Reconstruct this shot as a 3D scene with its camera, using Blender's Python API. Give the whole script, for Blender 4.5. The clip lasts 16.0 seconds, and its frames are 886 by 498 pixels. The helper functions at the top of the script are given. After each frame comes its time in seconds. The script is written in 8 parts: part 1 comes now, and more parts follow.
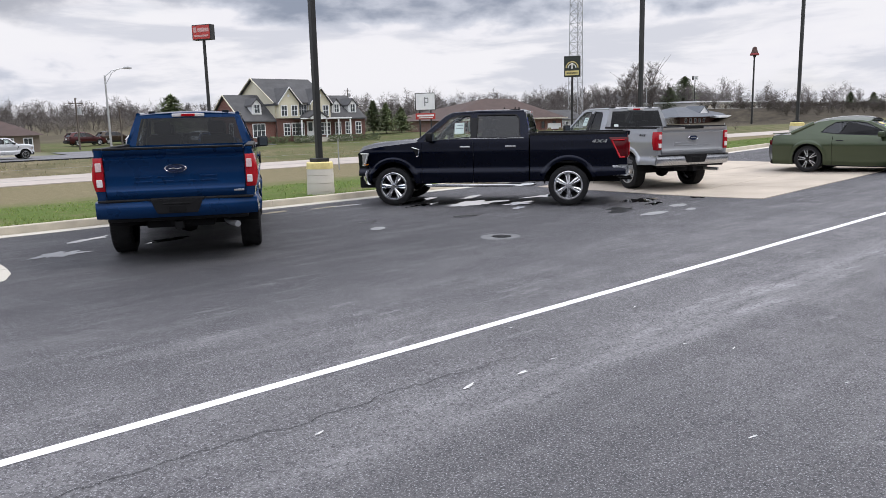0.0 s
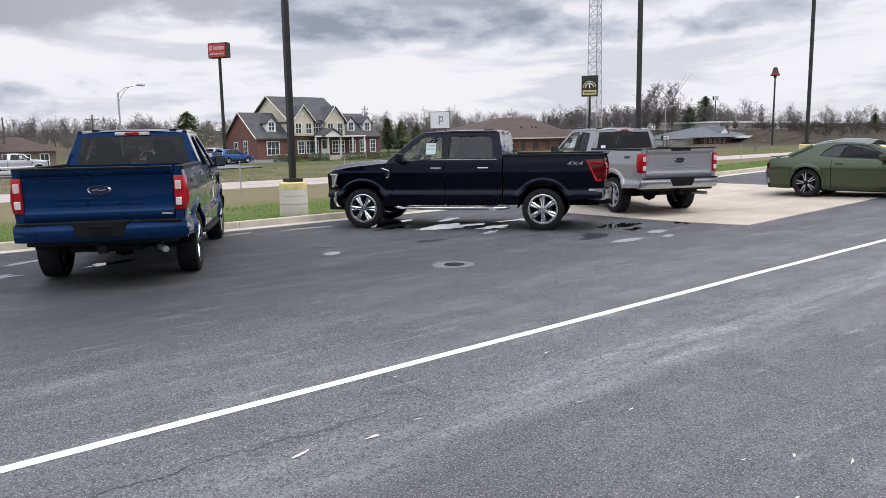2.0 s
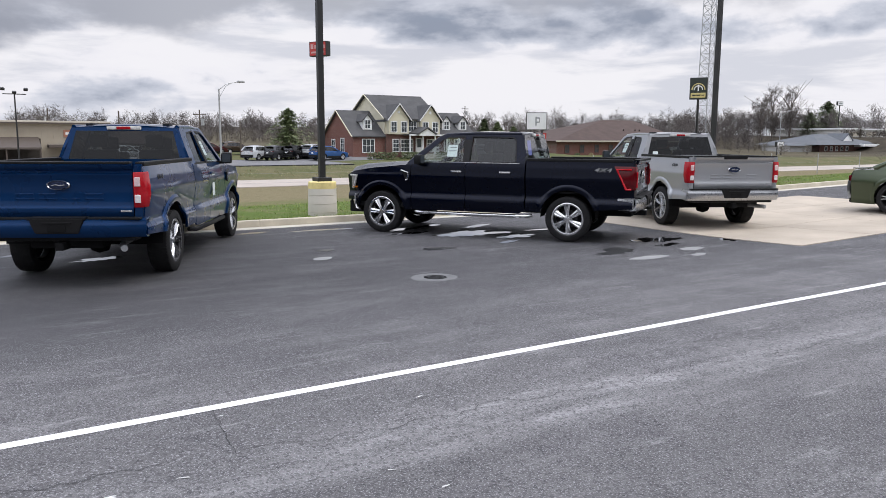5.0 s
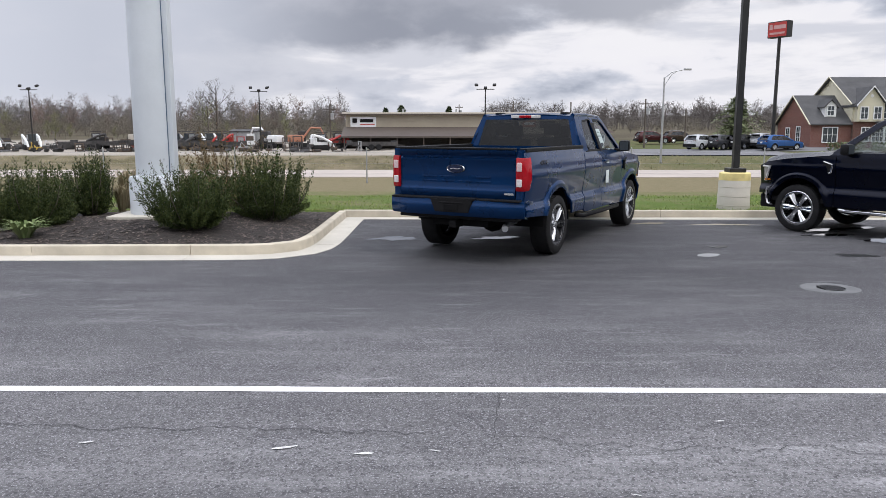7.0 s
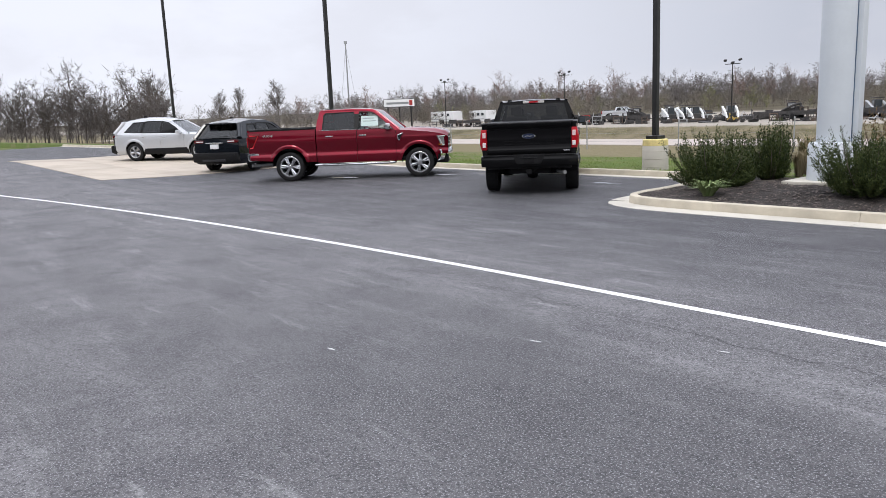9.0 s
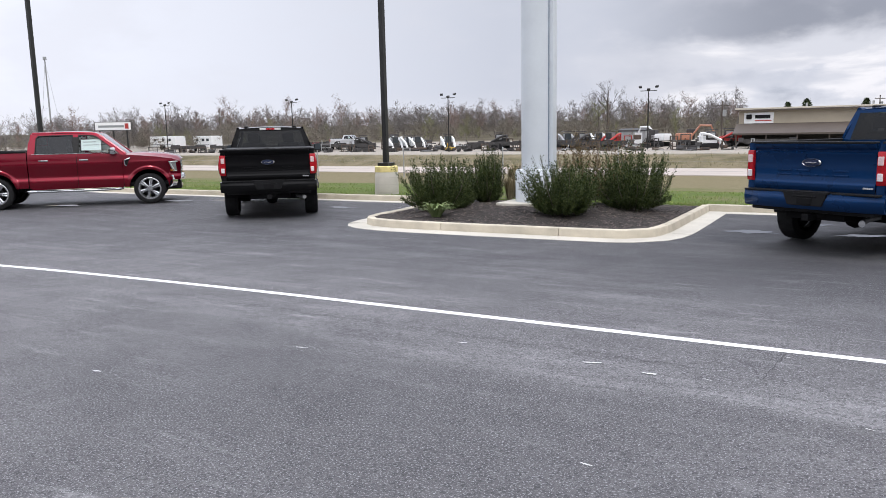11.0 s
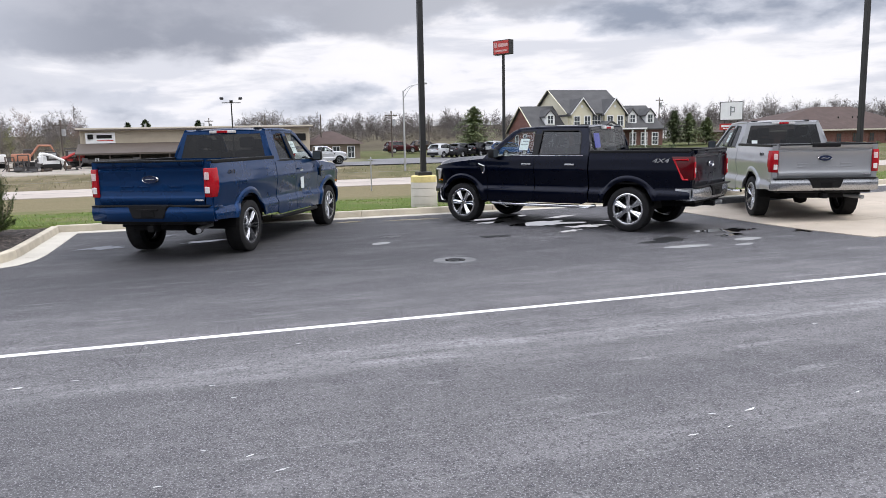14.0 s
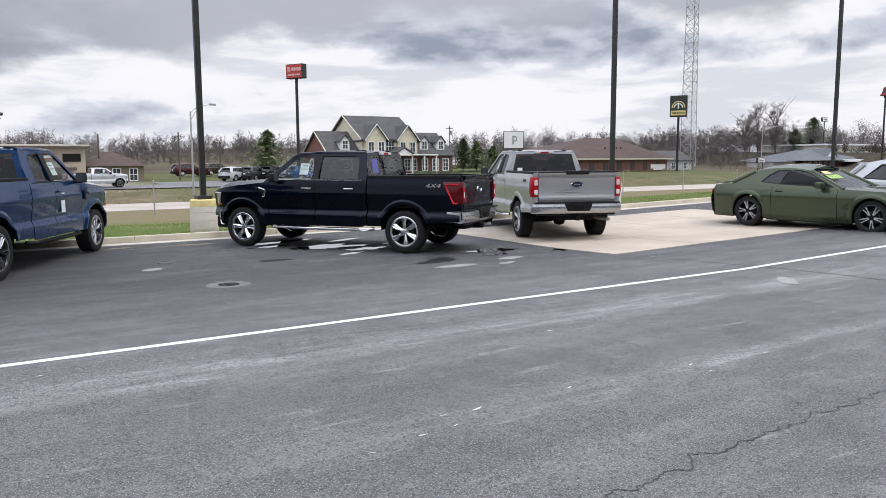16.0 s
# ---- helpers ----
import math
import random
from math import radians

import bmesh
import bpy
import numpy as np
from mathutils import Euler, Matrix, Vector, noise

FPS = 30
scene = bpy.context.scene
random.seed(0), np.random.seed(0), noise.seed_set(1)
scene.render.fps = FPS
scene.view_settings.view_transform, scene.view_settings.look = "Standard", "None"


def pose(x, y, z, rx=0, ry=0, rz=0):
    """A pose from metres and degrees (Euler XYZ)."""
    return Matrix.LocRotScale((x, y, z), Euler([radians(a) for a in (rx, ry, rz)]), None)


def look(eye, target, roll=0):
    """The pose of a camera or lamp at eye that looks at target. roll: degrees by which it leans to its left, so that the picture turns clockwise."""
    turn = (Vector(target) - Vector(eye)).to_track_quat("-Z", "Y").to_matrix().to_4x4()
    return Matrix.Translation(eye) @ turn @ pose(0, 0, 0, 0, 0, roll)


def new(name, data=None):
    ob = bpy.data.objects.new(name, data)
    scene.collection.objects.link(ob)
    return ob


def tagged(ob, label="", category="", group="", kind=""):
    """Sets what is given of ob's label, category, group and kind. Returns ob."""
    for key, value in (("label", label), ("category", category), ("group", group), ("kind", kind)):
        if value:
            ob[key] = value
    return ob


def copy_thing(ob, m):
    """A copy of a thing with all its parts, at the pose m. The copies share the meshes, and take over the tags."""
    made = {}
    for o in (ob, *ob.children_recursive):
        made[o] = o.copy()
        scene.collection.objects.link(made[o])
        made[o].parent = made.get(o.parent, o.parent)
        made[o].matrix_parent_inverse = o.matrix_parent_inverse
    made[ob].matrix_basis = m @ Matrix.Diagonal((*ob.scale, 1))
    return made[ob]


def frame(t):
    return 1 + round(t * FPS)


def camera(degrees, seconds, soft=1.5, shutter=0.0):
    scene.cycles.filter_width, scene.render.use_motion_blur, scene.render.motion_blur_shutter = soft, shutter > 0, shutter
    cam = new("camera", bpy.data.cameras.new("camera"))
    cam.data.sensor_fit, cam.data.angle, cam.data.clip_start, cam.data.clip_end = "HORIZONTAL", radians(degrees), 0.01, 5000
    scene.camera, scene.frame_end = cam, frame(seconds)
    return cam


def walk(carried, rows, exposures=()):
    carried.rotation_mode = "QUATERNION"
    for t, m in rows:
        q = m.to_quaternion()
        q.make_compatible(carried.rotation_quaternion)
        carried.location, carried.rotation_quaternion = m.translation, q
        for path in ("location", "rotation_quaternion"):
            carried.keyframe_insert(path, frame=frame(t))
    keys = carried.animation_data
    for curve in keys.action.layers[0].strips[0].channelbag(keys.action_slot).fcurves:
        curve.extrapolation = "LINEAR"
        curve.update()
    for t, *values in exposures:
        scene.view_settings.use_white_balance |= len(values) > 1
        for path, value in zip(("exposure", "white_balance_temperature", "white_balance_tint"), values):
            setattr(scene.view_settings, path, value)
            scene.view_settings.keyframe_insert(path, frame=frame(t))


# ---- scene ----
cam = camera(61.0, 16.0, soft=0.8)
PATH = [
    (0, (0.164, -0.347, 1.642), (1.482, 1.118, 1.304), -1.4),
    (0.5, (0.451, -0.371, 1.66), (1.749, 1.114, 1.33), -1.3),
    (1, (0.756, -0.462, 1.66), (2.05, 1.028, 1.337), -1.2),
    (1.5, (1.105, -0.517, 1.673), (2.396, 0.978, 1.362), -1.4),
    (2, (1.379, -0.527, 1.658), (2.663, 0.98, 1.368), -1.0),
    (2.5, (1.775, -0.54, 1.681), (3.033, 0.991, 1.411), -0.8),
    (3, (2.079, -0.664, 1.672), (3.302, 0.897, 1.415), -0.8),
    (5.5, (3.529, -0.821, 1.664), (4.517, 0.893, 1.365), 0.1),
    (6, (3.803, -0.841, 1.647), (4.675, 0.934, 1.351), -0.1),
    (6.3, (3.925, -0.805, 1.653), (4.683, 1.023, 1.363), 0.4),
    (6.5, (4.005, -0.799, 1.637), (4.626, 1.079, 1.344), 0.6),
    (7, (4.122, -0.799, 1.643), (4.105, 1.175, 1.325), -0.0),
    (7.2, (4.173, -0.782, 1.626), (3.804, 1.156, 1.3), -0.5),
    (7.5, (4.234, -0.857, 1.609), (3.341, 0.901, 1.275), -1.0),
    (7.8, (4.269, -0.989, 1.625), (3.064, 0.57, 1.28), -1.4),
    (8, (4.343, -1.094, 1.607), (3.011, 0.357, 1.258), -1.8),
    (8.2, (4.46, -1.225, 1.612), (3.05, 0.147, 1.252), -2.2),
    (9.1, (4.66, -1.47, 1.62), (3.15, -0.205, 1.262), -2.4),
    (10.3, (4.841, -1.804, 1.637), (3.537, -0.321, 1.32), -2.3),
    (10.5, (4.842, -1.898, 1.618), (3.63, -0.338, 1.304), -1.7),
    (11, (4.878, -2.052, 1.631), (3.905, -0.332, 1.321), -1.2),
    (11.5, (4.944, -2.144, 1.605), (4.215, -0.307, 1.301), -1.0),
    (12, (5.096, -2.329, 1.589), (4.626, -0.409, 1.283), -1.4),
    (12.5, (5.146, -2.508, 1.62), (4.948, -0.542, 1.312), -2.0),
    (13, (5.108, -2.602, 1.627), (5.19, -0.628, 1.315), -2.3),
    (13.5, (5.047, -2.71, 1.632), (5.398, -0.765, 1.325), -2.0),
    (14, (5.027, -2.78, 1.641), (5.613, -0.89, 1.347), -1.2),
    (14.5, (5.106, -2.882, 1.632), (5.884, -1.059, 1.36), -0.3),
    (15, (5.214, -3.065, 1.629), (6.135, -1.309, 1.374), -0.2),
    (15.5, (5.266, -3.127, 1.624), (6.283, -1.422, 1.382), -0.3),
    (16, (5.246, -3.167, 1.643), (6.314, -1.493, 1.406), -0.3),
]
walk(cam, [(t, look(eye, target, roll)) for t, eye, target, roll in PATH], [(0, 0.14), (3.2, 0.14), (8.2, 0.12), (10.3, 0.23), (11, 0.25), (13.5, 0.30), (16, 0.22)])

# ---- world and light ----
world = bpy.data.worlds.new("overcast_sky")
scene.world = world
world.use_nodes = True
wn, wl = world.node_tree.nodes, world.node_tree.links
wn.clear()


def wnode(kind, **kw):
    n = wn.new(kind)
    for k, v in kw.items():
        if k == "op":
            n.operation = v
        elif k == "blend":
            n.blend_type, n.data_type = v, "RGBA"
        else:
            n.inputs[int(k[1:])].default_value = v
    return n


SUN_DIR = Vector((0.45, -0.35, 0.82)).normalized()
tc = wnode("ShaderNodeTexCoord")
sep = wnode("ShaderNodeSeparateXYZ")
wl.new(tc.outputs["Generated"], sep.inputs[0])


def wvec(shift, sx, sz):
    m = wn.new("ShaderNodeMapping")
    m.inputs["Location"].default_value = shift
    m.inputs["Scale"].default_value = (sx, sx, sz)
    wl.new(tc.outputs["Generated"], m.inputs[0])
    return m.outputs[0]


def wnoise(vec, scale, detail, rough, distortion=0.0):
    n = wn.new("ShaderNodeTexNoise")
    n.inputs["Scale"].default_value = scale
    n.inputs["Detail"].default_value = detail
    n.inputs["Roughness"].default_value = rough
    n.inputs["Distortion"].default_value = distortion
    wl.new(vec, n.inputs["Vector"])
    return n.outputs["Fac"]


def wmap(src, a, b, c, d, smooth=True):
    n = wn.new("ShaderNodeMapRange")
    n.interpolation_type = "SMOOTHSTEP" if smooth else "LINEAR"
    for i, v in zip((1, 2, 3, 4), (a, b, c, d)):
        n.inputs[i].default_value = v
    wl.new(src, n.inputs[0])
    return n.outputs[0]


def wmix(fac, a, b, blend="MIX"):
    n = wn.new("ShaderNodeMix")
    n.data_type, n.blend_type = "RGBA", blend
    for sock, v in ((n.inputs[0], fac), (n.inputs[6], a), (n.inputs[7], b)):
        if hasattr(v, "is_linked"):
            wl.new(v, sock)
        else:
            sock.default_value = v
    return n.outputs[2]


def wmath(op, a, b):
    n = wn.new("ShaderNodeMath")
    n.operation = op
    for sock, v in ((n.inputs[0], a), (n.inputs[1], b)):
        if hasattr(v, "is_linked"):
            wl.new(v, sock)
        else:
            sock.default_value = v
    return n.outputs[0]


sky = wn.new("ShaderNodeTexSky")
sky.sky_type, sky.sun_disc = "NISHITA", False
sky.sun_elevation = math.asin(SUN_DIR.z)
sky.sun_rotation = math.atan2(SUN_DIR.x, SUN_DIR.y)
sky_blue = wmix(1.0, sky.outputs[0], (0.11, 0.11, 0.11, 1), "MULTIPLY")
dx, dz = sep.outputs[0], sep.outputs[2]
broad = wnoise(wvec((2.3, 0.4, 1.0), 1.0, 3.4), 3.0, 4, 0.5)
puff = wnoise(wvec((0.0, 0.0, 0.0), 1.0, 2.3), 6.0, 7, 0.54, 0.1)
puff_up = wnoise(wvec((0.0, 0.0, 0.04), 1.0, 2.3), 6.0, 7, 0.54, 0.1)
lit = wmath("ADD", 0.5, wmath("MULTIPLY", wmath("SUBTRACT", puff, puff_up), 3.0))
# broken cloud: soft bright heaps over flat blue-grey bases, greyer higher up
heap = wnoise(wvec((1.7, 0.9, 0.3), 1.0, 4.0), 2.1, 5, 0.50, 0.15)
body = wmath("ADD", heap, wmath("MULTIPLY", wmath("SUBTRACT", lit, 0.5), 0.20))
body = wmath("SUBTRACT", body, wmap(dz, 0.075, 0.165, 0.0, 0.12))
body = wmath("ADD", body, wmap(dx, 0.42, 0.70, 0.0, 0.145))
broken = wmix(wmap(body, 0.34, 0.48, 0.0, 1.0), (0.27, 0.315, 0.40, 1), (0.56, 0.605, 0.69, 1))
broken = wmix(wmap(body, 0.45, 0.54, 0.0, 1.0), broken, (0.80, 0.82, 0.87, 1))
broken = wmix(wmap(body, 0.53, 0.62, 0.0, 1.0), broken, (0.82, 0.84, 0.88, 1))
# thin grey undersides low over the horizon
shelf = wnoise(wvec((5.1, 2.2, 0.7), 1.0, 5.5), 4.2, 6, 0.55, 0.25)
broken = wmix(wmap(shelf, 0.47, 0.62, 0.0, 0.75), broken, (0.55, 0.59, 0.67, 1))
broken = wmix(wmap(broad, 0.60, 0.72, 0.0, 0.25), broken, sky_blue)
# the heavy bank lies over -x and ahead, its lower edge rising towards +x; brighter haze below it
smooth_bank = wmap(dx, -0.90, -0.42, 0.95, 0.46, False)
dark_bank = wmap(dx, -0.34, -0.08, 0.0, 1.0)
bank = wmix(smooth_bank, (0.25, 0.29, 0.365, 1), (0.84, 0.895, 1.0, 1))
deep = wmix(wmap(dx, -0.02, 0.28, 0.0, 1.0), (0.29, 0.32, 0.385, 1), (0.42, 0.45, 0.51, 1))
bank = wmix(dark_bank, bank, deep)
bank = wmix(wmap(puff, 0.42, 0.68, 0.0, 0.30), bank, (0.62, 0.65, 0.72, 1))
edge = wmath("ADD", wmap(dx, -0.10, 0.50, 0.095, 0.168, False), wmath("MULTIPLY", wmath("SUBTRACT", puff, 0.5), 0.16))
over = wmap(wmath("SUBTRACT", dz, edge), -0.016, 0.030, 0.0, 1.0)
left_edge = wmath("ADD", dx, wmath("MULTIPLY", wmath("SUBTRACT", puff, 0.5), 0.35))
in_bank = wmath("MAXIMUM", wmap(left_edge, -0.30, -0.14, 1.0, 0.0), over)
veil = wmix(in_bank, broken, bank)
veil = wmix(wmap(sep.outputs[1], -0.25, 0.05, 0.85, 0.0), veil, (0.55, 0.58, 0.63, 1))
veil = wmix(wmap(dz, -0.01, 0.055, 0.70, 0.0), veil, (0.73, 0.755, 0.81, 1))
veil = wmix(1.0, veil, (1.05, 1.015, 1.015, 1), "MULTIPLY")
# an overcast sky is brighter towards the zenith
lift = wmath("ADD", 0.95, wmath("MULTIPLY", wmap(dz, 0.25, 1.0, 0.0, 1.0, False), 2.9))
bg = wn.new("ShaderNodeBackground")
wl.new(veil, bg.inputs[0]), wl.new(lift, bg.inputs[1])
wout = wn.new("ShaderNodeOutputWorld")
wl.new(bg.outputs[0], wout.inputs[0])

sun = new("sun", bpy.data.lights.new("sun", "SUN"))
sun.data.energy, sun.data.angle, sun.data.color = 1.1, radians(16), (1.0, 0.96, 0.9)
sun.matrix_world = look(SUN_DIR * 50, (0, 0, 0))


# ---- materials ----
def nodes_of(name):
    m = bpy.data.materials.new(name)
    m.use_nodes = True
    return m, m.node_tree.nodes, m.node_tree.links, m.node_tree.nodes["Principled BSDF"]


def position(nodes):
    return nodes.new("ShaderNodeNewGeometry").outputs["Position"]


def noise_on(nodes, links, vec, scale, detail=4, rough=0.55):
    n = nodes.new("ShaderNodeTexNoise")
    n.inputs["Scale"].default_value, n.inputs["Detail"].default_value, n.inputs["Roughness"].default_value = scale, detail, rough
    links.new(vec, n.inputs["Vector"])
    return n.outputs["Fac"]


def mix_on(nodes, links, fac, a, b, blend="MIX"):
    n = nodes.new("ShaderNodeMix")
    n.data_type, n.blend_type = "RGBA", blend
    for sock, v in ((n.inputs[0], fac), (n.inputs[6], a), (n.inputs[7], b)):
        if hasattr(v, "is_linked"):
            links.new(v, sock)
        else:
            sock.default_value = v if not isinstance(v, tuple) or len(v) == 4 else (*v, 1)
    return n.outputs[2]


def range_on(nodes, links, src, a, b, c=0.0, d=1.0):
    n = nodes.new("ShaderNodeMapRange")
    for i, v in zip((1, 2, 3, 4), (a, b, c, d)):
        n.inputs[i].default_value = v
    links.new(src, n.inputs[0])
    return n.outputs[0]


def bump_on(nodes, links, bsdf, height, strength, distance=0.01):
    n = nodes.new("ShaderNodeBump")
    n.inputs["Strength"].default_value, n.inputs["Distance"].default_value = strength, distance
    links.new(height, n.inputs["Height"])
    links.new(n.outputs[0], bsdf.inputs["Normal"])


def surface(name, col, rough=0.7, metal=0.0, var=0.25, scale=2.0, fine=60.0, bump=0.15, dist=0.005, coat=0.0, random_tint=0.0, spec=0.5):
    """A plain material with stains, grain and relief at real size."""
    m, n, l, b = nodes_of(name)
    p = position(n)
    a, f = noise_on(n, l, p, scale, 5), noise_on(n, l, p, fine, 3)
    dark, light = tuple(c * (1 - var) for c in col), tuple(min(1, c * (1 + var)) for c in col)
    c1 = mix_on(n, l, range_on(n, l, a, 0.3, 0.7), dark, light)
    c2 = mix_on(n, l, range_on(n, l, f, 0.25, 0.75, 0, 0.5 * min(1, var * 2)), c1, tuple(c * 0.6 for c in col))
    if random_tint:
        r = n.new("ShaderNodeObjectInfo").outputs["Random"]
        h = n.new("ShaderNodeHueSaturation")
        l.new(range_on(n, l, r, 0, 1, 1 - random_tint, 1 + random_tint), h.inputs["Value"])
        l.new(c2, h.inputs["Color"])
        c2 = h.outputs[0]
    l.new(c2, b.inputs["Base Color"])
    l.new(range_on(n, l, f, 0.2, 0.8, max(0.02, rough - 0.08), min(1, rough + 0.08)), b.inputs["Roughness"])
    b.inputs["Metallic"].default_value = metal
    b.inputs["Specular IOR Level"].default_value = spec
    b.inputs["Coat Weight"].default_value = coat
    b.inputs["Coat Roughness"].default_value = 0.04
    if bump:
        bump_on(n, l, b, f, bump, dist)
    return m


def car_paint(name, col, metal=0.15, rough=0.4, ior=1.42):
    """Clear-coated paint with fine flake and a little road film low down on the bodies."""
    m, n, l, b = nodes_of(name)
    p = position(n)
    fl = noise_on(n, l, p, 900, 2)
    film = noise_on(n, l, p, 3.0, 5)
    c = mix_on(n, l, range_on(n, l, fl, 0.35, 0.65, 0, 0.35), tuple(x * 0.85 for x in col), tuple(min(1, x * 1.25) for x in col))
    l.new(c, b.inputs["Base Color"])
    l.new(range_on(n, l, film, 0.3, 0.8, rough - 0.05, rough + 0.12), b.inputs["Roughness"])
    b.inputs["Metallic"].default_value = metal
    b.inputs["Coat Weight"].default_value = 0.95
    b.inputs["Coat IOR"].default_value = ior
    b.inputs["Specular IOR Level"].default_value = 0.1
    l.new(range_on(n, l, film, 0.35, 0.8, 0.015, 0.06), b.inputs["Coat Roughness"])
    return m


def tinted_glass(name, tint):
    m, n, l, b = nodes_of(name)
    n.remove(b)
    t, g, f, x = n.new("ShaderNodeBsdfTransparent"), n.new("ShaderNodeBsdfGlossy"), n.new("ShaderNodeLayerWeight"), n.new("ShaderNodeMixShader")
    t.inputs[0].default_value = (*tint, 1)
    g.inputs["Roughness"].default_value = 0.02
    g.inputs[0].default_value = (0.95, 0.97, 1, 1)
    p5, gain = n.new("ShaderNodeMath"), n.new("ShaderNodeMath")
    p5.operation, gain.operation = "POWER", "MULTIPLY_ADD"
    p5.inputs[1].default_value, gain.inputs[1].default_value, gain.inputs[2].default_value = 5.0, 0.90, 0.045
    l.new(f.outputs["Facing"], p5.inputs[0]), l.new(p5.outputs[0], gain.inputs[0])
    l.new(gain.outputs[0], x.inputs[0]), l.new(t.outputs[0], x.inputs[1]), l.new(g.outputs[0], x.inputs[2])
    l.new(x.outputs[0], n["Material Output"].inputs[0])
    return m


def lens_plastic(name, col):
    m, n, l, b = nodes_of(name)
    p = position(n)
    s = noise_on(n, l, p, 40, 2)
    l.new(mix_on(n, l, range_on(n, l, s, 0.3, 0.7), tuple(c * 0.75 for c in col), col), b.inputs["Base Color"])
    b.inputs["Roughness"].default_value = 0.15
    b.inputs["Specular IOR Level"].default_value = 0.2
    b.inputs["Coat Weight"].default_value = 0.35
    b.inputs["Coat IOR"].default_value = 1.4
    return m


def asphalt():
    m, n, l, b = nodes_of("asphalt_sealed")
    p = position(n)
    big_, mid_, grain = noise_on(n, l, p, 0.16, 6, 0.6), noise_on(n, l, p, 1.1, 6, 0.65), noise_on(n, l, p, 85, 3, 0.7)
    st = n.new("ShaderNodeMapping")
    st.inputs["Scale"].default_value = (0.35, 2.2, 1)
    l.new(p, st.inputs[0])
    streak = noise_on(n, l, st.outputs[0], 1.0, 6, 0.62)
    vor = n.new("ShaderNodeTexVoronoi")
    vor.inputs["Scale"].default_value = 62
    l.new(p, vor.inputs["Vector"])
    sx = n.new("ShaderNodeSeparateXYZ")
    l.new(p, sx.inputs[0])
    # the fresher, darker sealed bays lie beyond the aisle
    wob = n.new("ShaderNodeMath")
    wob.operation = "MULTIPLY_ADD"
    wob.inputs[1].default_value = 5.0
    l.new(big_, wob.inputs[0]), l.new(sx.outputs[1], wob.inputs[2])
    bays = range_on(n, l, wob.outputs[0], 6.6, 10.0)
    st2 = n.new("ShaderNodeMapping")
    st2.inputs["Scale"].default_value = (0.8, 5.0, 1)
    l.new(p, st2.inputs[0])
    scuff = noise_on(n, l, st2.outputs[0], 1.0, 8, 0.72)
    mott = noise_on(n, l, p, 5.0, 5, 0.7)
    c = mix_on(n, l, bays, (0.110, 0.107, 0.112), (0.036, 0.035, 0.040))
    c = mix_on(n, l, range_on(n, l, streak, 0.46, 0.66, 0, 0.55), c, (0.205, 0.199, 0.208))
    c = mix_on(n, l, range_on(n, l, mid_, 0.48, 0.66, 0, 0.7), c, (0.083, 0.080, 0.088))
    c = mix_on(n, l, range_on(n, l, mott, 0.42, 0.72, 0, 0.35), c, (0.062, 0.060, 0.065))
    c = mix_on(n, l, range_on(n, l, scuff, 0.57, 0.70, 0, 0.6), c, (0.34, 0.34, 0.345))
    c = mix_on(n, l, range_on(n, l, wob.outputs[0], 6.8, 10.5, 0, 0.46), c, (0.036, 0.035, 0.040))
    for y0, wide, reach, gain, xa, xb in ((2.72, 0.42, 0.9, 0.70, 1.0, 4.5), (0.70, 0.26, 0.5, 0.50, 5.5, 8.0)):
        wv = n.new("ShaderNodeMath")
        wv.operation = "MULTIPLY_ADD"
        wv.inputs[1].default_value = reach
        l.new(streak, wv.inputs[0]), l.new(sx.outputs[1], wv.inputs[2])
        off = n.new("ShaderNodeMath")
        off.operation = "SUBTRACT"
        off.inputs[1].default_value = y0 + reach * 0.5
        l.new(wv.outputs[0], off.inputs[0])
        ab = n.new("ShaderNodeMath")
        ab.operation = "ABSOLUTE"
        l.new(off.outputs[0], ab.inputs[0])
        near = range_on(n, l, ab.outputs[0], 0.0, wide, gain, 0.0)
        worn = n.new("ShaderNodeMath")
        worn.operation = "MULTIPLY"
        l.new(near, worn.inputs[0]), l.new(range_on(n, l, scuff, 0.36, 0.60), worn.inputs[1])
        run = n.new("ShaderNodeMath")
        run.operation = "MULTIPLY"
        l.new(worn.outputs[0], run.inputs[0]), l.new(range_on(n, l, sx.outputs[0], xa, xb), run.inputs[1])
        c = mix_on(n, l, run.outputs[0], c, (0.33, 0.325, 0.335))
    # a smooth, freshly sealed patch round the middle bays
    def over(src, k, add):
        q = n.new("ShaderNodeMath")
        q.operation = "MULTIPLY_ADD"
        q.inputs[1].default_value = k
        l.new(src, q.inputs[0])
        if isinstance(add, float):
            q.inputs[2].default_value = add
        else:
            l.new(add, q.inputs[2])
        return q.outputs[0]

    def both(a, b_):
        q = n.new("ShaderNodeMath")
        q.operation = "MULTIPLY"
        l.new(a, q.inputs[0]), l.new(b_, q.inputs[1])
        return q.outputs[0]
    wx, wy = over(mid_, 2.4, sx.outputs[0]), over(streak, 2.4, sx.outputs[1])
    seal = both(both(range_on(n, l, wx, 1.8, 4.6), range_on(n, l, wx, 12.0, 8.4)), range_on(n, l, wy, 6.6, 9.4))
    c = mix_on(n, l, over(seal, 0.32, 0.0), c, (0.029, 0.029, 0.032))
    worn_in = both(both(range_on(n, l, wx, -0.6, 2.0), range_on(n, l, wx, 6.4, 4.8)), both(range_on(n, l, wy, 0.6, 2.2), range_on(n, l, wy, 4.4, 3.0)))
    c = mix_on(n, l, over(worn_in, 0.62, 0.0), c, (0.058, 0.057, 0.062))
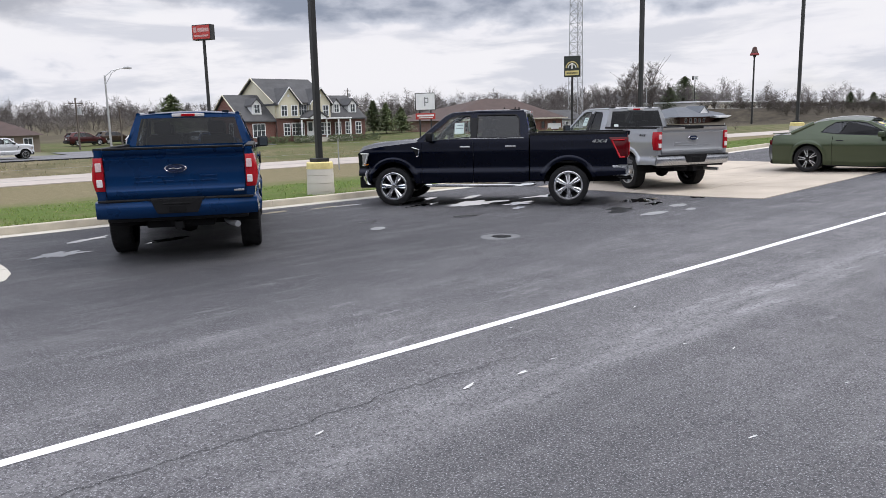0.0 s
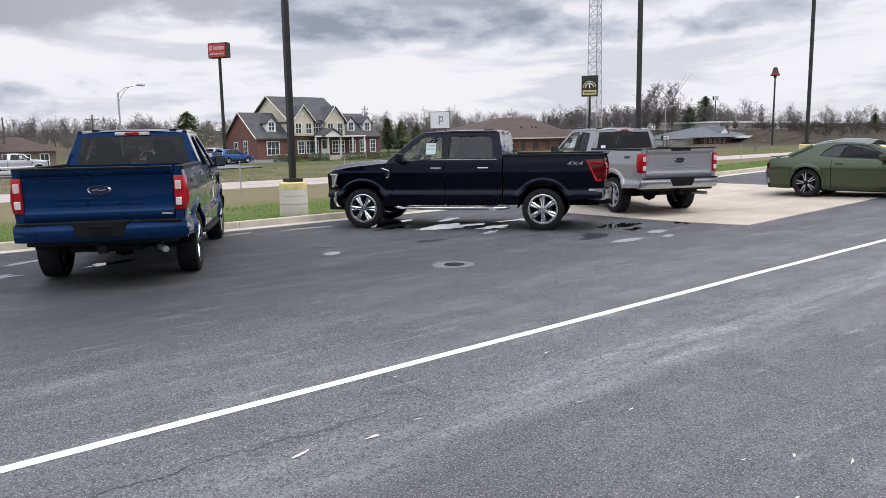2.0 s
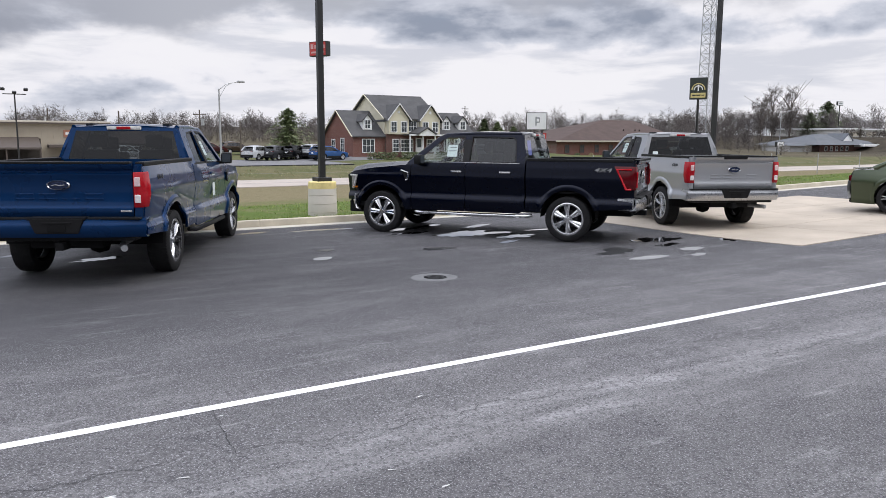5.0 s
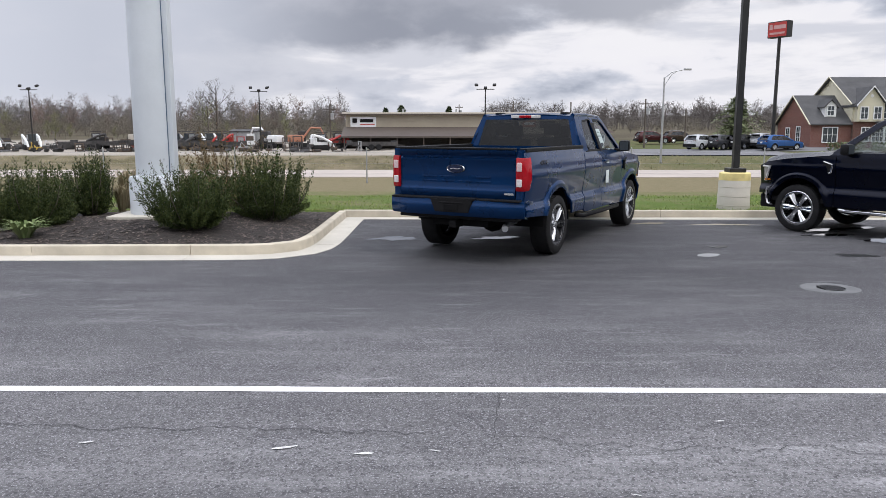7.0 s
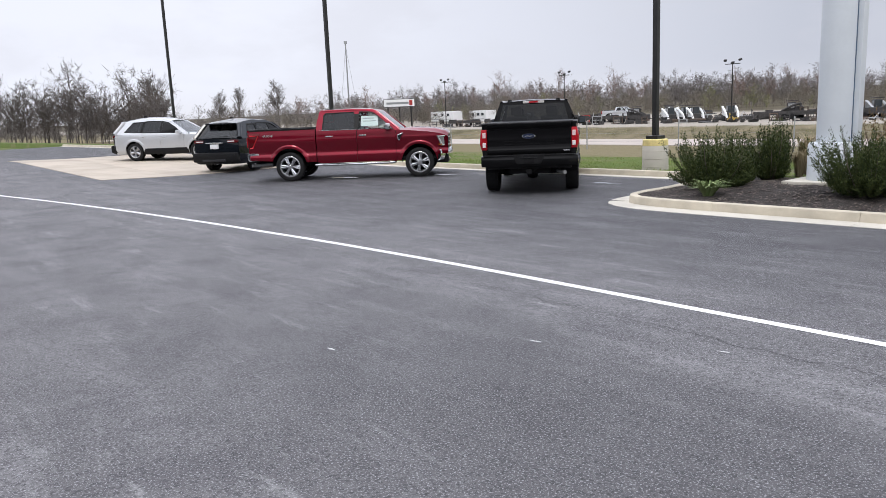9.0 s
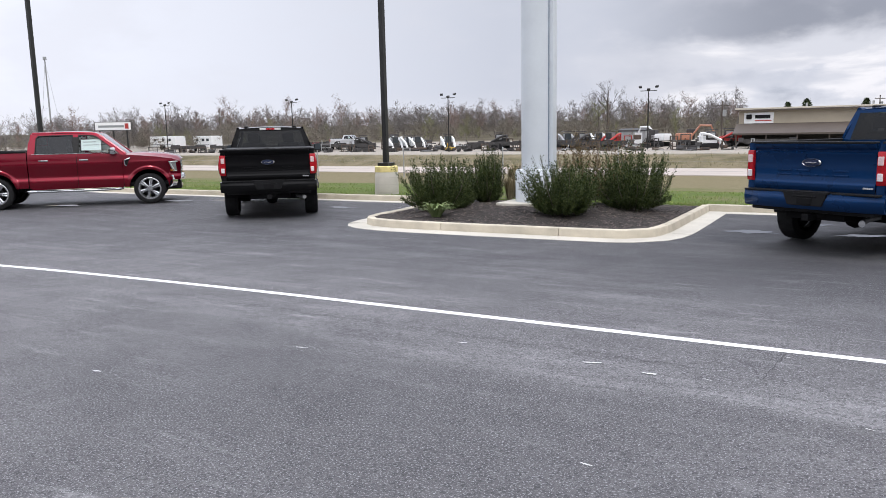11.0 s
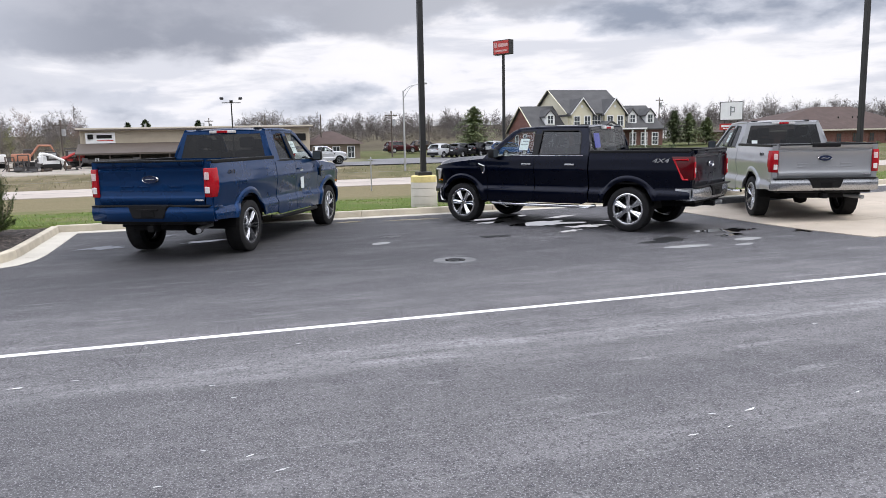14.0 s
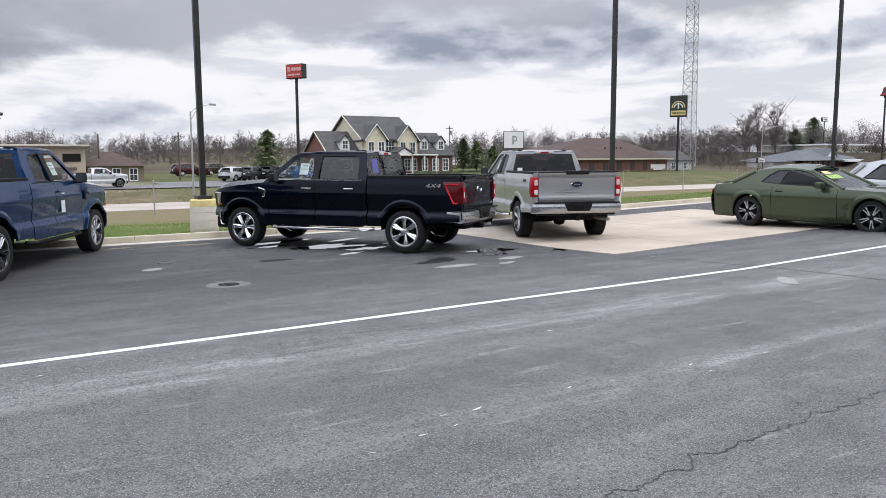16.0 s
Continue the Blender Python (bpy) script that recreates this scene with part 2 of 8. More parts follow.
    c = mix_on(n, l, range_on(n, l, vor.outputs["Color"], 0.40, 1.0, 0.0, 0.85), c, (0.024, 0.024, 0.027))
    pebble = both(range_on(n, l, grain, 0.54, 0.66, 0, 0.76), over(seal, -0.6, 1.0))
    c = mix_on(n, l, pebble, c, (0.38, 0.38, 0.40))
    l.new(c, b.inputs["Base Color"])
    l.new(range_on(n, l, mid_, 0.3, 0.7, 0.62, 0.85), b.inputs["Roughness"])
    b.inputs["Specular IOR Level"].default_value = 0.35
    bump_on(n, l, b, vor.outputs["Distance"], 0.5, 0.006)
    return m


def ground_cover():
    """Grass, dry verge, gravel yard and far fields, by where they lie."""
    m, n, l, b = nodes_of("ground_cover")
    p = position(n)
    sx = n.new("ShaderNodeSeparateXYZ")
    l.new(p, sx.inputs[0])
    patch, fine_, wide = noise_on(n, l, p, 0.35, 6, 0.65), noise_on(n, l, p, 9, 4, 0.7), noise_on(n, l, p, 0.05, 4)
    wob = n.new("ShaderNodeMath")
    wob.operation = "MULTIPLY_ADD"
    wob.inputs[1].default_value = 5.0
    l.new(patch, wob.inputs[0]), l.new(sx.outputs[1], wob.inputs[2])
    y = wob.outputs[0]
    green = mix_on(n, l, range_on(n, l, fine_, 0.3, 0.7), (0.070, 0.108, 0.026), (0.115, 0.160, 0.045))
    dry = mix_on(n, l, range_on(n, l, fine_, 0.3, 0.7), (0.125, 0.108, 0.058), (0.245, 0.205, 0.130))
    clump, speck = noise_on(n, l, p, 2.4, 6, 0.72), noise_on(n, l, p, 26, 3, 0.75)
    green = mix_on(n, l, range_on(n, l, clump, 0.40, 0.62, 0, 0.75), (0.088, 0.130, 0.030), green)
    green = mix_on(n, l, range_on(n, l, clump, 0.54, 0.70, 0, 0.80), green, (0.165, 0.135, 0.075))
    green = mix_on(n, l, range_on(n, l, patch, 0.50, 0.70, 0, 0.85), green, dry)
    green = mix_on(n, l, range_on(n, l, speck, 0.50, 0.68, 0, 0.45), green, (0.032, 0.040, 0.016))
    dry = mix_on(n, l, range_on(n, l, clump, 0.48, 0.66, 0, 0.55), dry, (0.085, 0.086, 0.038))
    bank = mix_on(n, l, range_on(n, l, patch, 0.35, 0.65), (0.095, 0.085, 0.048), (0.20, 0.168, 0.112))
    lawn = mix_on(n, l, range_on(n, l, fine_, 0.3, 0.7), (0.058, 0.076, 0.026), (0.108, 0.124, 0.052))
    lawn = mix_on(n, l, range_on(n, l, patch, 0.42, 0.66, 0, 0.8), lawn, (0.135, 0.115, 0.065))
    gravel = mix_on(n, l, range_on(n, l, fine_, 0.3, 0.7), (0.25, 0.227, 0.195), (0.41, 0.375, 0.33))
    field = mix_on(n, l, range_on(n, l, wide, 0.35, 0.65), (0.075, 0.064, 0.045), (0.12, 0.105, 0.072))
    field = mix_on(n, l, range_on(n, l, sx.outputs[0], 150, 185), field, mix_on(n, l, range_on(n, l, patch, 0.35, 0.65), (0.036, 0.031, 0.024), (0.075, 0.064, 0.048)))
    right = range_on(n, l, sx.outputs[0], 17, 25)
    far = mix_on(n, l, right, gravel, mix_on(n, l, range_on(n, l, sx.outputs[0], 118, 135), lawn, field))
    c = mix_on(n, l, range_on(n, l, y, 22, 28), green, dry)
    c = mix_on(n, l, range_on(n, l, y, 63, 66), c, mix_on(n, l, right, bank, mix_on(n, l, 0.65, bank, lawn)))
    c = mix_on(n, l, range_on(n, l, y, 77, 80), c, far)
    c = mix_on(n, l, range_on(n, l, y, 118, 130), c, field)
    l.new(c, b.inputs["Base Color"])
    b.inputs["Roughness"].default_value = 0.95
    b.inputs["Specular IOR Level"].default_value = 0.1
    bump_on(n, l, b, fine_, 0.6, 0.05)
    return m


def masonry(name, brick_a, brick_b, mortar, scale):
    m, n, l, b = nodes_of(name)
    p = position(n)
    mp = n.new("ShaderNodeMapping")
    mp.inputs["Rotation"].default_value = (radians(90), 0, 0)
    l.new(p, mp.inputs[0])
    t = n.new("ShaderNodeTexBrick")
    for i, v in ((1, (*brick_a, 1)), (2, (*brick_b, 1)), (3, (*mortar, 1)), (4, scale), (5, 0.012)):
        t.inputs[i].default_value = v
    l.new(mp.outputs[0], t.inputs[0])
    s = noise_on(n, l, p, 0.6, 4)
    l.new(mix_on(n, l, range_on(n, l, s, 0.3, 0.7, 0, 0.4), t.outputs[0], brick_a), b.inputs["Base Color"])
    b.inputs["Roughness"].default_value = 0.85
    return m


ASPHALT, COVER = asphalt(), ground_cover()
CONCRETE = surface("concrete_pale", (0.50, 0.47, 0.41), 0.85, var=0.14, scale=1.2, fine=45, bump=0.2, random_tint=0.06)
SLAB = surface("concrete_slab", (0.43, 0.372, 0.305), 0.85, var=0.16, scale=0.7, fine=30, bump=0.15, random_tint=0.09)
CURB = surface("concrete_curb", (0.50, 0.45, 0.36), 0.85, var=0.18, scale=2.5, fine=40, bump=0.25, random_tint=0.08)
ROADC = surface("concrete_road", (0.41, 0.362, 0.325), 0.9, var=0.12, scale=0.3, fine=8, bump=0.1)
ROADA = surface("old_asphalt", (0.16, 0.16, 0.17), 0.9, var=0.2, scale=0.3, fine=8, bump=0.1)
LINE = surface("white_paint", (0.80, 0.80, 0.80), 0.6, var=0.06, scale=6, fine=90, bump=0.3)
YELLOW = surface("yellow_paint", (0.72, 0.60, 0.26), 0.7, var=0.15, scale=8, fine=60)
RUBBER = surface("tyre_rubber", (0.016, 0.016, 0.017), 0.85, var=0.3, scale=12, fine=120, bump=0.3, spec=0.25)
BLACK = surface("black_plastic", (0.009, 0.009, 0.010), 0.5, var=0.25, scale=10, fine=200, bump=0.1, spec=0.22)
UNDER = surface("underbody_black", (0.010, 0.010, 0.011), 0.85, var=0.3, spec=0.15)
POLE = surface("black_painted_steel", (0.018, 0.018, 0.018), 0.45, var=0.3, scale=4, fine=90, bump=0.05)
CHROME = surface("chrome", (0.78, 0.79, 0.80), 0.12, metal=1.0, var=0.05, bump=0)
ALLOY = surface("machined_alloy", (0.48, 0.49, 0.51), 0.28, metal=1.0, var=0.08, bump=0)
DARKALLOY = surface("dark_alloy", (0.05, 0.05, 0.055), 0.35, metal=0.6, var=0.1, bump=0)
STEEL = surface("galvanised_steel", (0.42, 0.43, 0.44), 0.5, metal=0.7, var=0.15, bump=0.05)
WHITE = surface("white_enamel", (0.78, 0.79, 0.80), 0.4, var=0.05, scale=2, bump=0.03)
PALEGREY = surface("pale_grey_paint", (0.62, 0.66, 0.70), 0.45, var=0.06, scale=1.2, fine=20, bump=0.03, coat=0.2)
SKYBLUE = surface("blue_trim_paint", (0.06, 0.11, 0.19), 0.45, var=0.08)
MULCH = surface("dark_mulch", (0.034, 0.027, 0.024), 0.95, var=0.6, scale=9, fine=45, bump=0.9, dist=0.03)
CLOTH = surface("dark_upholstery", (0.035, 0.035, 0.038), 0.9, var=0.2)
PAPER = surface("sticker_paper", (0.72, 0.78, 0.78), 0.6, var=0.05)
BLUESTICK = surface("blue_sticker", (0.05, 0.06, 0.45), 0.5, var=0.1)
BARINK = surface("grey_print", (0.25, 0.27, 0.28), 0.6, var=0.1)
LIME = surface("yellow_green_marker", (0.50, 0.80, 0.12), 0.6, var=0.1)
RED_LENS = lens_plastic("red_lens", (0.42, 0.010, 0.018))
GLOW_LENS = lens_plastic("bright_red_lens", (0.62, 0.018, 0.030))
DARKRED_LENS = lens_plastic("smoked_red_lens", (0.10, 0.002, 0.005))
LITRED_LENS = lens_plastic("pale_red_lens", (0.80, 0.60, 0.60))
PINK_LENS = lens_plastic("pale_reverse_lens", (0.84, 0.78, 0.78))
HEADLENS = lens_plastic("headlamp_lens", (0.30, 0.30, 0.30))
WHITE_LENS = lens_plastic("clear_lens", (0.75, 0.74, 0.73))
AMBER = lens_plastic("amber_lens", (0.6, 0.2, 0.02))
GLASS = tinted_glass("side_glass", (0.80, 0.85, 0.83))
DGLASS = tinted_glass("privacy_glass", (0.12, 0.125, 0.13))
WINDOW = surface("house_window_glass", (0.05, 0.06, 0.07), 0.08, var=0.2, bump=0)
P_BLUE = car_paint("metallic_blue_paint", (0.0038, 0.036, 0.124), 0.5, 0.28, 1.29)
P_NAVY = car_paint("dark_navy_paint", (0.0010, 0.0028, 0.012), 0.6, 0.28, 1.27)
P_SILVER = car_paint("silver_paint", (0.42, 0.43, 0.45), 0.55, 0.36)
P_BLACK = car_paint("black_paint", (0.0015, 0.0015, 0.002), 0.0, 0.4, 1.3)
P_RED = car_paint("candy_red_paint", (0.20, 0.004, 0.018), 0.7, 0.34)
P_GREEN = car_paint("olive_green_paint", (0.052, 0.070, 0.036), 0.5, 0.38)
P_WHITE = car_paint("white_paint_car", (0.62, 0.64, 0.67), 0.5)
P_GREY = car_paint("graphite_paint", (0.05, 0.052, 0.058), 0.7)


# ---- building blocks ----
def part(name, bm, material, parent=None, label="", smooth=False, m=None):
    """Links a bmesh as ONE mesh object under a thing or a part."""
    me = bpy.data.meshes.new(name)
    rim = [e.index for e in bm.edges if e.is_boundary] if smooth and smooth != "all" else []
    bm.edges.index_update()
    rim = [e.index for e in bm.edges if e.is_boundary] if rim else rim
    bm.to_mesh(me)
    bm.free()
    me.materials.append(material)
    if smooth:
        me.polygons.foreach_set("use_smooth", [True] * len(me.polygons))
        if smooth != "all":
            me.set_sharp_from_angle(angle=radians(38))
            for i in rim:
                me.edges[i].use_edge_sharp = True
    ob = new(name, me)
    if parent is not None:
        ob.parent = parent
    if m is not None:
        ob.matrix_basis = m
    if label:
        ob["label"] = label
    return ob


def again(name, ob, parent, m=None, label=""):
    """One more piece on the same mesh."""
    o = new(name, ob.data)
    o.parent = parent
    if m is not None:
        o.matrix_basis = m
    if label:
        o["label"] = label
    return o


def soup(name, verts, faces, material, parent=None, kind="", smooth=False):
    me = bpy.data.meshes.new(name)
    me.from_pydata([tuple(v) for v in verts], [], [tuple(f) for f in faces])
    me.materials.append(material)
    if smooth:
        me.polygons.foreach_set("use_smooth", [True] * len(me.polygons))
    ob = new(name, me)
    if parent is not None:
        ob.parent = parent
    if kind:
        ob["kind"] = kind
    return ob


def thing(name, label, category, m=None, group="", kind=""):
    ob = tagged(new(name), label, category, group, kind)
    if m is not None:
        ob.matrix_basis = m
    return ob


def bm_box(x0, x1, y0, y1, z0, z1, bevel=0.0, bm=None, m=None):
    b = bm or bmesh.new()
    r = bmesh.ops.create_cube(b, size=1)["verts"]
    bmesh.ops.scale(b, vec=(x1 - x0, y1 - y0, z1 - z0), verts=r)
    bmesh.ops.translate(b, vec=((x0 + x1) / 2, (y0 + y1) / 2, (z0 + z1) / 2), verts=r)
    if m is not None:
        bmesh.ops.transform(b, matrix=m, verts=r)
    if bevel:
        es = list({e for v in r for e in v.link_edges})
        bmesh.ops.bevel(b, geom=es, offset=bevel, segments=2, affect="EDGES", profile=0.6)
    return b


def bm_cyl(r0, r1, z0, z1, n=16, bm=None, m=None, bevel=0.0):
    b = bm or bmesh.new()
    vs = bmesh.ops.create_cone(b, cap_ends=True, segments=n, radius1=r0, radius2=r1, depth=z1 - z0)["verts"]
    bmesh.ops.translate(b, vec=(0, 0, (z0 + z1) / 2), verts=vs)
    if bevel:
        es = [e for e in {e for v in vs for e in v.link_edges} if len(e.link_faces) == 2 and any(len(f.verts) > 4 for f in e.link_faces)]
        bmesh.ops.bevel(b, geom=es, offset=bevel, segments=2, affect="EDGES")
        vs = list(b.verts) if bm is None else vs
    if m is not None:
        bmesh.ops.transform(b, matrix=m, verts=[v for v in vs if v.is_valid])
    return b


def bm_tube(points, radius, n=8, bm=None, taper=None):
    """A round bar along points."""
    b = bm or bmesh.new()
    pts = [Vector(p) for p in points]
    rings = []
    for i, p in enumerate(pts):
        d = (pts[min(i + 1, len(pts) - 1)] - pts[max(i - 1, 0)]).normalized()
        s = d.orthogonal().normalized() if i == 0 else (rings[-1][1] - d * rings[-1][1].dot(d)).normalized()
        t = d.cross(s)
        r = radius if taper is None else radius * taper[i]
        rings.append(([b.verts.new(p + (s * math.cos(a) + t * math.sin(a)) * r) for a in (2 * math.pi * k / n for k in range(n))], s))
    for (a, _), (c, _) in zip(rings, rings[1:]):
        for k in range(n):
            b.faces.new((a[k], a[(k + 1) % n], c[(k + 1) % n], c[k]))
    b.faces.new(rings[0][0][::-1]), b.faces.new(rings[-1][0])
    return b


def bm_lathe(profile, n=32, axis="y", bm=None, closed=False):
    """Turns (radius, offset along the axis) round the axis."""
    b = bm or bmesh.new()
    rows = []
    for k in range(n):
        a = 2 * math.pi * k / n
        c, s = math.cos(a), math.sin(a)
        rows.append([b.verts.new((r * c, o, r * s) if axis == "y" else (r * c, r * s, o)) for r, o in profile])
    m = len(profile)
    for k in range(n):
        p, q = rows[k], rows[(k + 1) % n]
        for i in range(m if closed else m - 1):
            j = (i + 1) % m
            b.faces.new((p[i], p[j], q[j], q[i]))
    bmesh.ops.recalc_face_normals(b, faces=b.faces)
    return b


def bm_sheet(rows, bm=None, flip=False):
    """A sheet through a grid of points."""
    b = bm or bmesh.new()
    vs = [[b.verts.new(p) for p in r] for r in rows]
    for r, s in zip(vs, vs[1:]):
        for i in range(len(r) - 1):
            f = (r[i], r[i + 1], s[i + 1], s[i])
            b.faces.new(f[::-1] if flip else f)
    return b


def bm_plate(outer, holes, place, thick=0.0, bm=None):
    """A flat plate with holes; place turns (u, v) into a point."""
    b = bm or bmesh.new()
    es = []
    for loop in [outer, *holes]:
        vs = [b.verts.new(place(u, v)) for u, v in loop]
        es += [b.edges.new((vs[i], vs[(i + 1) % len(vs)])) for i in range(len(vs))]
    bmesh.ops.triangle_fill(b, use_beauty=True, use_dissolve=False, edges=es)
    return b


def thicken(ob, t, offset=-1):
    md = ob.modifiers.new("thickness", "SOLIDIFY")
    md.thickness, md.offset, md.use_even_offset = t, offset, False
    return ob


def smoothstep(a, b, v):
    t = max(0.0, min(1.0, (v - a) / (b - a)))
    return t * t * (3 - 2 * t)


def lerp_table(table, v):
    if v <= table[0][0]:
        return table[0][1]
    for (a, p), (b, q) in zip(table, table[1:]):
        if v <= b:
            return p + (q - p) * (v - a) / (b - a)
    return table[-1][1]


# ---- the lie of the land ----
def side_rise(x):
    return 0.019 * max(0.0, min(x, 45.0) - 15.0) + 0.025 * min(14.0, max(0.0, -17 - x))


def lot_height(x, y):
    return -0.15 * smoothstep(2.5, 9.0, y) + side_rise(x)


LAND = [(14.4, -0.02), (18, -0.12), (24, -0.45), (38, -1.3), (51, -2.0), (65, -2.0), (67, -2.15), (74, -1.15), (85, -1.0), (95, -0.85), (110, -0.5), (150, 0.0), (220, 0.6), (320, 2.0), (600, 8.0), (2500, 20.0)]


def land_height(x, y):
    rise = 0.75 * smoothstep(36, 46, x) * smoothstep(80, 93, y) * (1 - smoothstep(78, 92, x))
    return lerp_table(LAND, y) + side_rise(max(-31, min(45, x))) * max(0.0, 1 - (y - 14) / 18) + rise + 3.4 * smoothstep(183, 198, x) * smoothstep(70, 100, y)


xs = [-2500, -900, -400, -200, -120, -80, -60, *range(-50, 97, 2), 110, 120, 135, 150, 165, 180, 185, 190, 195, 200, 250, 400, 900, 2500]
ys = [-2500, -800, -200, -60.5, -60, -40, -20, 0, 8, 13.9, 14.36, 14.42, 15, 16, 17, 18, 19, 20, 22, 24, 27, 30, 34, 38, 42, 46, 50, 55.2, 55.6, 64.8, 65.2, 66, 67, 68.5, 70, 72, 74, 77, 80, 85, 90, 95, 102, 110, 130, 150, 180, 220, 270, 320, 420, 600, 1000, 2500]
rows = []
for y in ys:
    row = []
    for x in xs:
        if y > 14.38:
            z = land_height(x, y) + (0.05 * noise.noise((x * 0.3, y * 0.3, 0)) if 15 < y < 50 or y > 66 else 0)
            if 55.4 < y < 65:
                z -= 0.12
        else:
            z = lot_height(max(-31, min(45, x)), y) - 0.3
        row.append((x, y, z))
    rows.append(row)
tagged(part("ground", bm_sheet(rows, flip=False), COVER, smooth="all"), "grass verge, dry banks and gravel yard ground", "ground", kind="structure")

lx = [-60, -45, *range(-36, 51, 1), 60, 75]
ly = [-60, -30, -12, -6, -3, 0, 1.5, 2.5, 3, 3.5, 4, 4.5, 5, 5.5, 6, 6.5, 7, 7.5, 8, 8.5, 9, 10, 11, 12, 13, 14.02]
lot = tagged(part("parking_lot", bm_sheet([[(x, y, lot_height(x, y)) for x in lx] for y in ly]), ASPHALT, smooth="all"), "dark grey sealed asphalt parking lot, weathered", "pavement", kind="structure")


# ---- swept strips: kerbs and gutters ----
def smooth_path(pts, step=0.25):
    out = []
    p = [Vector(q) for q in pts]
    p = [p[0] * 2 - p[1], *p, p[-1] * 2 - p[-2]]
    for i in range(1, len(p) - 2):
        n = max(1, int((p[i + 1] - p[i]).length / step))
        for k in range(n):
            t = k / n
            a, b, c, d = p[i - 1], p[i], p[i + 1], p[i + 2]
            out.append(0.5 * ((2 * b) + (c - a) * t + (2 * a - 5 * b + 4 * c - d) * t * t + (3 * b - a - 3 * c + d) * t ** 3))
    out.append(p[-2])
    return out


def sweep(path, profile, height, gap=0.0):
    """path: 2D points; profile: (offset to the right, z) points of a closed outline."""
    b = bmesh.new()
    rings = []
    for i, p in enumerate(path):
        d = (path[min(i + 1, len(path) - 1)] - path[max(i - 1, 0)]).normalized()
        r = Vector((d.y, -d.x))
        q = p + d * (gap if i == 0 else -gap if i == len(path) - 1 else 0)
        rings.append([b.verts.new((q.x + r.x * o, q.y + r.y * o, height(q.x, q.y) + z)) for o, z in profile])
    n = len(profile)
    for a, c in zip(rings, rings[1:]):
        for k in range(n):
            b.faces.new((a[k], a[(k + 1) % n], c[(k + 1) % n], c[k]))
    b.faces.new(rings[0][::-1]), b.faces.new(rings[-1])
    bmesh.ops.recalc_face_normals(b, faces=b.faces)
    return b


KERB = [(-0.02, -0.2), (0.0, 0.11), (0.012, 0.14), (0.035, 0.152), (0.13, 0.15), (0.155, 0.13), (0.16, -0.2)]
GUTTER = [(0.0, -0.2), (0.0, 0.012), (-0.30, 0.006), (-0.31, -0.2)]


def kerb_run(name, pts, label, piece=3.0, gutter=0.30):
    path = smooth_path(pts)
    root = tagged(new(name), label, "curb", kind="structure")
    total, chunk, chunks = 0.0, [path[0]], []
    for a, b in zip(path, path[1:]):
        chunk.append(b)
        total += (b - a).length
        if total >= piece:
            chunks.append(chunk)
            chunk, total = [b], 0.0
    if len(chunk) > 1:
        chunks.append(chunk)
    gut = [(o * gutter / 0.30, z) for o, z in GUTTER]
    for c in chunks:
        part("curb_stone", sweep(c, [(-o, z) for o, z in KERB], lot_height, 0.004), CURB, root, smooth=True)
        part("gutter_slab", sweep(c, [(-o, z) for o, z in gut], lot_height, 0.003), CONCRETE, root)
    return root


# the path runs with the lot on its right
kerb_run("curb_east", [(1.98, 14.3), (10, 14.3), (20, 14.3), (32, 14.3), (44, 14.3), (60, 14.3)], "pale concrete curb with gutter along the grass verge")
kerb_run("curb_west", [(-60, 14.3), (-45, 14.3), (-30, 14.3), (-15, 14.3), (-8, 14.3), (-3.9, 14.3)], "pale concrete curb with gutter along the grass verge")
ISLAND = [(-4.6, 14.35), (-4.12, 13.2), (-3.86, 11.6), (-3.82, 10.5), (-3.58, 9.92), (-2.85, 9.66), (-1.5, 9.64), (-0.2, 9.68), (1.0, 9.72), (1.55, 9.80), (1.90, 10.10), (2.02, 10.7), (2.04, 11.6), (2.04, 13.0), (2.04, 14.25)]
kerb_run("curb_island", ISLAND, "rounded pale concrete curb round the planted island", piece=2.0, gutter=0.38)

# unseen dark wall added behind the camera to darken reflections in the car paint
UNSEEN_GREY = surface("unseen_wall_grey", (0.075, 0.077, 0.083), 0.6, var=0.12, scale=0.4, fine=5)
back_wall = tagged(new("wall_south"), "unseen plain grey wall behind the aisle, added to darken reflections", "wall", kind="structure")
for i in range(20):
    part("wall_panel", bm_box(-80 + i * 8 + 0.01, -72 + i * 8 - 0.01, -23.0, -22.6, -0.1, 8.6), UNSEEN_GREY, back_wall)


# ---- island and bays ----
def inside(path, x, y):
    hit = False
    for a, b in zip(path, [*path[1:], path[0]]):
        if (a.y > y) != (b.y > y) and x < (b.x - a.x) * (y - a.y) / (b.y - a.y) + a.x:
            hit = not hit
    return hit


isl = smooth_path(ISLAND, 0.3)
isl_in = [Vector((p.x * 0.965 - 0.03, p.y + (0.10 if p.y < 12 else 0))) for p in isl]
bm = bmesh.new()
rings = []
for k in range(7):
    f = k / 6
    rings.append([(-0.9 + (p.x + 0.9) * (1 - f * 0.98), 12.1 + (min(p.y, 14.25) - 12.1) * (1 - f * 0.98)) for p in isl_in])
vs = [[bm.verts.new((x, y, -0.03 + 0.16 * smoothstep(0, 1, k / 5) + 0.025 * noise.noise((x * 4, y * 4, 1)))) for x, y in r] for k, r in enumerate(rings)]
for a, b in zip(vs, vs[1:]):
    for i in range(len(a)):
        j = (i + 1) % len(a)
        bm.faces.new((a[i], a[j], b[j], b[i]))
bm.faces.new(vs[-1])
tagged(part("mulch_bed", bm, MULCH, smooth="all"), "dark shredded mulch bed on the curbed island", "mulch", kind="structure")
rng = np.random.default_rng(3)


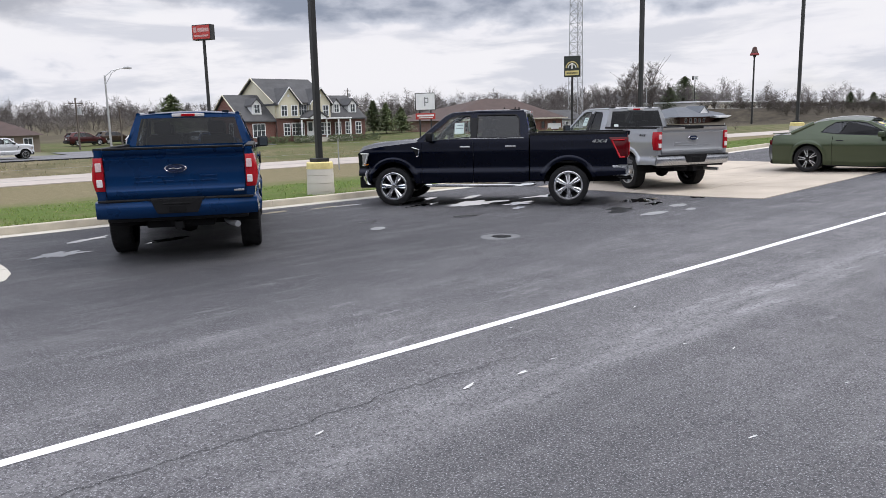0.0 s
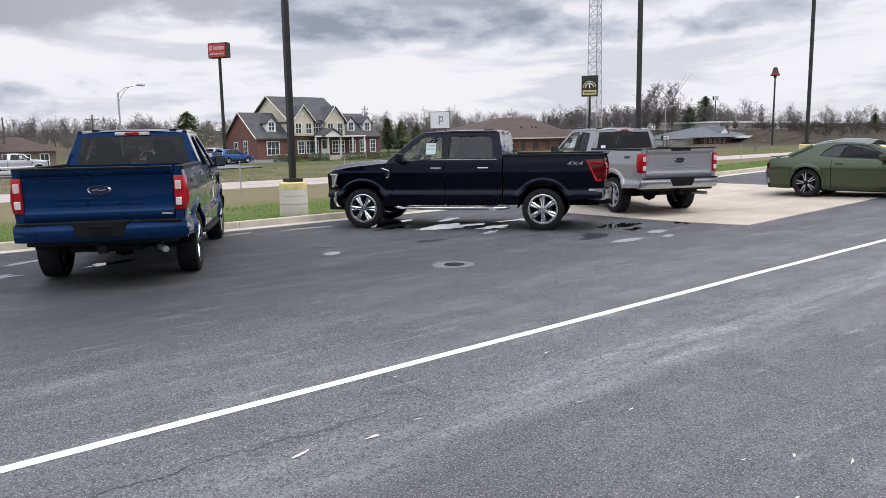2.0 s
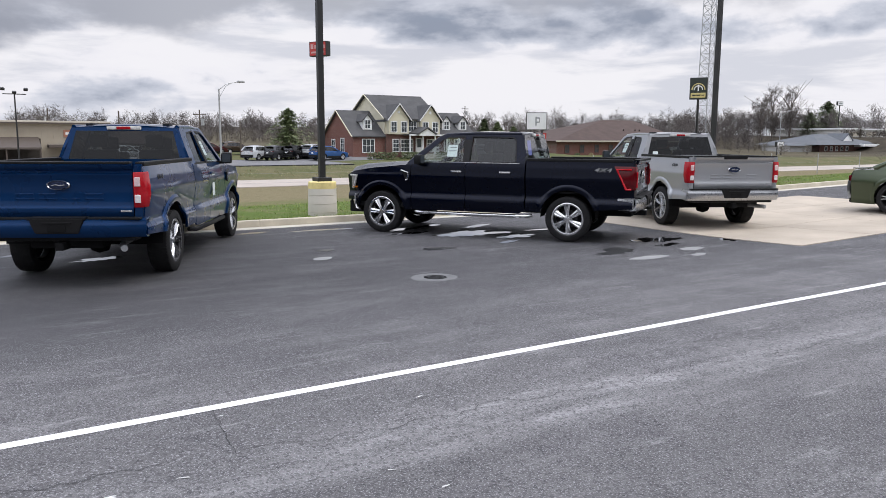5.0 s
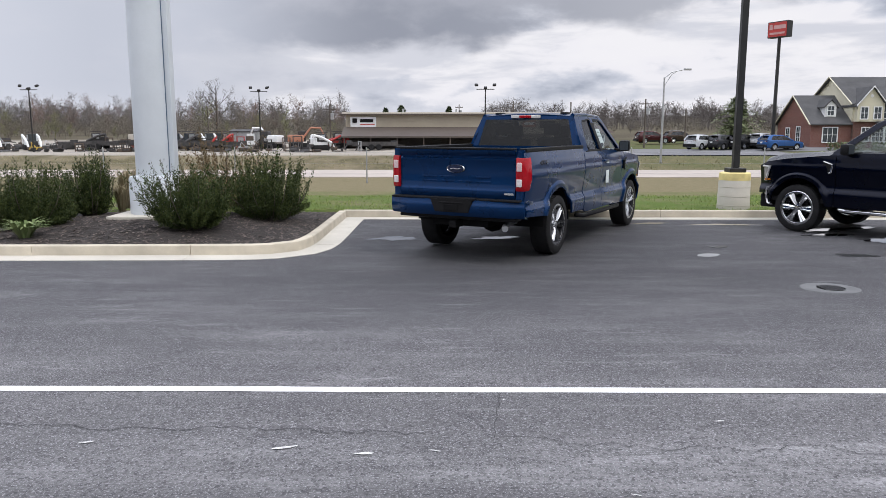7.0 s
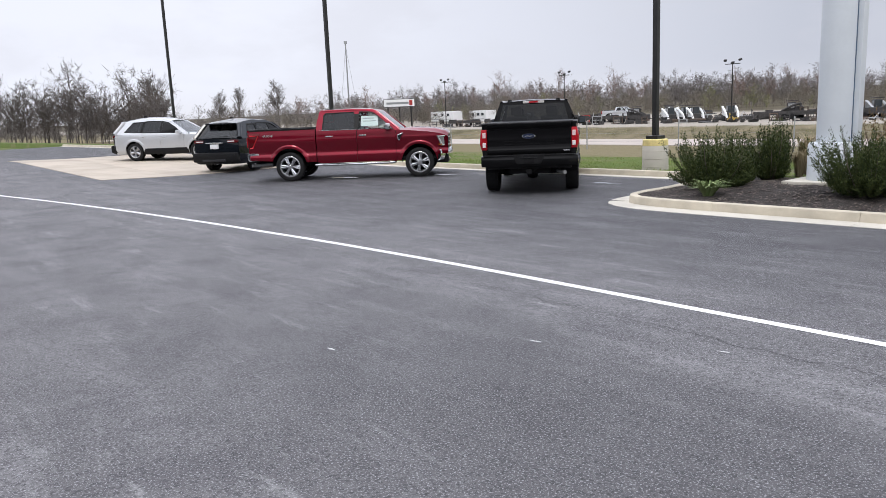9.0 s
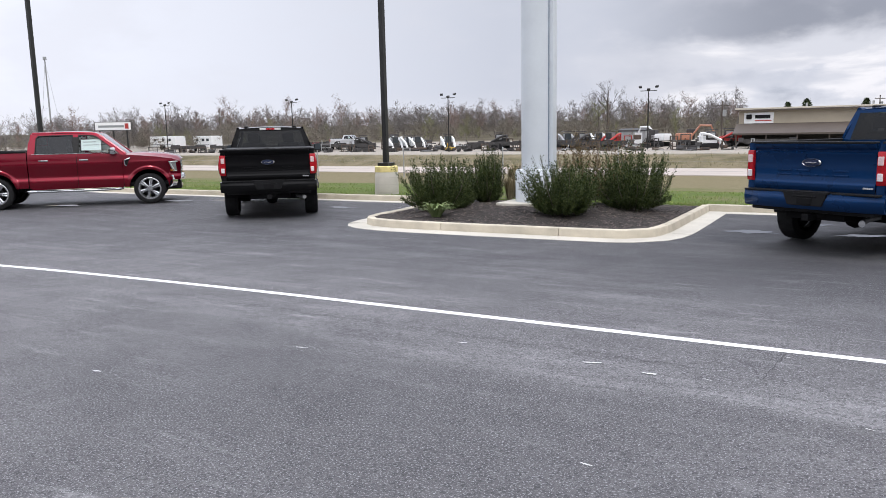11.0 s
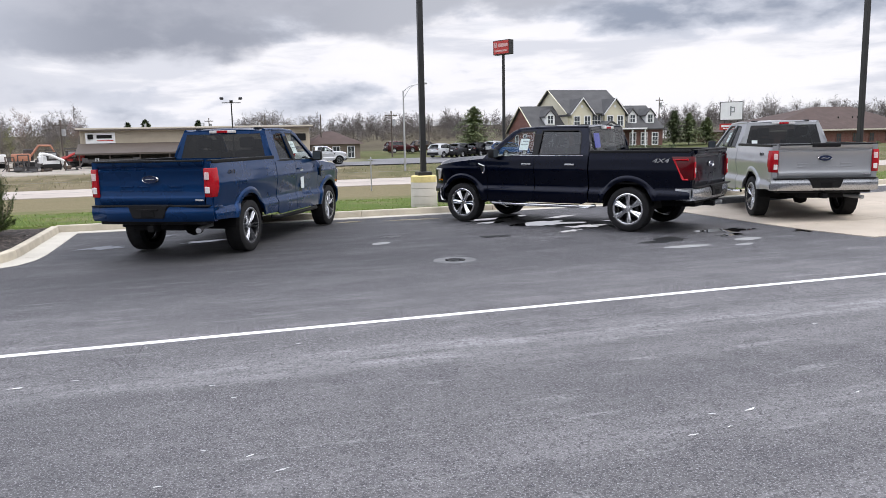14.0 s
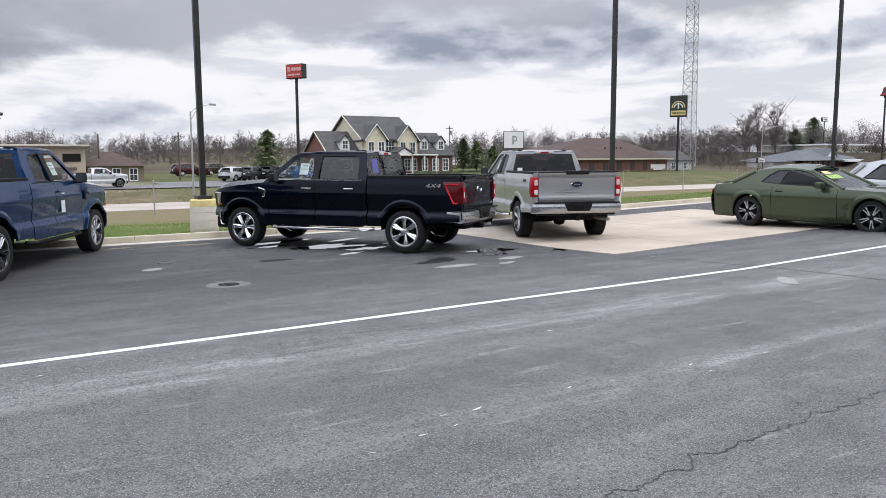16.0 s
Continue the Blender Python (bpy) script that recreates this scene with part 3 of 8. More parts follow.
def mulch_height(x, y):
    best = 1.0
    for p in isl_in[::3]:
        d = Vector((p.x + 0.9, p.y - 12.1))
        v = Vector((x + 0.9, y - 12.1))
        if v.length > 1e-6 and d.normalized().dot(v.normalized()) > 0.97:
            best = min(best, max(0, 1 - v.length / d.length))
    return -0.03 + 0.16 * smoothstep(0, 1, best * 1.2)


V, F = [], []
while len(F) < 5200:
    x, y = rng.uniform(-3.7, 2.0), rng.uniform(9.7, 14.2)
    if inside(isl_in, x, y):
        a, e, l, w = rng.uniform(0, 6.3), rng.uniform(-0.5, 0.5), rng.uniform(0.02, 0.05), rng.uniform(0.006, 0.014)
        c, s = math.cos(a), math.sin(a)
        z = mulch_height(x, y) + 0.012
        i = len(V)
        for u, v in ((-l, -w), (l, -w), (l, w), (-l, w)):
            V.append((x + u * c - v * s, y + u * s + v * c, z + u * e * 0.5))
        F.append((i, i + 1, i + 2, i + 3))
CHIPS = surface("pale_bark_chips", (0.135, 0.108, 0.092), 0.9, var=0.7, scale=30, fine=120)
tagged(soup("mulch_chips", V, F, CHIPS, kind="stuff"), "loose paler wood chips on the dark bed", "mulch")


def slab_bay(name, x0, x1, y0, y1, nx, ny, label):
    root = tagged(new(name), label, "pavement", kind="structure")
    for i in range(nx):
        for j in range(ny):
            a, b = x0 + (x1 - x0) * i / nx + 0.006, x0 + (x1 - x0) * (i + 1) / nx - 0.006
            c, d = y0 + (y1 - y0) * j / ny + 0.006, y0 + (y1 - y0) * (j + 1) / ny - 0.006
            g = 4
            top = [[(a + (b - a) * u / g, c + (d - c) * v / g, lot_height(a + (b - a) * u / g, c + (d - c) * v / g) + 0.012) for u in range(g + 1)] for v in range(g + 1)]
            thicken(part("concrete_panel", bm_sheet(top), SLAB, root), 0.08)
    return root


slab_bay("concrete_pad_east", 15.2, 24.6, 6.6, 12.6, 4, 3, "pale tan concrete pad set in the asphalt")
slab_bay("concrete_pad_west", -33.0, -19.6, 5.4, 12.4, 5, 3, "pale tan concrete pad set in the asphalt")


# ---- lot markings, cracks, spots, puddles ----
def ribbon(name, pts, widths, material, label, parent=None, lift=0.004, kind="", thick=0.0):
    b = bmesh.new()
    prev = None
    for i, p in enumerate(pts):
        d = Vector(pts[min(i + 1, len(pts) - 1)]) - Vector(pts[max(i - 1, 0)])
        d.normalize()
        w = widths(i) / 2
        q = [b.verts.new((p[0] - d.y * s * w, p[1] + d.x * s * w, lot_height(p[0], p[1]) + lift)) for s in (-1, 1)]
        if prev:
            b.faces.new((prev[0], q[0], q[1], prev[1]))
        prev = q
    bmesh.ops.recalc_face_normals(b, faces=b.faces)
    ob = part(name, b, material, parent)
    if parent is None:
        tagged(ob, label, "marking", kind=kind or "structure")
    elif label:
        ob["label"] = label
    return ob


line_pts = [(-16 + 0.25 * i, 3.815 + 0.012 * noise.noise((i * 0.13, 0, 5))) for i in range(-30, 170)]
line_pts = [(x, y - 0.011 * max(0, -x) ** 1.75) for x, y in line_pts]
ribbon("painted_line", line_pts, lambda i: 0.092 + 0.008 * noise.noise((i * 0.9, 3, 0)), LINE, "crisp white painted line across the asphalt")
CRACK = surface("crack_filler", (0.045, 0.045, 0.048), 0.9, var=0.3)
BRIGHT = surface("bright_machined_alloy", (0.62, 0.63, 0.65), 0.35, metal=0.5, var=0.05, bump=0)
SPOT = surface("dried_white_spot", (0.60, 0.60, 0.59), 0.9, var=0.35, scale=30, fine=150)
WET = surface("wet_asphalt", (0.012, 0.012, 0.013), 0.02, var=0.2, scale=2, bump=0.0, spec=1.0)
wet_bsdf = WET.node_tree.nodes["Principled BSDF"]
WET.node_tree.links.remove(wet_bsdf.inputs["Roughness"].links[0])
wet_bsdf.inputs["Roughness"].default_value, wet_bsdf.inputs["IOR"].default_value = 0.0, 4.0
DAMP = surface("damp_asphalt", (0.028, 0.029, 0.031), 0.35, var=0.2, scale=3, bump=0.1)


def wander(a, b, n, amp, seed, freq=0.7):
    a, b = Vector(a), Vector(b)
    d = (b - a).normalized()
    s = Vector((-d.y, d.x))
    return [tuple(a + (b - a) * (i / n) + s * amp * (noise.noise((i * freq * 0.25, seed, 0)) + 0.45 * noise.noise((i * freq, seed, 4)) + 0.3 * noise.noise((i * freq * 3.1, seed, 8)))) for i in range(n + 1)]


ribbon("pavement_crack", wander((-1.4, 3.30), (4.0, 3.1), 90, 0.10, 3), lambda i: 0.006 + 0.004 * noise.noise((i, 1, 1)), CRACK, "long hairline crack beside the painted line")
ribbon("pavement_crack", wander((4.45, 3.76), (4.35, 3.02), 16, 0.05, 8), lambda i: 0.004, CRACK, "short crack from the painted line")
ribbon("pavement_crack", wander((4.35, 3.0), (9.5, 2.62), 80, 0.14, 5), lambda i: 0.004 + 0.003 * noise.noise((i, 2, 1)), CRACK, "long hairline crack beside the painted line")
ribbon("pavement_crack", wander((7.2, -0.75), (8.5, -0.58), 40, 0.10, 11), lambda i: 0.008 + 0.008 * noise.noise((i * 1.7, 7, 1)), CRACK, "wide dark crack in worn asphalt")
ribbon("pavement_crack", wander((8.5, -0.58), (11.6, -0.45), 90, 0.13, 12), lambda i: 0.009 + 0.009 * noise.noise((i * 1.7, 8, 1)), CRACK, "wide dark crack in worn asphalt")
ribbon("pavement_joint", wander((15.25, 6.5), (15.8, -2.0), 80, 0.05, 15), lambda i: 0.02 + 0.01 * noise.noise((i * 0.7, 9, 1)), CRACK, "dark joint between two asphalt pours")


def blot(name, x, y, rx, ry, material, label, category, seed, lift=0.005, n=36, rough=0.35, rot=0.0, kind="structure"):
    b = bmesh.new()
    vs = []
    for k in range(n):
        a = 2 * math.pi * k / n
        f = 1 + rough * noise.noise((math.cos(a) * 1.4, math.sin(a) * 1.4, seed)) + rough * 0.5 * noise.noise((math.cos(a) * 4, math.sin(a) * 4, seed + 9))
        f = max(0.3, f + rough * 0.35 * noise.noise((math.cos(a) * 9, math.sin(a) * 9, seed + 21)))
        u, v = rx * f * math.cos(a), ry * f * math.sin(a)
        px_, py_ = x + u * math.cos(rot) - v * math.sin(rot), y + u * math.sin(rot) + v * math.cos(rot)
        vs.append(b.verts.new((px_, py_, lot_height(px_, py_) + lift)))
    b.faces.new(vs)
    return tagged(part(name, b, material), label, category, kind=kind)


for i, (x, y, r) in enumerate([(3.694, 2.82, 0.075), (3.25, 2.884, 0.085), (3.76, 1.306, 0.05), (4.70, 0.90, 0.03), (8.02, 0.772, 0.065), (7.76, 0.79, 0.03), (4.46, 3.63, 0.03), (2.2, 2.95, 0.05), (4.05, 2.86, 0.04), (7.47, 0.56, 0.045), (8.85, 0.79, 0.04), (9.23, 0.74, 0.03), (10.04, 0.50, 0.04), (10.06, 0.71, 0.04), (10.9, 0.61, 0.04), (9.9, 2.25, 0.045), (5.15, 1.12, 0.035), (4.97, 2.39, 0.03), (5.1, 2.09, 0.035), (5.29, 0.89, 0.04), (4.91, 1.27, 0.03), (5.66, 3.28, 0.045), (7.73, 0.59, 0.025), (7.09, 0.48, 0.03), (0.2, 1.2, 0.05), (1.15, 2.3, 0.05)]):
    blot("paint_spot", x, y, r * 0.75, r * 0.17, SPOT, "small dried white spot on the asphalt", "stain", i * 1.7, n=14, rough=0.8, rot=0.35 * math.sin(i * 2.1))
for i, (x, y, rx, ry, wet) in enumerate([(11.5, 11.2, 0.75, 0.34, 1), (12.15, 10.45, 0.35, 0.16, 1), (10.6, 11.9, 0.4, 0.12, 1), (11.0, 12.6, 0.7, 0.16, 1), (12.4, 12.2, 0.5, 0.14, 1), (13.6, 11.0, 0.5, 0.15, 1), (14.0, 8.7, 0.5, 0.28, 1), (13.6, 8.1, 0.3, 0.12, 1), (12.3, 8.0, 0.5, 0.2, 0), (11.5, 9.9, 0.3, 0.1, 1), (9.9, 9.8, 0.3, 0.14, 0), (8.2, 10.6, 0.22, 0.12, 0), (3.2, 11.4, 0.35, 0.2, 1), (4.9, 11.5, 0.35, 0.12, 1), (4.0, 12.6, 0.4, 0.12, 1), (9.2, 13.2, 0.5, 0.10, 1), (7.9, 13.4, 0.35, 0.08, 1), (-10.6, 13.2, 0.5, 0.12, 1), (-11.9, 12.6, 0.4, 0.1, 1), (-14.1, 10.6, 0.4, 0.12, 1), (-6.2, 12.6, 0.3, 0.1, 1), (15.3, 8.0, 0.35, 0.16, 1)]):
    blot("puddle", x, y, rx, ry, WET if wet else DAMP, "shallow rain puddle on the asphalt" if wet else "damp patch on the asphalt", "puddle", 40 + i * 2.3, rough=0.85, n=72, rot=0.1 * (i % 5))
PATCH = surface("grey_patch", (0.27, 0.275, 0.275), 0.85, var=0.15, scale=4)
for i, (x, y, rx, ry) in enumerate([(12.1, 7.15, 0.40, 0.14), (13.5, 7.5, 0.30, 0.14), (13.0, 6.95, 0.22, 0.09), (7.8, 9.8, 0.2, 0.12), (14.5, 2.75, 0.3, 0.12)]):
    blot("pavement_patch", x, y, rx, ry, PATCH, "light grey dried patch on the asphalt", "stain", 90 + i * 3.1, n=24, rough=0.3, rot=0.2 * i)
drain = thing("storm_drain", "round dark drain grate in a grey collar, wet sheen in its colour", "drain", pose(8.38, 7.45, lot_height(8.38, 7.45) + 0.006))
# middle grey for the collar, with some of its wet reflection painted in
DCOLLAR = surface("drain_collar", (0.135, 0.138, 0.142), 0.85, var=0.2, scale=5)
part("collar", bm_lathe([(0.02, 0.0), (0.20, 0.003), (0.27, 0.002), (0.32, -0.005)], 28, "z"), DCOLLAR, drain)
part("grate", bm_lathe([(0.0, 0.0045), (0.145, 0.0055), (0.15, 0.002)], 24, "z"), UNDER, drain)
for k in range(5):
    part("grate_bar", bm_box(-0.11, 0.11, -0.115 + k * 0.052, -0.093 + k * 0.052, 0.004, 0.0075), DARKALLOY, drain)


# ---- wheels ----
WHEELS = {}


def wheel_meshes(style, R, W):
    key = (style, R, W)
    if key in WHEELS:
        return WHEELS[key]
    rim_r = R * {"sport": 0.74, "six": 0.71, "twin": 0.69}.get(style, 0.67)
    h = W / 2
    tyre = bm_lathe([(rim_r, -h * 0.86), (rim_r + 0.02, -h), (R * 0.90, -h * 1.02), (R * 0.97, -h * 0.90), (R, -h * 0.62), (R, h * 0.62), (R * 0.97, h * 0.90), (R * 0.90, h * 1.02), (rim_r + 0.02, h), (rim_r, h * 0.86)], 60)
    tread = tyre
    for k in range(60):
        a = 2 * math.pi * k / 60
        for s in (-1, 1):
            bm_box(-0.013, 0.013, -h * 0.26, h * 0.26, R - 0.02, R + 0.0008, bm=tread, m=Matrix.Rotation(a + (0.07 if s > 0 else 0), 4, "Y") @ Matrix.Translation((0, s * h * 0.62, 0)))
    rim = bm_lathe([(rim_r + 0.004, h * 0.93), (rim_r - 0.012, h * 0.95), (rim_r - 0.03, h * 0.80), (rim_r - 0.045, -h * 0.5), (rim_r - 0.05, -h * 0.85)], 40)
    back = bm_lathe([(0.0, -h * 0.15), (rim_r - 0.05, -h * 0.25)], 24)
    spokes = bmesh.new()
    n = {"six": 6, "twin": 6, "sport": 5, "suv": 5}[style]
    for k in range(n):
        a = 2 * math.pi * k / n + (0.26 if style != "sport" else 0.0)
        pairs = [0.0] if style == "suv" else [-0.11, 0.11] if style == "six" else [-0.12, 0.12] if style == "twin" else [-0.16, 0.16]
        for off in pairs:
            w0, w1 = (0.042, 0.062) if style == "suv" else (0.023, 0.032) if style == "six" else (0.012, 0.017) if style == "twin" else (0.010, 0.012)
            y0, y1 = h * 0.72, h * 0.86
            m = Matrix.Rotation(a + off, 4, "Y")
            st = []
            for v, wd, yy, up in ((0.05, w0, y0, 0.010), (rim_r * 0.45, w0 * 0.95, y0 + (y1 - y0) * 0.8, 0.014), (rim_r - 0.02, w1, y1, 0.012)):
                st.append([spokes.verts.new(m @ Vector(c)) for c in ((-wd * 1.2, yy - 0.05, v), (-wd, yy - 0.012, v), (0, yy + up, v), (wd, yy - 0.012, v), (wd * 1.2, yy - 0.05, v))])
            for a_, b_ in zip(st, st[1:]):
                for i in range(4):
                    spokes.faces.new((a_[i], a_[i + 1], b_[i + 1], b_[i]))
    bmesh.ops.recalc_face_normals(spokes, faces=spokes.faces)
    hub = bm_lathe([(0.0, h * 0.80), (0.035, h * 0.79), (0.04, h * 0.70), (0.075, h * 0.68), (0.085, h * 0.5)], 20)
    disc = bm_lathe([(0.05, h * 0.1), (rim_r * 0.55, h * 0.1), (rim_r * 0.55, h * 0.02)], 28)
    out = []
    for nm, b in (("tyre", tyre), ("rim", rim), ("wheel_back", back), ("spokes", spokes), ("hub_cap", hub), ("brake_disc", disc)):
        me = bpy.data.meshes.new(nm)
        b.to_mesh(me)
        b.free()
        me.polygons.foreach_set("use_smooth", [True] * len(me.polygons))
        me.set_sharp_from_angle(angle=radians(35))
        me.materials.append({"tyre": RUBBER, "tread": RUBBER, "wheel_back": UNDER, "brake_disc": DARKALLOY, "rim": {"twin": DARKALLOY, "sport": BLACK, "six": ALLOY}.get(style)}.get(nm, None) or {"six": CHROME, "twin": ALLOY, "sport": ALLOY if nm == "spokes" else BLACK, "suv": ALLOY}[style])
        out.append((nm, me))
    if style in ("sport", "twin", "six"):
        edge = bm_lathe([(rim_r + 0.008, h * 0.93), (rim_r - 0.002, h * 0.975), (rim_r - (0.010 if style == "sport" else 0.026), h * 0.94)], 40)
        me = bpy.data.meshes.new("rim_edge")
        edge.to_mesh(me)
        edge.free()
        me.polygons.foreach_set("use_smooth", [True] * len(me.polygons))
        me.materials.append({"sport": DARKALLOY, "six": CHROME}.get(style, ALLOY))
        out.append(("rim_edge", me))
    if style == "sport":
        ed = bmesh.new()
        for k in range(n):
            for off in (-0.16, 0.16):
                bm_box(-0.010, 0.010, h * 0.82, h * 0.90, 0.06, rim_r - 0.02, bm=ed, m=Matrix.Rotation(2 * math.pi * k / n + off, 4, "Y"))
        me = bpy.data.meshes.new("spoke_face")
        ed.to_mesh(me)
        ed.free()
        me.materials.append(BRIGHT)
        out.append(("spoke_face", me))
    WHEELS[key] = out
    return out


def add_wheel(car, style, R, W, x, y, steer=0.0, spin=0.0):
    m = pose(x, y, R) @ Matrix.Rotation(steer + (math.pi if y < 0 else 0), 4, "Z") @ Matrix.Rotation(spin, 4, "Y")
    meshes = wheel_meshes(style, R, W)
    root = new("wheel", meshes[0][1])
    root.parent, root.matrix_basis = car, m
    for nm, me in meshes[1:]:
        o = new(nm, me)
        o.parent = root
    return root


# ---- vehicle bodies ----
def side_columns(x0, x1, hubs, R, step=0.10):
    cols = set()
    n = max(2, int((x1 - x0) / step))
    for i in range(n + 1):
        cols.add(round(x0 + (x1 - x0) * i / n, 4))
    for h in hubs:
        cols = {c for c in cols if abs(c - h) > R * 1.02 or c in (round(x0, 4), round(x1, 4))}
        for k in range(21):
            c = h - R * math.cos(math.pi * k / 20)
            if x0 < c < x1:
                cols.add(round(c, 4))
        for c in [h + s_ * (R + e_) for s_ in (-1, 1) for e_ in (0.004, 0.035, 0.066, 0.085, 0.11, 0.15)]:
            if x0 < c < x1:
                cols.add(round(c, 4))
    return sorted(cols)


def body_side(car, name, x0, x1, zbot, ztop, half, hubs, R, hubz, paint, rows=22, flare=0.032, label=""):
    """The two flanks of a stretch of the body, with wheel arches; half(x, z) is the half width."""
    for s in (1, -1):
        grid = []
        for x in side_columns(x0, x1, hubs, R):
            zb = zbot(x)
            for h in hubs:
                if abs(x - h) < R:
                    zb = max(zb, hubz + math.sqrt(R * R - (x - h) ** 2))
            zt = ztop(x)
            col = []
            for k in range(rows + 1):
                z = zb + (zt - zb) * k / rows
                y = half(x, z)
                for h in hubs:
                    d = math.hypot(x - h, z - hubz) - R
                    y += flare * (1 - smoothstep(0.055, 0.10, d)) if z > hubz - 0.15 else 0
                col.append((x, s * y, z))
            grid.append(col)
        ob = part(name, bm_sheet(grid, flip=(s < 0)), paint, car, label, smooth=True)
        thicken(ob, 0.03)


def arch_liner(car, x, R, hubz, y0, y1):
    for s in (1, -1):
        rows = [[(x - R * 1.0 * math.cos(math.pi * k / 14), s * y, max(hubz - 0.05, hubz + R * 1.0 * math.sin(math.pi * k / 14))) for k in range(15)] for y in (y0, y1)]
        part("wheel_arch_liner", bm_sheet(rows), UNDER, car)


def pane(car, name, pts, glass, parent=None):
    b = bmesh.new()
    b.faces.new([b.verts.new(p) for p in pts])
    ob = part(name, b, glass, parent or car)
    ob.visible_shadow = False
    return ob


def badge_bars(car, name, m, rows, material):
    for (u0, u1, v0, v1) in rows:
        part(name, bm_box(u0, u1, v0, v1, 0, 0.004, 0.001), material, car, m=m)


def seat(car, x, y, parent_z):
    part("seat_cushion", bm_box(x - 0.25, x + 0.28, y - 0.25, y + 0.25, parent_z, parent_z + 0.16, 0.05), CLOTH, car, smooth=True)
    part("seat_back", bm_box(-0.07, 0.07, -0.25, 0.25, 0, 0.60, 0.05), CLOTH, car, smooth=True, m=pose(x - 0.27, y, parent_z + 0.1, 0, -14, 0))
    part("headrest", bm_box(-0.05, 0.05, -0.13, 0.13, 0, 0.19, 0.04), CLOTH, car, smooth=True, m=pose(x - 0.44, y, parent_z + 0.72, 0, -10, 0))


def steering(car, x, y, z):
    m = pose(x, y, z, 0, 62, 0)
    part("steering_wheel", bm_lathe([(0.185 + 0.016 * math.cos(a), 0.016 * math.sin(a)) for a in (k * math.pi / 4 for k in range(8))], 24, "z", closed=True), BLACK, car, smooth=True, m=m)


PW, HUB = 3.69, 0.405
BADGE = surface("silver_badge", (0.30, 0.30, 0.31), 0.3, metal=0.4, var=0.05)


def truck_half(x, z):
    y = lerp_table([(0.40, 0.955), (0.47, 0.982), (0.58, 1.002), (0.685, 1.010), (0.705, 1.008), (0.775, 0.966), (0.80, 0.966), (0.95, 0.990), (1.08, 1.012), (1.13, 1.018), (1.165, 1.008), (1.30, 0.994), (1.385, 0.975), (1.50, 0.955)], z)
    if x > 4.0:
        y -= 0.20 * ((x - 4.0) / 0.55) ** 2
    if x < -0.95:
        y -= 0.03 * ((-0.95 - x) / 0.25) ** 2
    return y


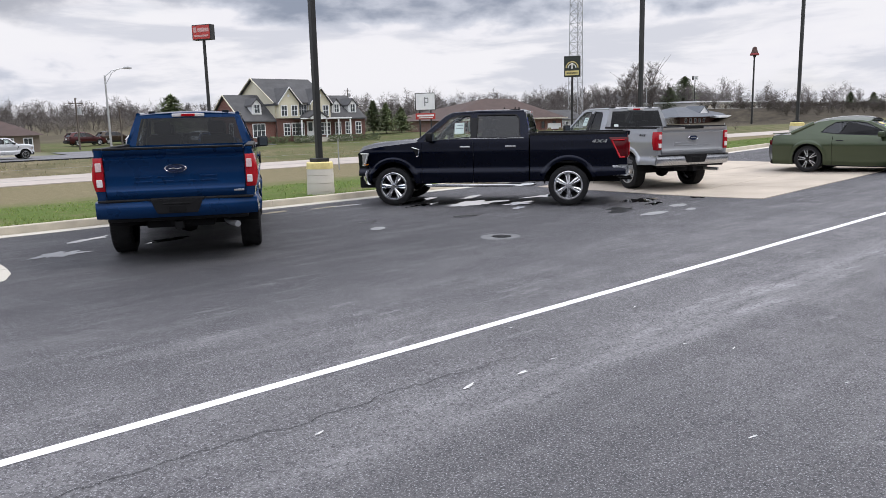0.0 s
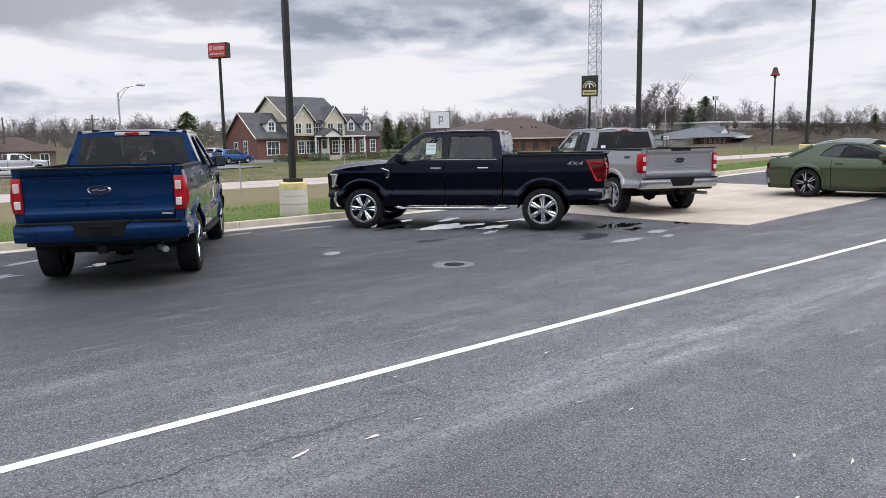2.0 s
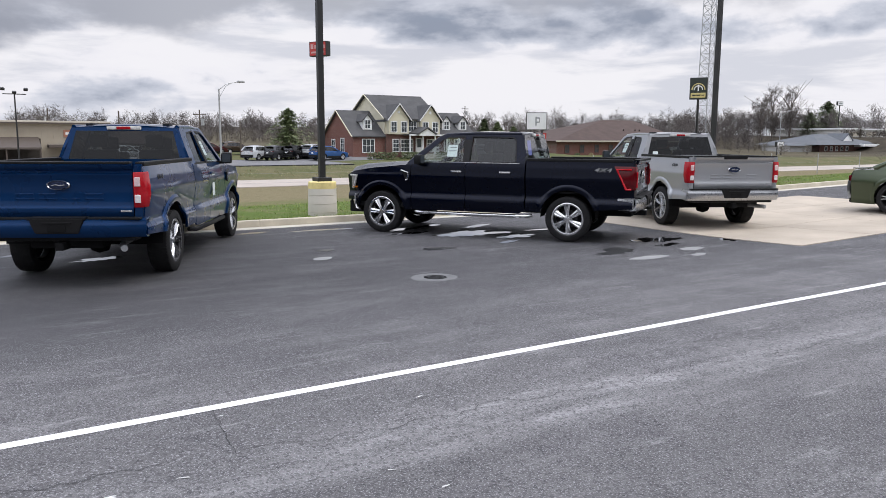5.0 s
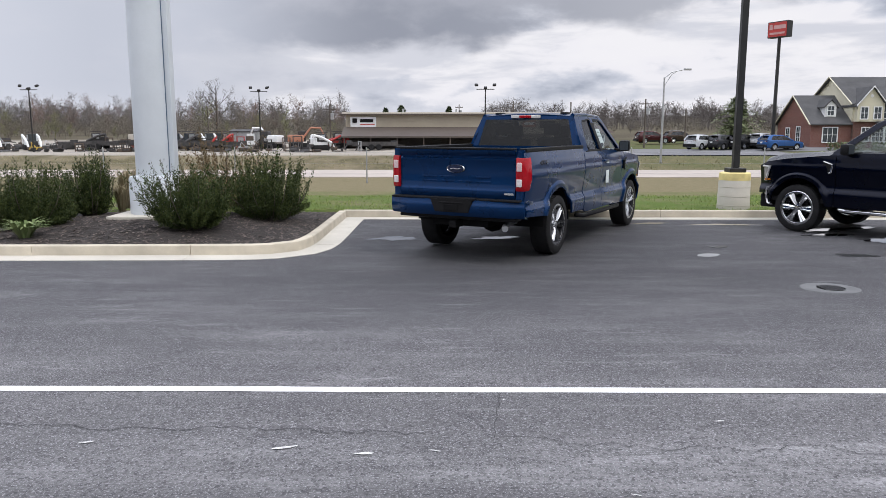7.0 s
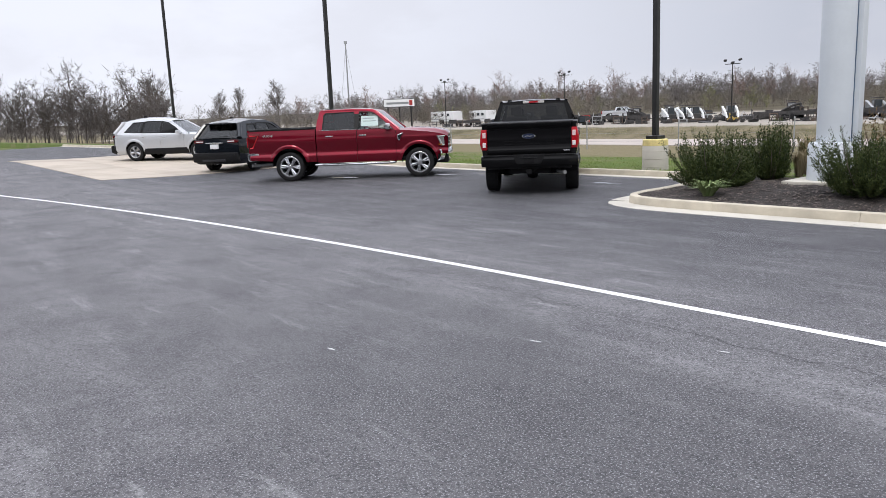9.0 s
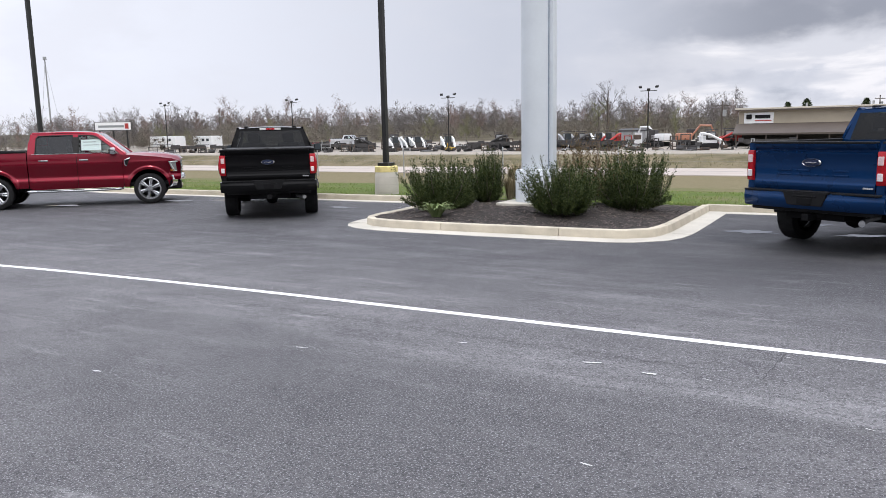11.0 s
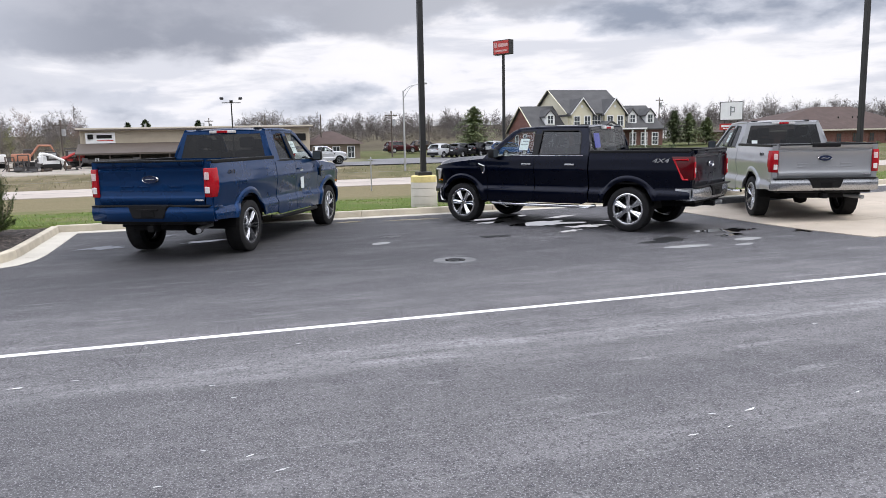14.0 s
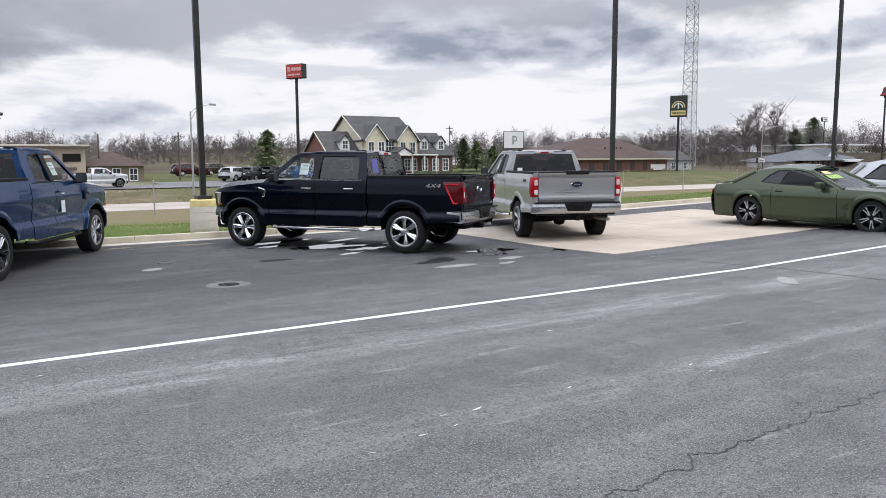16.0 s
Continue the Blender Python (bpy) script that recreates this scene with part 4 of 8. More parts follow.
def pickup(name, label, place, heading, paint, crew, wheel, trim, lamp="halogen", gate=1.0, stickers=(0.10, 0.12), tonneau=False, four=False, name_extra=False, back_glass=None, mirror_mat=None):
    """A full-size pickup; x runs forward from the rear axle, y to its left."""
    gz = lot_height(*place)
    car = thing(name, label, "pickup truck", pose(place[0], place[1], gz + 0.012) @ Matrix.Rotation(heading, 4, "Z"), group="parked pickup trucks")
    xc = 0.80 if crew else 1.10
    rear = -1.13
    rocker = lambda x: 0.47 if x > xc else lerp_table([(-1.2, 0.625), (-0.55, 0.585), (0.5, 0.52)], x)
    railz = 1.455

    def belt(x):
        return lerp_table([(xc, 1.385), (2.55, 1.375), (3.1, 1.33), (3.3, 1.315), (3.9, 1.255), (4.3, 1.19), (4.52, 1.10)], x)
    # flanks
    body_side(car, "bed_side", rear, xc - 0.025, rocker, lambda x: railz, truck_half, [0.0], 0.50, HUB + 0.02, paint)
    split = 1.95
    body_side(car, "rear_door", xc, split - 0.006, rocker, belt, truck_half, [], 0.5, HUB, paint)
    body_side(car, "front_door", split + 0.006, 3.05, rocker, belt, truck_half, [], 0.5, HUB, paint)
    body_side(car, "front_fender", 3.062, 4.50, lambda x: 0.47 if x < 4.2 else 0.62, belt, truck_half, [PW], 0.50, HUB + 0.02, paint)
    arch_liner(car, 0.0, 0.5, HUB + 0.02, 0.60, 0.97)
    arch_liner(car, PW, 0.5, HUB + 0.02, 0.60, 0.97)
    # bed: floor, inner walls, rails
    part("bed_floor", bm_box(rear + 0.06, xc - 0.03, -0.93, 0.93, 0.86, 0.89), BLACK, car)
    part("bed_front_wall", bm_box(xc - 0.07, xc - 0.03, -0.93, 0.93, 0.60, railz), paint, car)
    for s in (1, -1):
        part("bed_rail", bm_box(rear + 0.02, xc - 0.03, -0.075, 0.03, -0.03, 0.022, 0.012), BLACK, car, m=pose(0, s * 0.90 + (0.045 if s > 0 else 0), railz))
        part("bed_inner_wall", bm_box(rear + 0.05, xc - 0.07, s * 0.84 - 0.01, s * 0.84 + 0.01, 0.88, railz - 0.02), BLACK, car)
    if tonneau:
        part("tonneau_cover", bm_box(rear + 0.03, xc - 0.05, -0.90, 0.90, railz - 0.01, railz + 0.035, 0.015), BLACK, car, "black soft bed cover")
    # tailgate with an inset upper panel and spoiler lip
    gx = rear - 0.035
    tail = []
    for z, dx in ((0.83, 0.02), (0.875, 0.0), (0.925, -0.006), (0.945, 0.0), (0.975, 0.010), (1.16, 0.008), (1.305, 0.005), (1.320, -0.005), (1.334, -0.006), (1.355, 0.020), (1.372, 0.016), (1.412, -0.034), (1.445, -0.044), (1.467, -0.024), (1.470, 0.03)):
        tail.append([(gx + dx, y, z) for y in np.linspace(-0.845, 0.845, 15)])
    gate_ob = part("tailgate", bm_sheet(tail), paint, car, smooth=True)
    thicken(gate_ob, 0.04, 1)
    # added black strip: paints the lip's dark reflection and covers its bright line
    part("tailgate_cap", bm_box(gx - 0.047, gx + 0.05, -0.845, 0.845, 1.452, 1.480, 0.008), BLACK, gate_ob, "black strip standing in for the dark reflection on the tailgate top")
    part("oval_badge", bm_lathe([(0.0, 0.016), (0.062, 0.012), (0.066, 0.004)], 28), surface(name + "_badge_blue", (0.012, 0.020, 0.055), 0.25, var=0.1), gate_ob, "dark oval maker's badge", smooth=True, m=pose(gx - 0.006, 0, 1.205, 0, 0, 90) @ Matrix.Diagonal((1.85, 1, 0.74, 1)))
    part("badge_ring", bm_lathe([(0.063, 0.006), (0.070, 0.018), (0.078, 0.006)], 32), CHROME, gate_ob, smooth=True, m=pose(gx - 0.006, 0, 1.205, 0, 0, 90) @ Matrix.Diagonal((1.75, 1, 0.76, 1)))
    part("badge_script", bm_tube([(gx - 0.024, u, 1.205 + 0.004 * math.sin(u * 60)) for u in np.linspace(-0.075, 0.075, 13)], 0.005, 5), BADGE, gate_ob, "silver stroke on the badge", smooth=True)
    for u0, u1 in ((-0.50, -0.29), (-0.235, -0.135), (-0.085, -0.03), (0.03, 0.235), (0.29, 0.50)):
        emb = part("embossed_step", bm_box(gx - 0.001, gx + 0.02, u0, u1, 1.035, 1.053, 0.003), paint, gate_ob)
        if u1 - u0 > 0.12:
            part("embossed_bar", bm_box(gx - 0.001, gx + 0.02, u0, u1, 1.092, 1.110, 0.003), paint, emb)
    badge_bars(gate_ob, "name_badge", pose(gx - 0.008, -0.70, 0.90, 90, 0, -90), [(0.0, 0.13, -0.012, 0.012)], CHROME)
    # corner posts and tail lamps
    lens = RED_LENS if lamp == "halogen" else DARKRED_LENS
    wrap, slant = (0.150, 0.10) if lamp == "halogen" else (0.33, 0.50)
    for s in (1, -1):
        b = bmesh.new()
        ring = []
        for z in (0.80, 0.90, 1.0, 1.1, 1.2, 1.3, railz):
            ring.append([(gx + 0.012, s * 0.853, z), (gx - 0.006, s * 0.90, z), (gx + 0.01, s * 0.955, z), (gx + 0.06, s * (truck_half(rear, z) - 0.012), z), (rear + 0.005, s * (truck_half(rear, z) - 0.001), z)])
        part("corner_post", bm_sheet(ring, b, flip=(s < 0)), paint, car, smooth=True)
        lampring = []
        lz = 0.955 if lamp == "halogen" else 0.965
        for z, g in ((lz - 0.012, 0.0), (lz, 0.010), (1.08, 0.014), (1.20, 0.014), (1.345, 0.010), (1.36, 0.0)):
            lampring.append([(gx + 0.01, s * 0.856, z), (gx - 0.012 - g, s * 0.864, z), (gx - 0.014 - g, s * 0.92, z), (gx + 0.010 - g * 0.7, s * (0.968 + g * 0.4), z), (gx + 0.045 - g * 0.5, s * (truck_half(rear, z) + 0.002 + g * 0.5), z), (gx + 0.10, s * (truck_half(rear + 0.07, z) + 0.004 + g * 0.7), z), (gx + wrap - slant * (1.3 - z), s * (truck_half(gx + wrap - slant * (1.3 - z), z) + 0.004 + g * 0.5), z), (gx + wrap + 0.015 - slant * (1.3 - z), s * (truck_half(rear + 0.2, z) - 0.01), z)])
        tl = part("tail_light", bm_sheet(lampring, flip=(s < 0)), lens, car, "red tail lamp", smooth=True)
        if lamp == "halogen":
            part("reverse_lens", bm_box(gx - 0.038, gx - 0.015, -0.034, 0.036, -0.048, 0.048, 0.010), PINK_LENS, tl, "pale reversing lens", m=pose(0, s * 0.910, 1.045))
            part("reflector", bm_box(gx - 0.036, gx - 0.015, -0.034, 0.037, -0.055, 0.055, 0.010), LITRED_LENS, tl, "pale red lamp window", m=pose(0, s * 0.910, 1.245))
        else:
            fx = lambda z: gx + wrap - slant * (1.3 - z) - 0.02
            ry = lambda x, z: s * (truck_half(x, z) + 0.015)
            part("lamp_outline", bm_tube([(gx + 0.06, ry(rear + 0.05, 1.30), 1.305), (fx(1.30), ry(fx(1.30), 1.30), 1.305), (fx(0.97), ry(fx(0.97), 0.97), 0.965), (gx + 0.06, ry(rear + 0.05, 0.97), 0.965)], 0.020, 6), GLOW_LENS, tl, "bright red lamp outline", smooth=True)
            part("lamp_bar", bm_box(gx - 0.038, gx - 0.015, -0.034, 0.034, -0.14, 0.14, 0.01), RED_LENS, tl, m=pose(0, s * 0.912, 1.13))
            part("reverse_lens", bm_box(gx - 0.042, gx - 0.03, -0.02, 0.02, -0.05, 0.05, 0.005), WHITE_LENS, tl, m=pose(0, s * 0.912, 1.12))
    # rear bumper
    bumper_mat = {"body": paint, "chrome": ALLOY, "dark": P_BLACK}[trim]
    bump_rows = []
    for z, dx in ((0.585, 0.06), (0.595, -0.015), (0.625, -0.040), (0.70, -0.055), (0.748, -0.055), (0.760, -0.049), (0.800, -0.044), (0.815, -0.01), (0.815, 0.16)):
        bump_rows.append([(gx - 0.075 + dx + 0.10 * (abs(y) / 0.99) ** 4, y, z) for y in np.linspace(-0.985, 0.985, 21)])
    bumper = part("rear_bumper", bm_sheet(bump_rows), bumper_mat, car, smooth=True)
    thicken(bumper, 0.02, 1)
    for s in (1, -1):
        part("bumper_end", bm_box(gx + 0.01, rear + 0.26, s * 0.955 - 0.02, s * 0.955 + 0.02, 0.60, 0.805, 0.015), bumper_mat, bumper, smooth=True)
        part("bumper_top_pad", bm_box(gx - 0.10, gx + 0.06, s * 0.64 - 0.30, s * 0.64 + 0.30, 0.806, 0.832, 0.008), BLACK, bumper)
        part("tow_hook_slot", bm_box(gx - 0.135, gx - 0.09, s * 0.215 - 0.028, s * 0.215 + 0.028, 0.675, 0.735, 0.01), UNDER, bumper)
    b = bmesh.new()
    ends = [[b.verts.new((x, y, z)) for y, z in ((-0.31, 0.822), (0.31, 0.822), (0.295, 0.76), (0.245, 0.645), (-0.245, 0.645), (-0.295, 0.76))] for x in (gx - 0.141, gx - 0.05)]
    for i in range(6):
        b.faces.new((ends[0][i], ends[0][(i + 1) % 6], ends[1][(i + 1) % 6], ends[1][i]))
    b.faces.new(ends[0][::-1]), b.faces.new(ends[1])
    bmesh.ops.recalc_face_normals(b, faces=b.faces)
    bmesh.ops.bevel(b, geom=list(b.edges), offset=0.008, segments=2, affect="EDGES")
    recess = part("plate_recess", b, BLACK, bumper, "black number plate recess", smooth=True)
    part("plate_lamp_bar", bm_box(gx - 0.150, gx - 0.135, -0.105, 0.105, 0.665, 0.745, 0.006), UNDER, recess)
    part("plate_lip", bm_box(gx - 0.152, gx - 0.135, -0.17, 0.17, 0.762, 0.780, 0.005), BLACK, recess)
    part("step_pad", bm_box(gx - 0.13, gx + 0.06, -0.33, 0.33, 0.806, 0.836, 0.006), BLACK, bumper)
    part("lower_valance", bm_box(gx - 0.02, gx + 0.20, -0.86, 0.86, 0.545, 0.60, 0.02), BLACK, bumper)
    # running gear and underside
    part("chassis", bm_box(-1.05, 4.2, -0.42, 0.42, 0.44, 0.60, 0.02), UNDER, car)
    part("hitch_receiver", bm_box(gx - 0.10, gx + 0.5, -0.05, 0.05, 0.44, 0.53, 0.01), UNDER, car)
    part("rear_axle", bm_cyl(0.06, 0.06, -0.75, 0.75, 12, m=pose(0, 0, HUB, 90, 0, 0)), UNDER, car)
    part("axle_housing", bm_lathe([(0.0, -0.14), (0.12, -0.10), (0.15, 0.0), (0.12, 0.10), (0.0, 0.14)], 14), UNDER, car, smooth=True, m=pose(0, 0, HUB - 0.02))
    part("spare_wheel", bm_lathe([(0.08, 0.0), (0.24, -0.07), (0.35, -0.09), (0.38, 0.0), (0.35, 0.09), (0.1, 0.09)], 24, "z"), RUBBER, car, smooth=True, m=pose(-0.72, 0, 0.56))
    part("exhaust_pipe", bm_tube([(0.4, -0.55, 0.50), (-0.7, -0.56, 0.47), (-0.95, -0.62, 0.46), (-1.18, -0.72, 0.455)], 0.04, 10), STEEL, car, smooth=True)
    part("muffler", bm_box(-0.2, 0.6, -0.72, -0.46, 0.42, 0.58, 0.05), UNDER, car, smooth=True)
    part("engine_bay", bm_box(3.08, 4.25, -0.62, 0.62, 0.48, 1.12), UNDER, car)
    part("cab_floor", bm_box(xc, 4.3, -0.94, 0.94, 0.50, 0.58), UNDER, car)
    part("bed_underside", bm_box(rear, xc, -0.60, 0.60, 0.62, 0.86), UNDER, car)
    for s in (1, -1):
        rb = part("running_board", bm_tube([(0.68 if crew else 1.0, s * 0.90, 0.44), (0.76 if crew else 1.1, s * 0.985, 0.425), (2.0, s * 0.995, 0.42), (2.92, s * 0.985, 0.425), (3.02, s * 0.90, 0.44)], 0.034, 10), CHROME if trim == "chrome" else BLACK, car, "tubular running board", smooth=True)
        part("board_pad", bm_box(0.95 if crew else 1.25, 2.85, s * 0.995 - 0.03, s * 0.995 + 0.03, 0.446, 0.456, 0.003), BLACK, rb)
    # cab: plates with window openings
    up = lambda z: z + 0.10 * max(0.0, z - 1.40)

    def gh(z):
        return 0.952 - 0.38 * (z - 1.36)
    front = [(1.99, 1.385), (2.28, 1.38), (2.42, 1.335), (3.02, 1.315), (2.93, 1.42), (2.46, 1.775), (2.34, 1.815), (2.02, 1.825)]
    back = [(xc + 0.17, 1.39), (1.90, 1.385), (1.885, 1.825), (xc + 0.27, 1.815), (xc + 0.21, 1.76)] if crew else [(1.34, 1.39), (1.90, 1.385), (1.885, 1.825), (1.50, 1.80), (1.43, 1.74)]
    outer = [(xc, 1.375), (1.95, 1.37), (2.55, 1.325), (3.2, 1.30), (3.02, 1.42), (2.50, 1.815), (2.38, 1.85), (1.9, 1.872), (xc + 0.22, 1.865), (xc + 0.10, 1.845), (xc + 0.02, 1.60)]
    front, back, outer = [[(u, up(v)) for u, v in poly] for poly in (front, back, outer)]
    for s in (1, -1):
        frame_ob = part("cab_side_frame", bm_plate(outer, [front, back], lambda u, v: (u, s * gh(v), v)), paint, car)
        thicken(frame_ob, 0.035, 0)
        for nm, poly, gl in (("front_window", front, GLASS), ("rear_window", back, DGLASS)):
            seal = [(u, s * (gh(v) - 0.004), v) for u, v in poly]
            pane(car, nm, seal, gl)
            cx_, cz_ = sum(u for u, _ in poly) / len(poly), sum(v for _, v in poly) / len(poly)
            inner = [(cx_ + (u - cx_) * 0.955, cz_ + (v - cz_) * 0.93) for u, v in poly]
            wide = [(cx_ + (u - cx_) * 1.01, cz_ + (v - cz_) * 1.02) for u, v in poly]
            part("window_seal", bm_plate(wide, [inner], lambda u, v: (u, s * (gh(v) + 0.02), v)), BLACK, frame_ob)
        part("window_sill_trim", bm_box(xc + 0.1, 2.28, -0.006, 0.006, -0.007, 0.007, 0.003), CHROME if trim == "chrome" else BLACK, frame_ob, m=pose(0, s * 0.976, 1.382))
        part("door_pillar_cover", bm_box(1.885, 2.01, -0.004, 0.004, -0.225, 0.225), BLACK, frame_ob, m=pose(0, s * (gh(1.6) + 0.024), 1.60, s * 23, 0, 0))
        for hx in ((1.17 if crew else 0, 2.12) if crew else (2.12,)):
            part("door_handle", bm_box(hx - 0.11, hx + 0.11, -0.016, 0.02, -0.018, 0.018, 0.012), CHROME if trim == "chrome" else paint, car, "door handle", smooth=True, m=pose(0, s * (truck_half(1.5, 1.215) + 0.012), 1.215))
        mir = part("door_mirror", bm_box(-0.07, 0.08, -0.09, 0.09, -0.09, 0.095, 0.045), mirror_mat or BLACK, car, smooth=True, m=pose(2.84, s * 1.095, 1.43, 0, 0, s * -8))
        part("mirror_arm", bm_box(-0.04, 0.04, -0.10, 0.10, -0.025, 0.025, 0.012), BLACK, mir, smooth=True, m=pose(0.02, -s * 0.14, -0.07))
        part("mirror_glass", bm_box(-0.096, -0.088, -0.068, 0.068, -0.068, 0.072, 0.003), WINDOW, mir, m=pose(0.02, 0, 0))
        part("fender_vent", bm_plate([(0, 0), (0.16, 0.05), (0.10, -0.05), (0.06, -0.15), (0.02, -0.13)], [], lambda u, v: (3.10 + u, s * (truck_half(3.1, 1.15) + 0.012), 1.18 + v)), BLACK, car, "side vent badge")
        part("vent_trim", bm_tube([(3.10 + u, s * (truck_half(3.1, 1.15) + 0.014), 1.18 + v) for u, v in ((0.15, 0.045), (0.0, 0.0), (0.02, -0.13), (0.055, -0.145))], 0.017, 6), CHROME if trim == "chrome" else BLACK, car, "bright vent outline")
    # roof
    roof = []
    for x in np.linspace(xc + 0.08, 2.50, 12):
        zr = lerp_table([(xc + 0.08, 1.855), (xc + 0.2, 1.875), (1.8, 1.885), (2.3, 1.865), (2.50, 1.82)], x)
        zr = up(zr)
        roof.append([(x, y, zr + 0.04 * (1 - (y / 0.76) ** 2)) for y in np.linspace(-0.745, 0.745, 13)])
    rf = part("roof", bm_sheet(roof, flip=True), paint, car, smooth=True)
    thicken(rf, 0.03, -1)
    for s in (1, -1):
        part("roof_rail_joint", bm_tube([(xc + 0.12, s * 0.735, up(1.865)), (1.8, s * 0.735, up(1.875)), (2.40, s * 0.735, up(1.85)), (2.55, s * 0.75, up(1.79)), (3.15, s * 0.90, 1.345)], 0.035, 8), paint, rf, smooth=True)
        part("roof_bump", bm_box(xc + 0.22, xc + 0.42, s * 0.55 - 0.05, s * 0.55 + 0.05, 1.93, 1.97, 0.015), BLACK, rf, smooth=True)
    stop = part("high_stop_lamp", bm_box(xc + 0.035, xc + 0.12, -0.24, 0.24, 1.875, 1.925, 0.01), WHITE_LENS, car, "high clear and red stop lamp", smooth=True)
    part("stop_lens", bm_box(xc + 0.028, xc + 0.06, -0.10, 0.10, 1.88, 1.92, 0.006), RED_LENS, stop)
    # rear wall of the cab
    rear_hole = [(-0.80, 1.425), (0.80, 1.425), (0.69, up(1.815)), (-0.69, up(1.815))]
    rw = part("cab_rear_wall", bm_plate([(-0.93, 1.30), (0.93, 1.30), (0.945, 1.375), (0.75, up(1.86)), (-0.75, up(1.86)), (-0.945, 1.375)], [rear_hole], lambda u, v: (xc + 0.01 + 0.16 * max(0, v - 1.36), u, v)), paint, car)
    thicken(rw, 0.03, 0)
    part("cab_rear_lower", bm_box(xc, xc + 0.03, -0.94, 0.94, 0.5, 1.31), paint, car)
    pane(car, "rear_glass", [(xc - 0.004 + 0.16 * max(0, v - 1.36), u * 1.01, v) for u, v in rear_hole], back_glass or DGLASS)
    # windscreen
    pane(car, "windscreen", [(3.18, 0.86, 1.33), (3.20, 0.0, 1.34), (3.18, -0.86, 1.33), (2.52, -0.70, up(1.845)), (2.50, 0, up(1.87)), (2.52, 0.70, up(1.845))], GLASS)
    # bonnet, nose
    hood = []
    for x in (3.10, 3.25, 3.5, 3.8, 4.1, 4.3, 4.42, 4.50):
        zc = lerp_table([(3.1, 1.36), (3.5, 1.375), (4.1, 1.33), (4.42, 1.25), (4.5, 1.17)], x)
        hood.append([(x + 0.05 * (1 - (y / 0.93) ** 2), y * (truck_half(x, 1.25) - 0.02) / 0.97, zc - (zc - belt(x) + 0.005) * smoothstep(0.72, 0.97, abs(y)) - 0.02 * math.exp(-((abs(y) - 0.5) / 0.06) ** 2)) for y in np.linspace(-0.97, 0.97, 25)])
    hd = part("hood", bm_sheet(hood, flip=True), paint, car, smooth=True)
    thicken(hd, 0.03, -1)
    part("cowl", bm_box(3.02, 3.16, -0.9, 0.9, 1.24, 1.335, 0.02), BLACK, car)
    grille = part("grille", bm_box(4.40, 4.50, -0.62, 0.62, 0.74, 1.14, 0.04), BLACK, car, "dark grille", smooth=True)
    for k in range(3):
        part("grille_bar", bm_box(4.48, 4.52, -0.60, 0.60, 0.82 + k * 0.11, 0.86 + k * 0.11, 0.01), CHROME if trim == "chrome" else BLACK, grille, smooth=True)
    for s in (1, -1):
        hl = []
        for z in (0.84, 0.88, 0.98, 1.08, 1.12):
            hl.append([(4.50, s * 0.62, z), (4.50, s * 0.72, z), (4.46, s * 0.80, z), (4.38, s * (truck_half(4.38, z) + 0.012), z), (4.20 + 0.4 * (1.12 - z), s * (truck_half(4.2, z) + 0.010), z)])
        lampo = part("headlight", bm_sheet(hl, flip=(s > 0)), HEADLENS, car, "clear headlamp with white outline", smooth=True)
        e_ = lambda x, z: s * (truck_half(x, z) + 0.012)
        part("light_strip", bm_tube([(4.49, s * 0.74, 1.10), (4.40, e_(4.40, 1.10), 1.105), (4.24, e_(4.24, 1.10), 1.10), (4.30, e_(4.30, 0.95), 0.95), (4.34, e_(4.34, 0.86), 0.86), (4.48, s * 0.76, 0.85)], 0.020, 6), WHITE_LENS, lampo, "white light strip", smooth=True)
        part("headlight_bezel", bm_box(-0.05, 0.03, -0.05, 0.05, -0.09, 0.09, 0.01), BLACK, lampo, m=pose(4.46, s * 0.74, 0.98, 0, 0, s * -30))
        part("marker", bm_box(4.24, 4.34, s * 0.935 - 0.015, s * 0.935 + 0.015, 0.86, 0.89), AMBER, lampo)
    fb = []
    for z, dx in ((0.42, -0.10), (0.46, 0.02), (0.56, 0.05), (0.68, 0.05), (0.73, 0.03), (0.745, -0.04)):
        fb.append([(4.53 + dx - 0.30 * (abs(y) / 0.97) ** 3, y, z) for y in np.linspace(-0.965, 0.965, 21)])
    fbo = part("front_bumper", bm_sheet(fb, flip=True), CHROME if trim == "chrome" else bumper_mat, car, smooth=True)
    thicken(fbo, 0.03, 0)
    part("front_valance", bm_box(4.1, 4.5, -0.80, 0.80, 0.36, 0.60, 0.03), BLACK, car)
    part("nose_core", bm_box(4.15, 4.46, -0.80, 0.80, 0.55, 1.12), UNDER, car)
    # interior
    for y in (0.40, -0.40):
        seat(car, 2.15, y, 0.86)
        seat(car, xc + 0.62, y, 0.90)
    part("dashboard", bm_box(2.75, 3.05, -0.85, 0.85, 1.05, 1.30, 0.06), CLOTH, car, smooth=True)
    steering(car, 2.62, 0.40, 1.22)
    if stickers:
        su, sv = stickers
        for s in (1, -1):
            st = part("window_sticker", bm_box(-su, su, -0.002, 0.002, -sv, sv), PAPER, car, "white price sheet inside the window", m=pose(2.26 + (su - 0.1) * 0.4, s * 0.838, 1.60, s * 23, 0, 0))
            part("printed_bar", bm_box(-su * 0.8, su * 0.5, -0.004, 0.004, sv * 0.45, sv * 0.62), BARINK, st)
            part("printed_bar", bm_box(-su * 0.8, su * 0.75, -0.004, 0.004, -sv * 0.1, sv * 0.04), BARINK, st)
    # wheels
    for x in (0.0, PW):
        for y in (0.86, -0.86):
            add_wheel(car, wheel, HUB, 0.275, x, y, spin=0.4 * x + y)
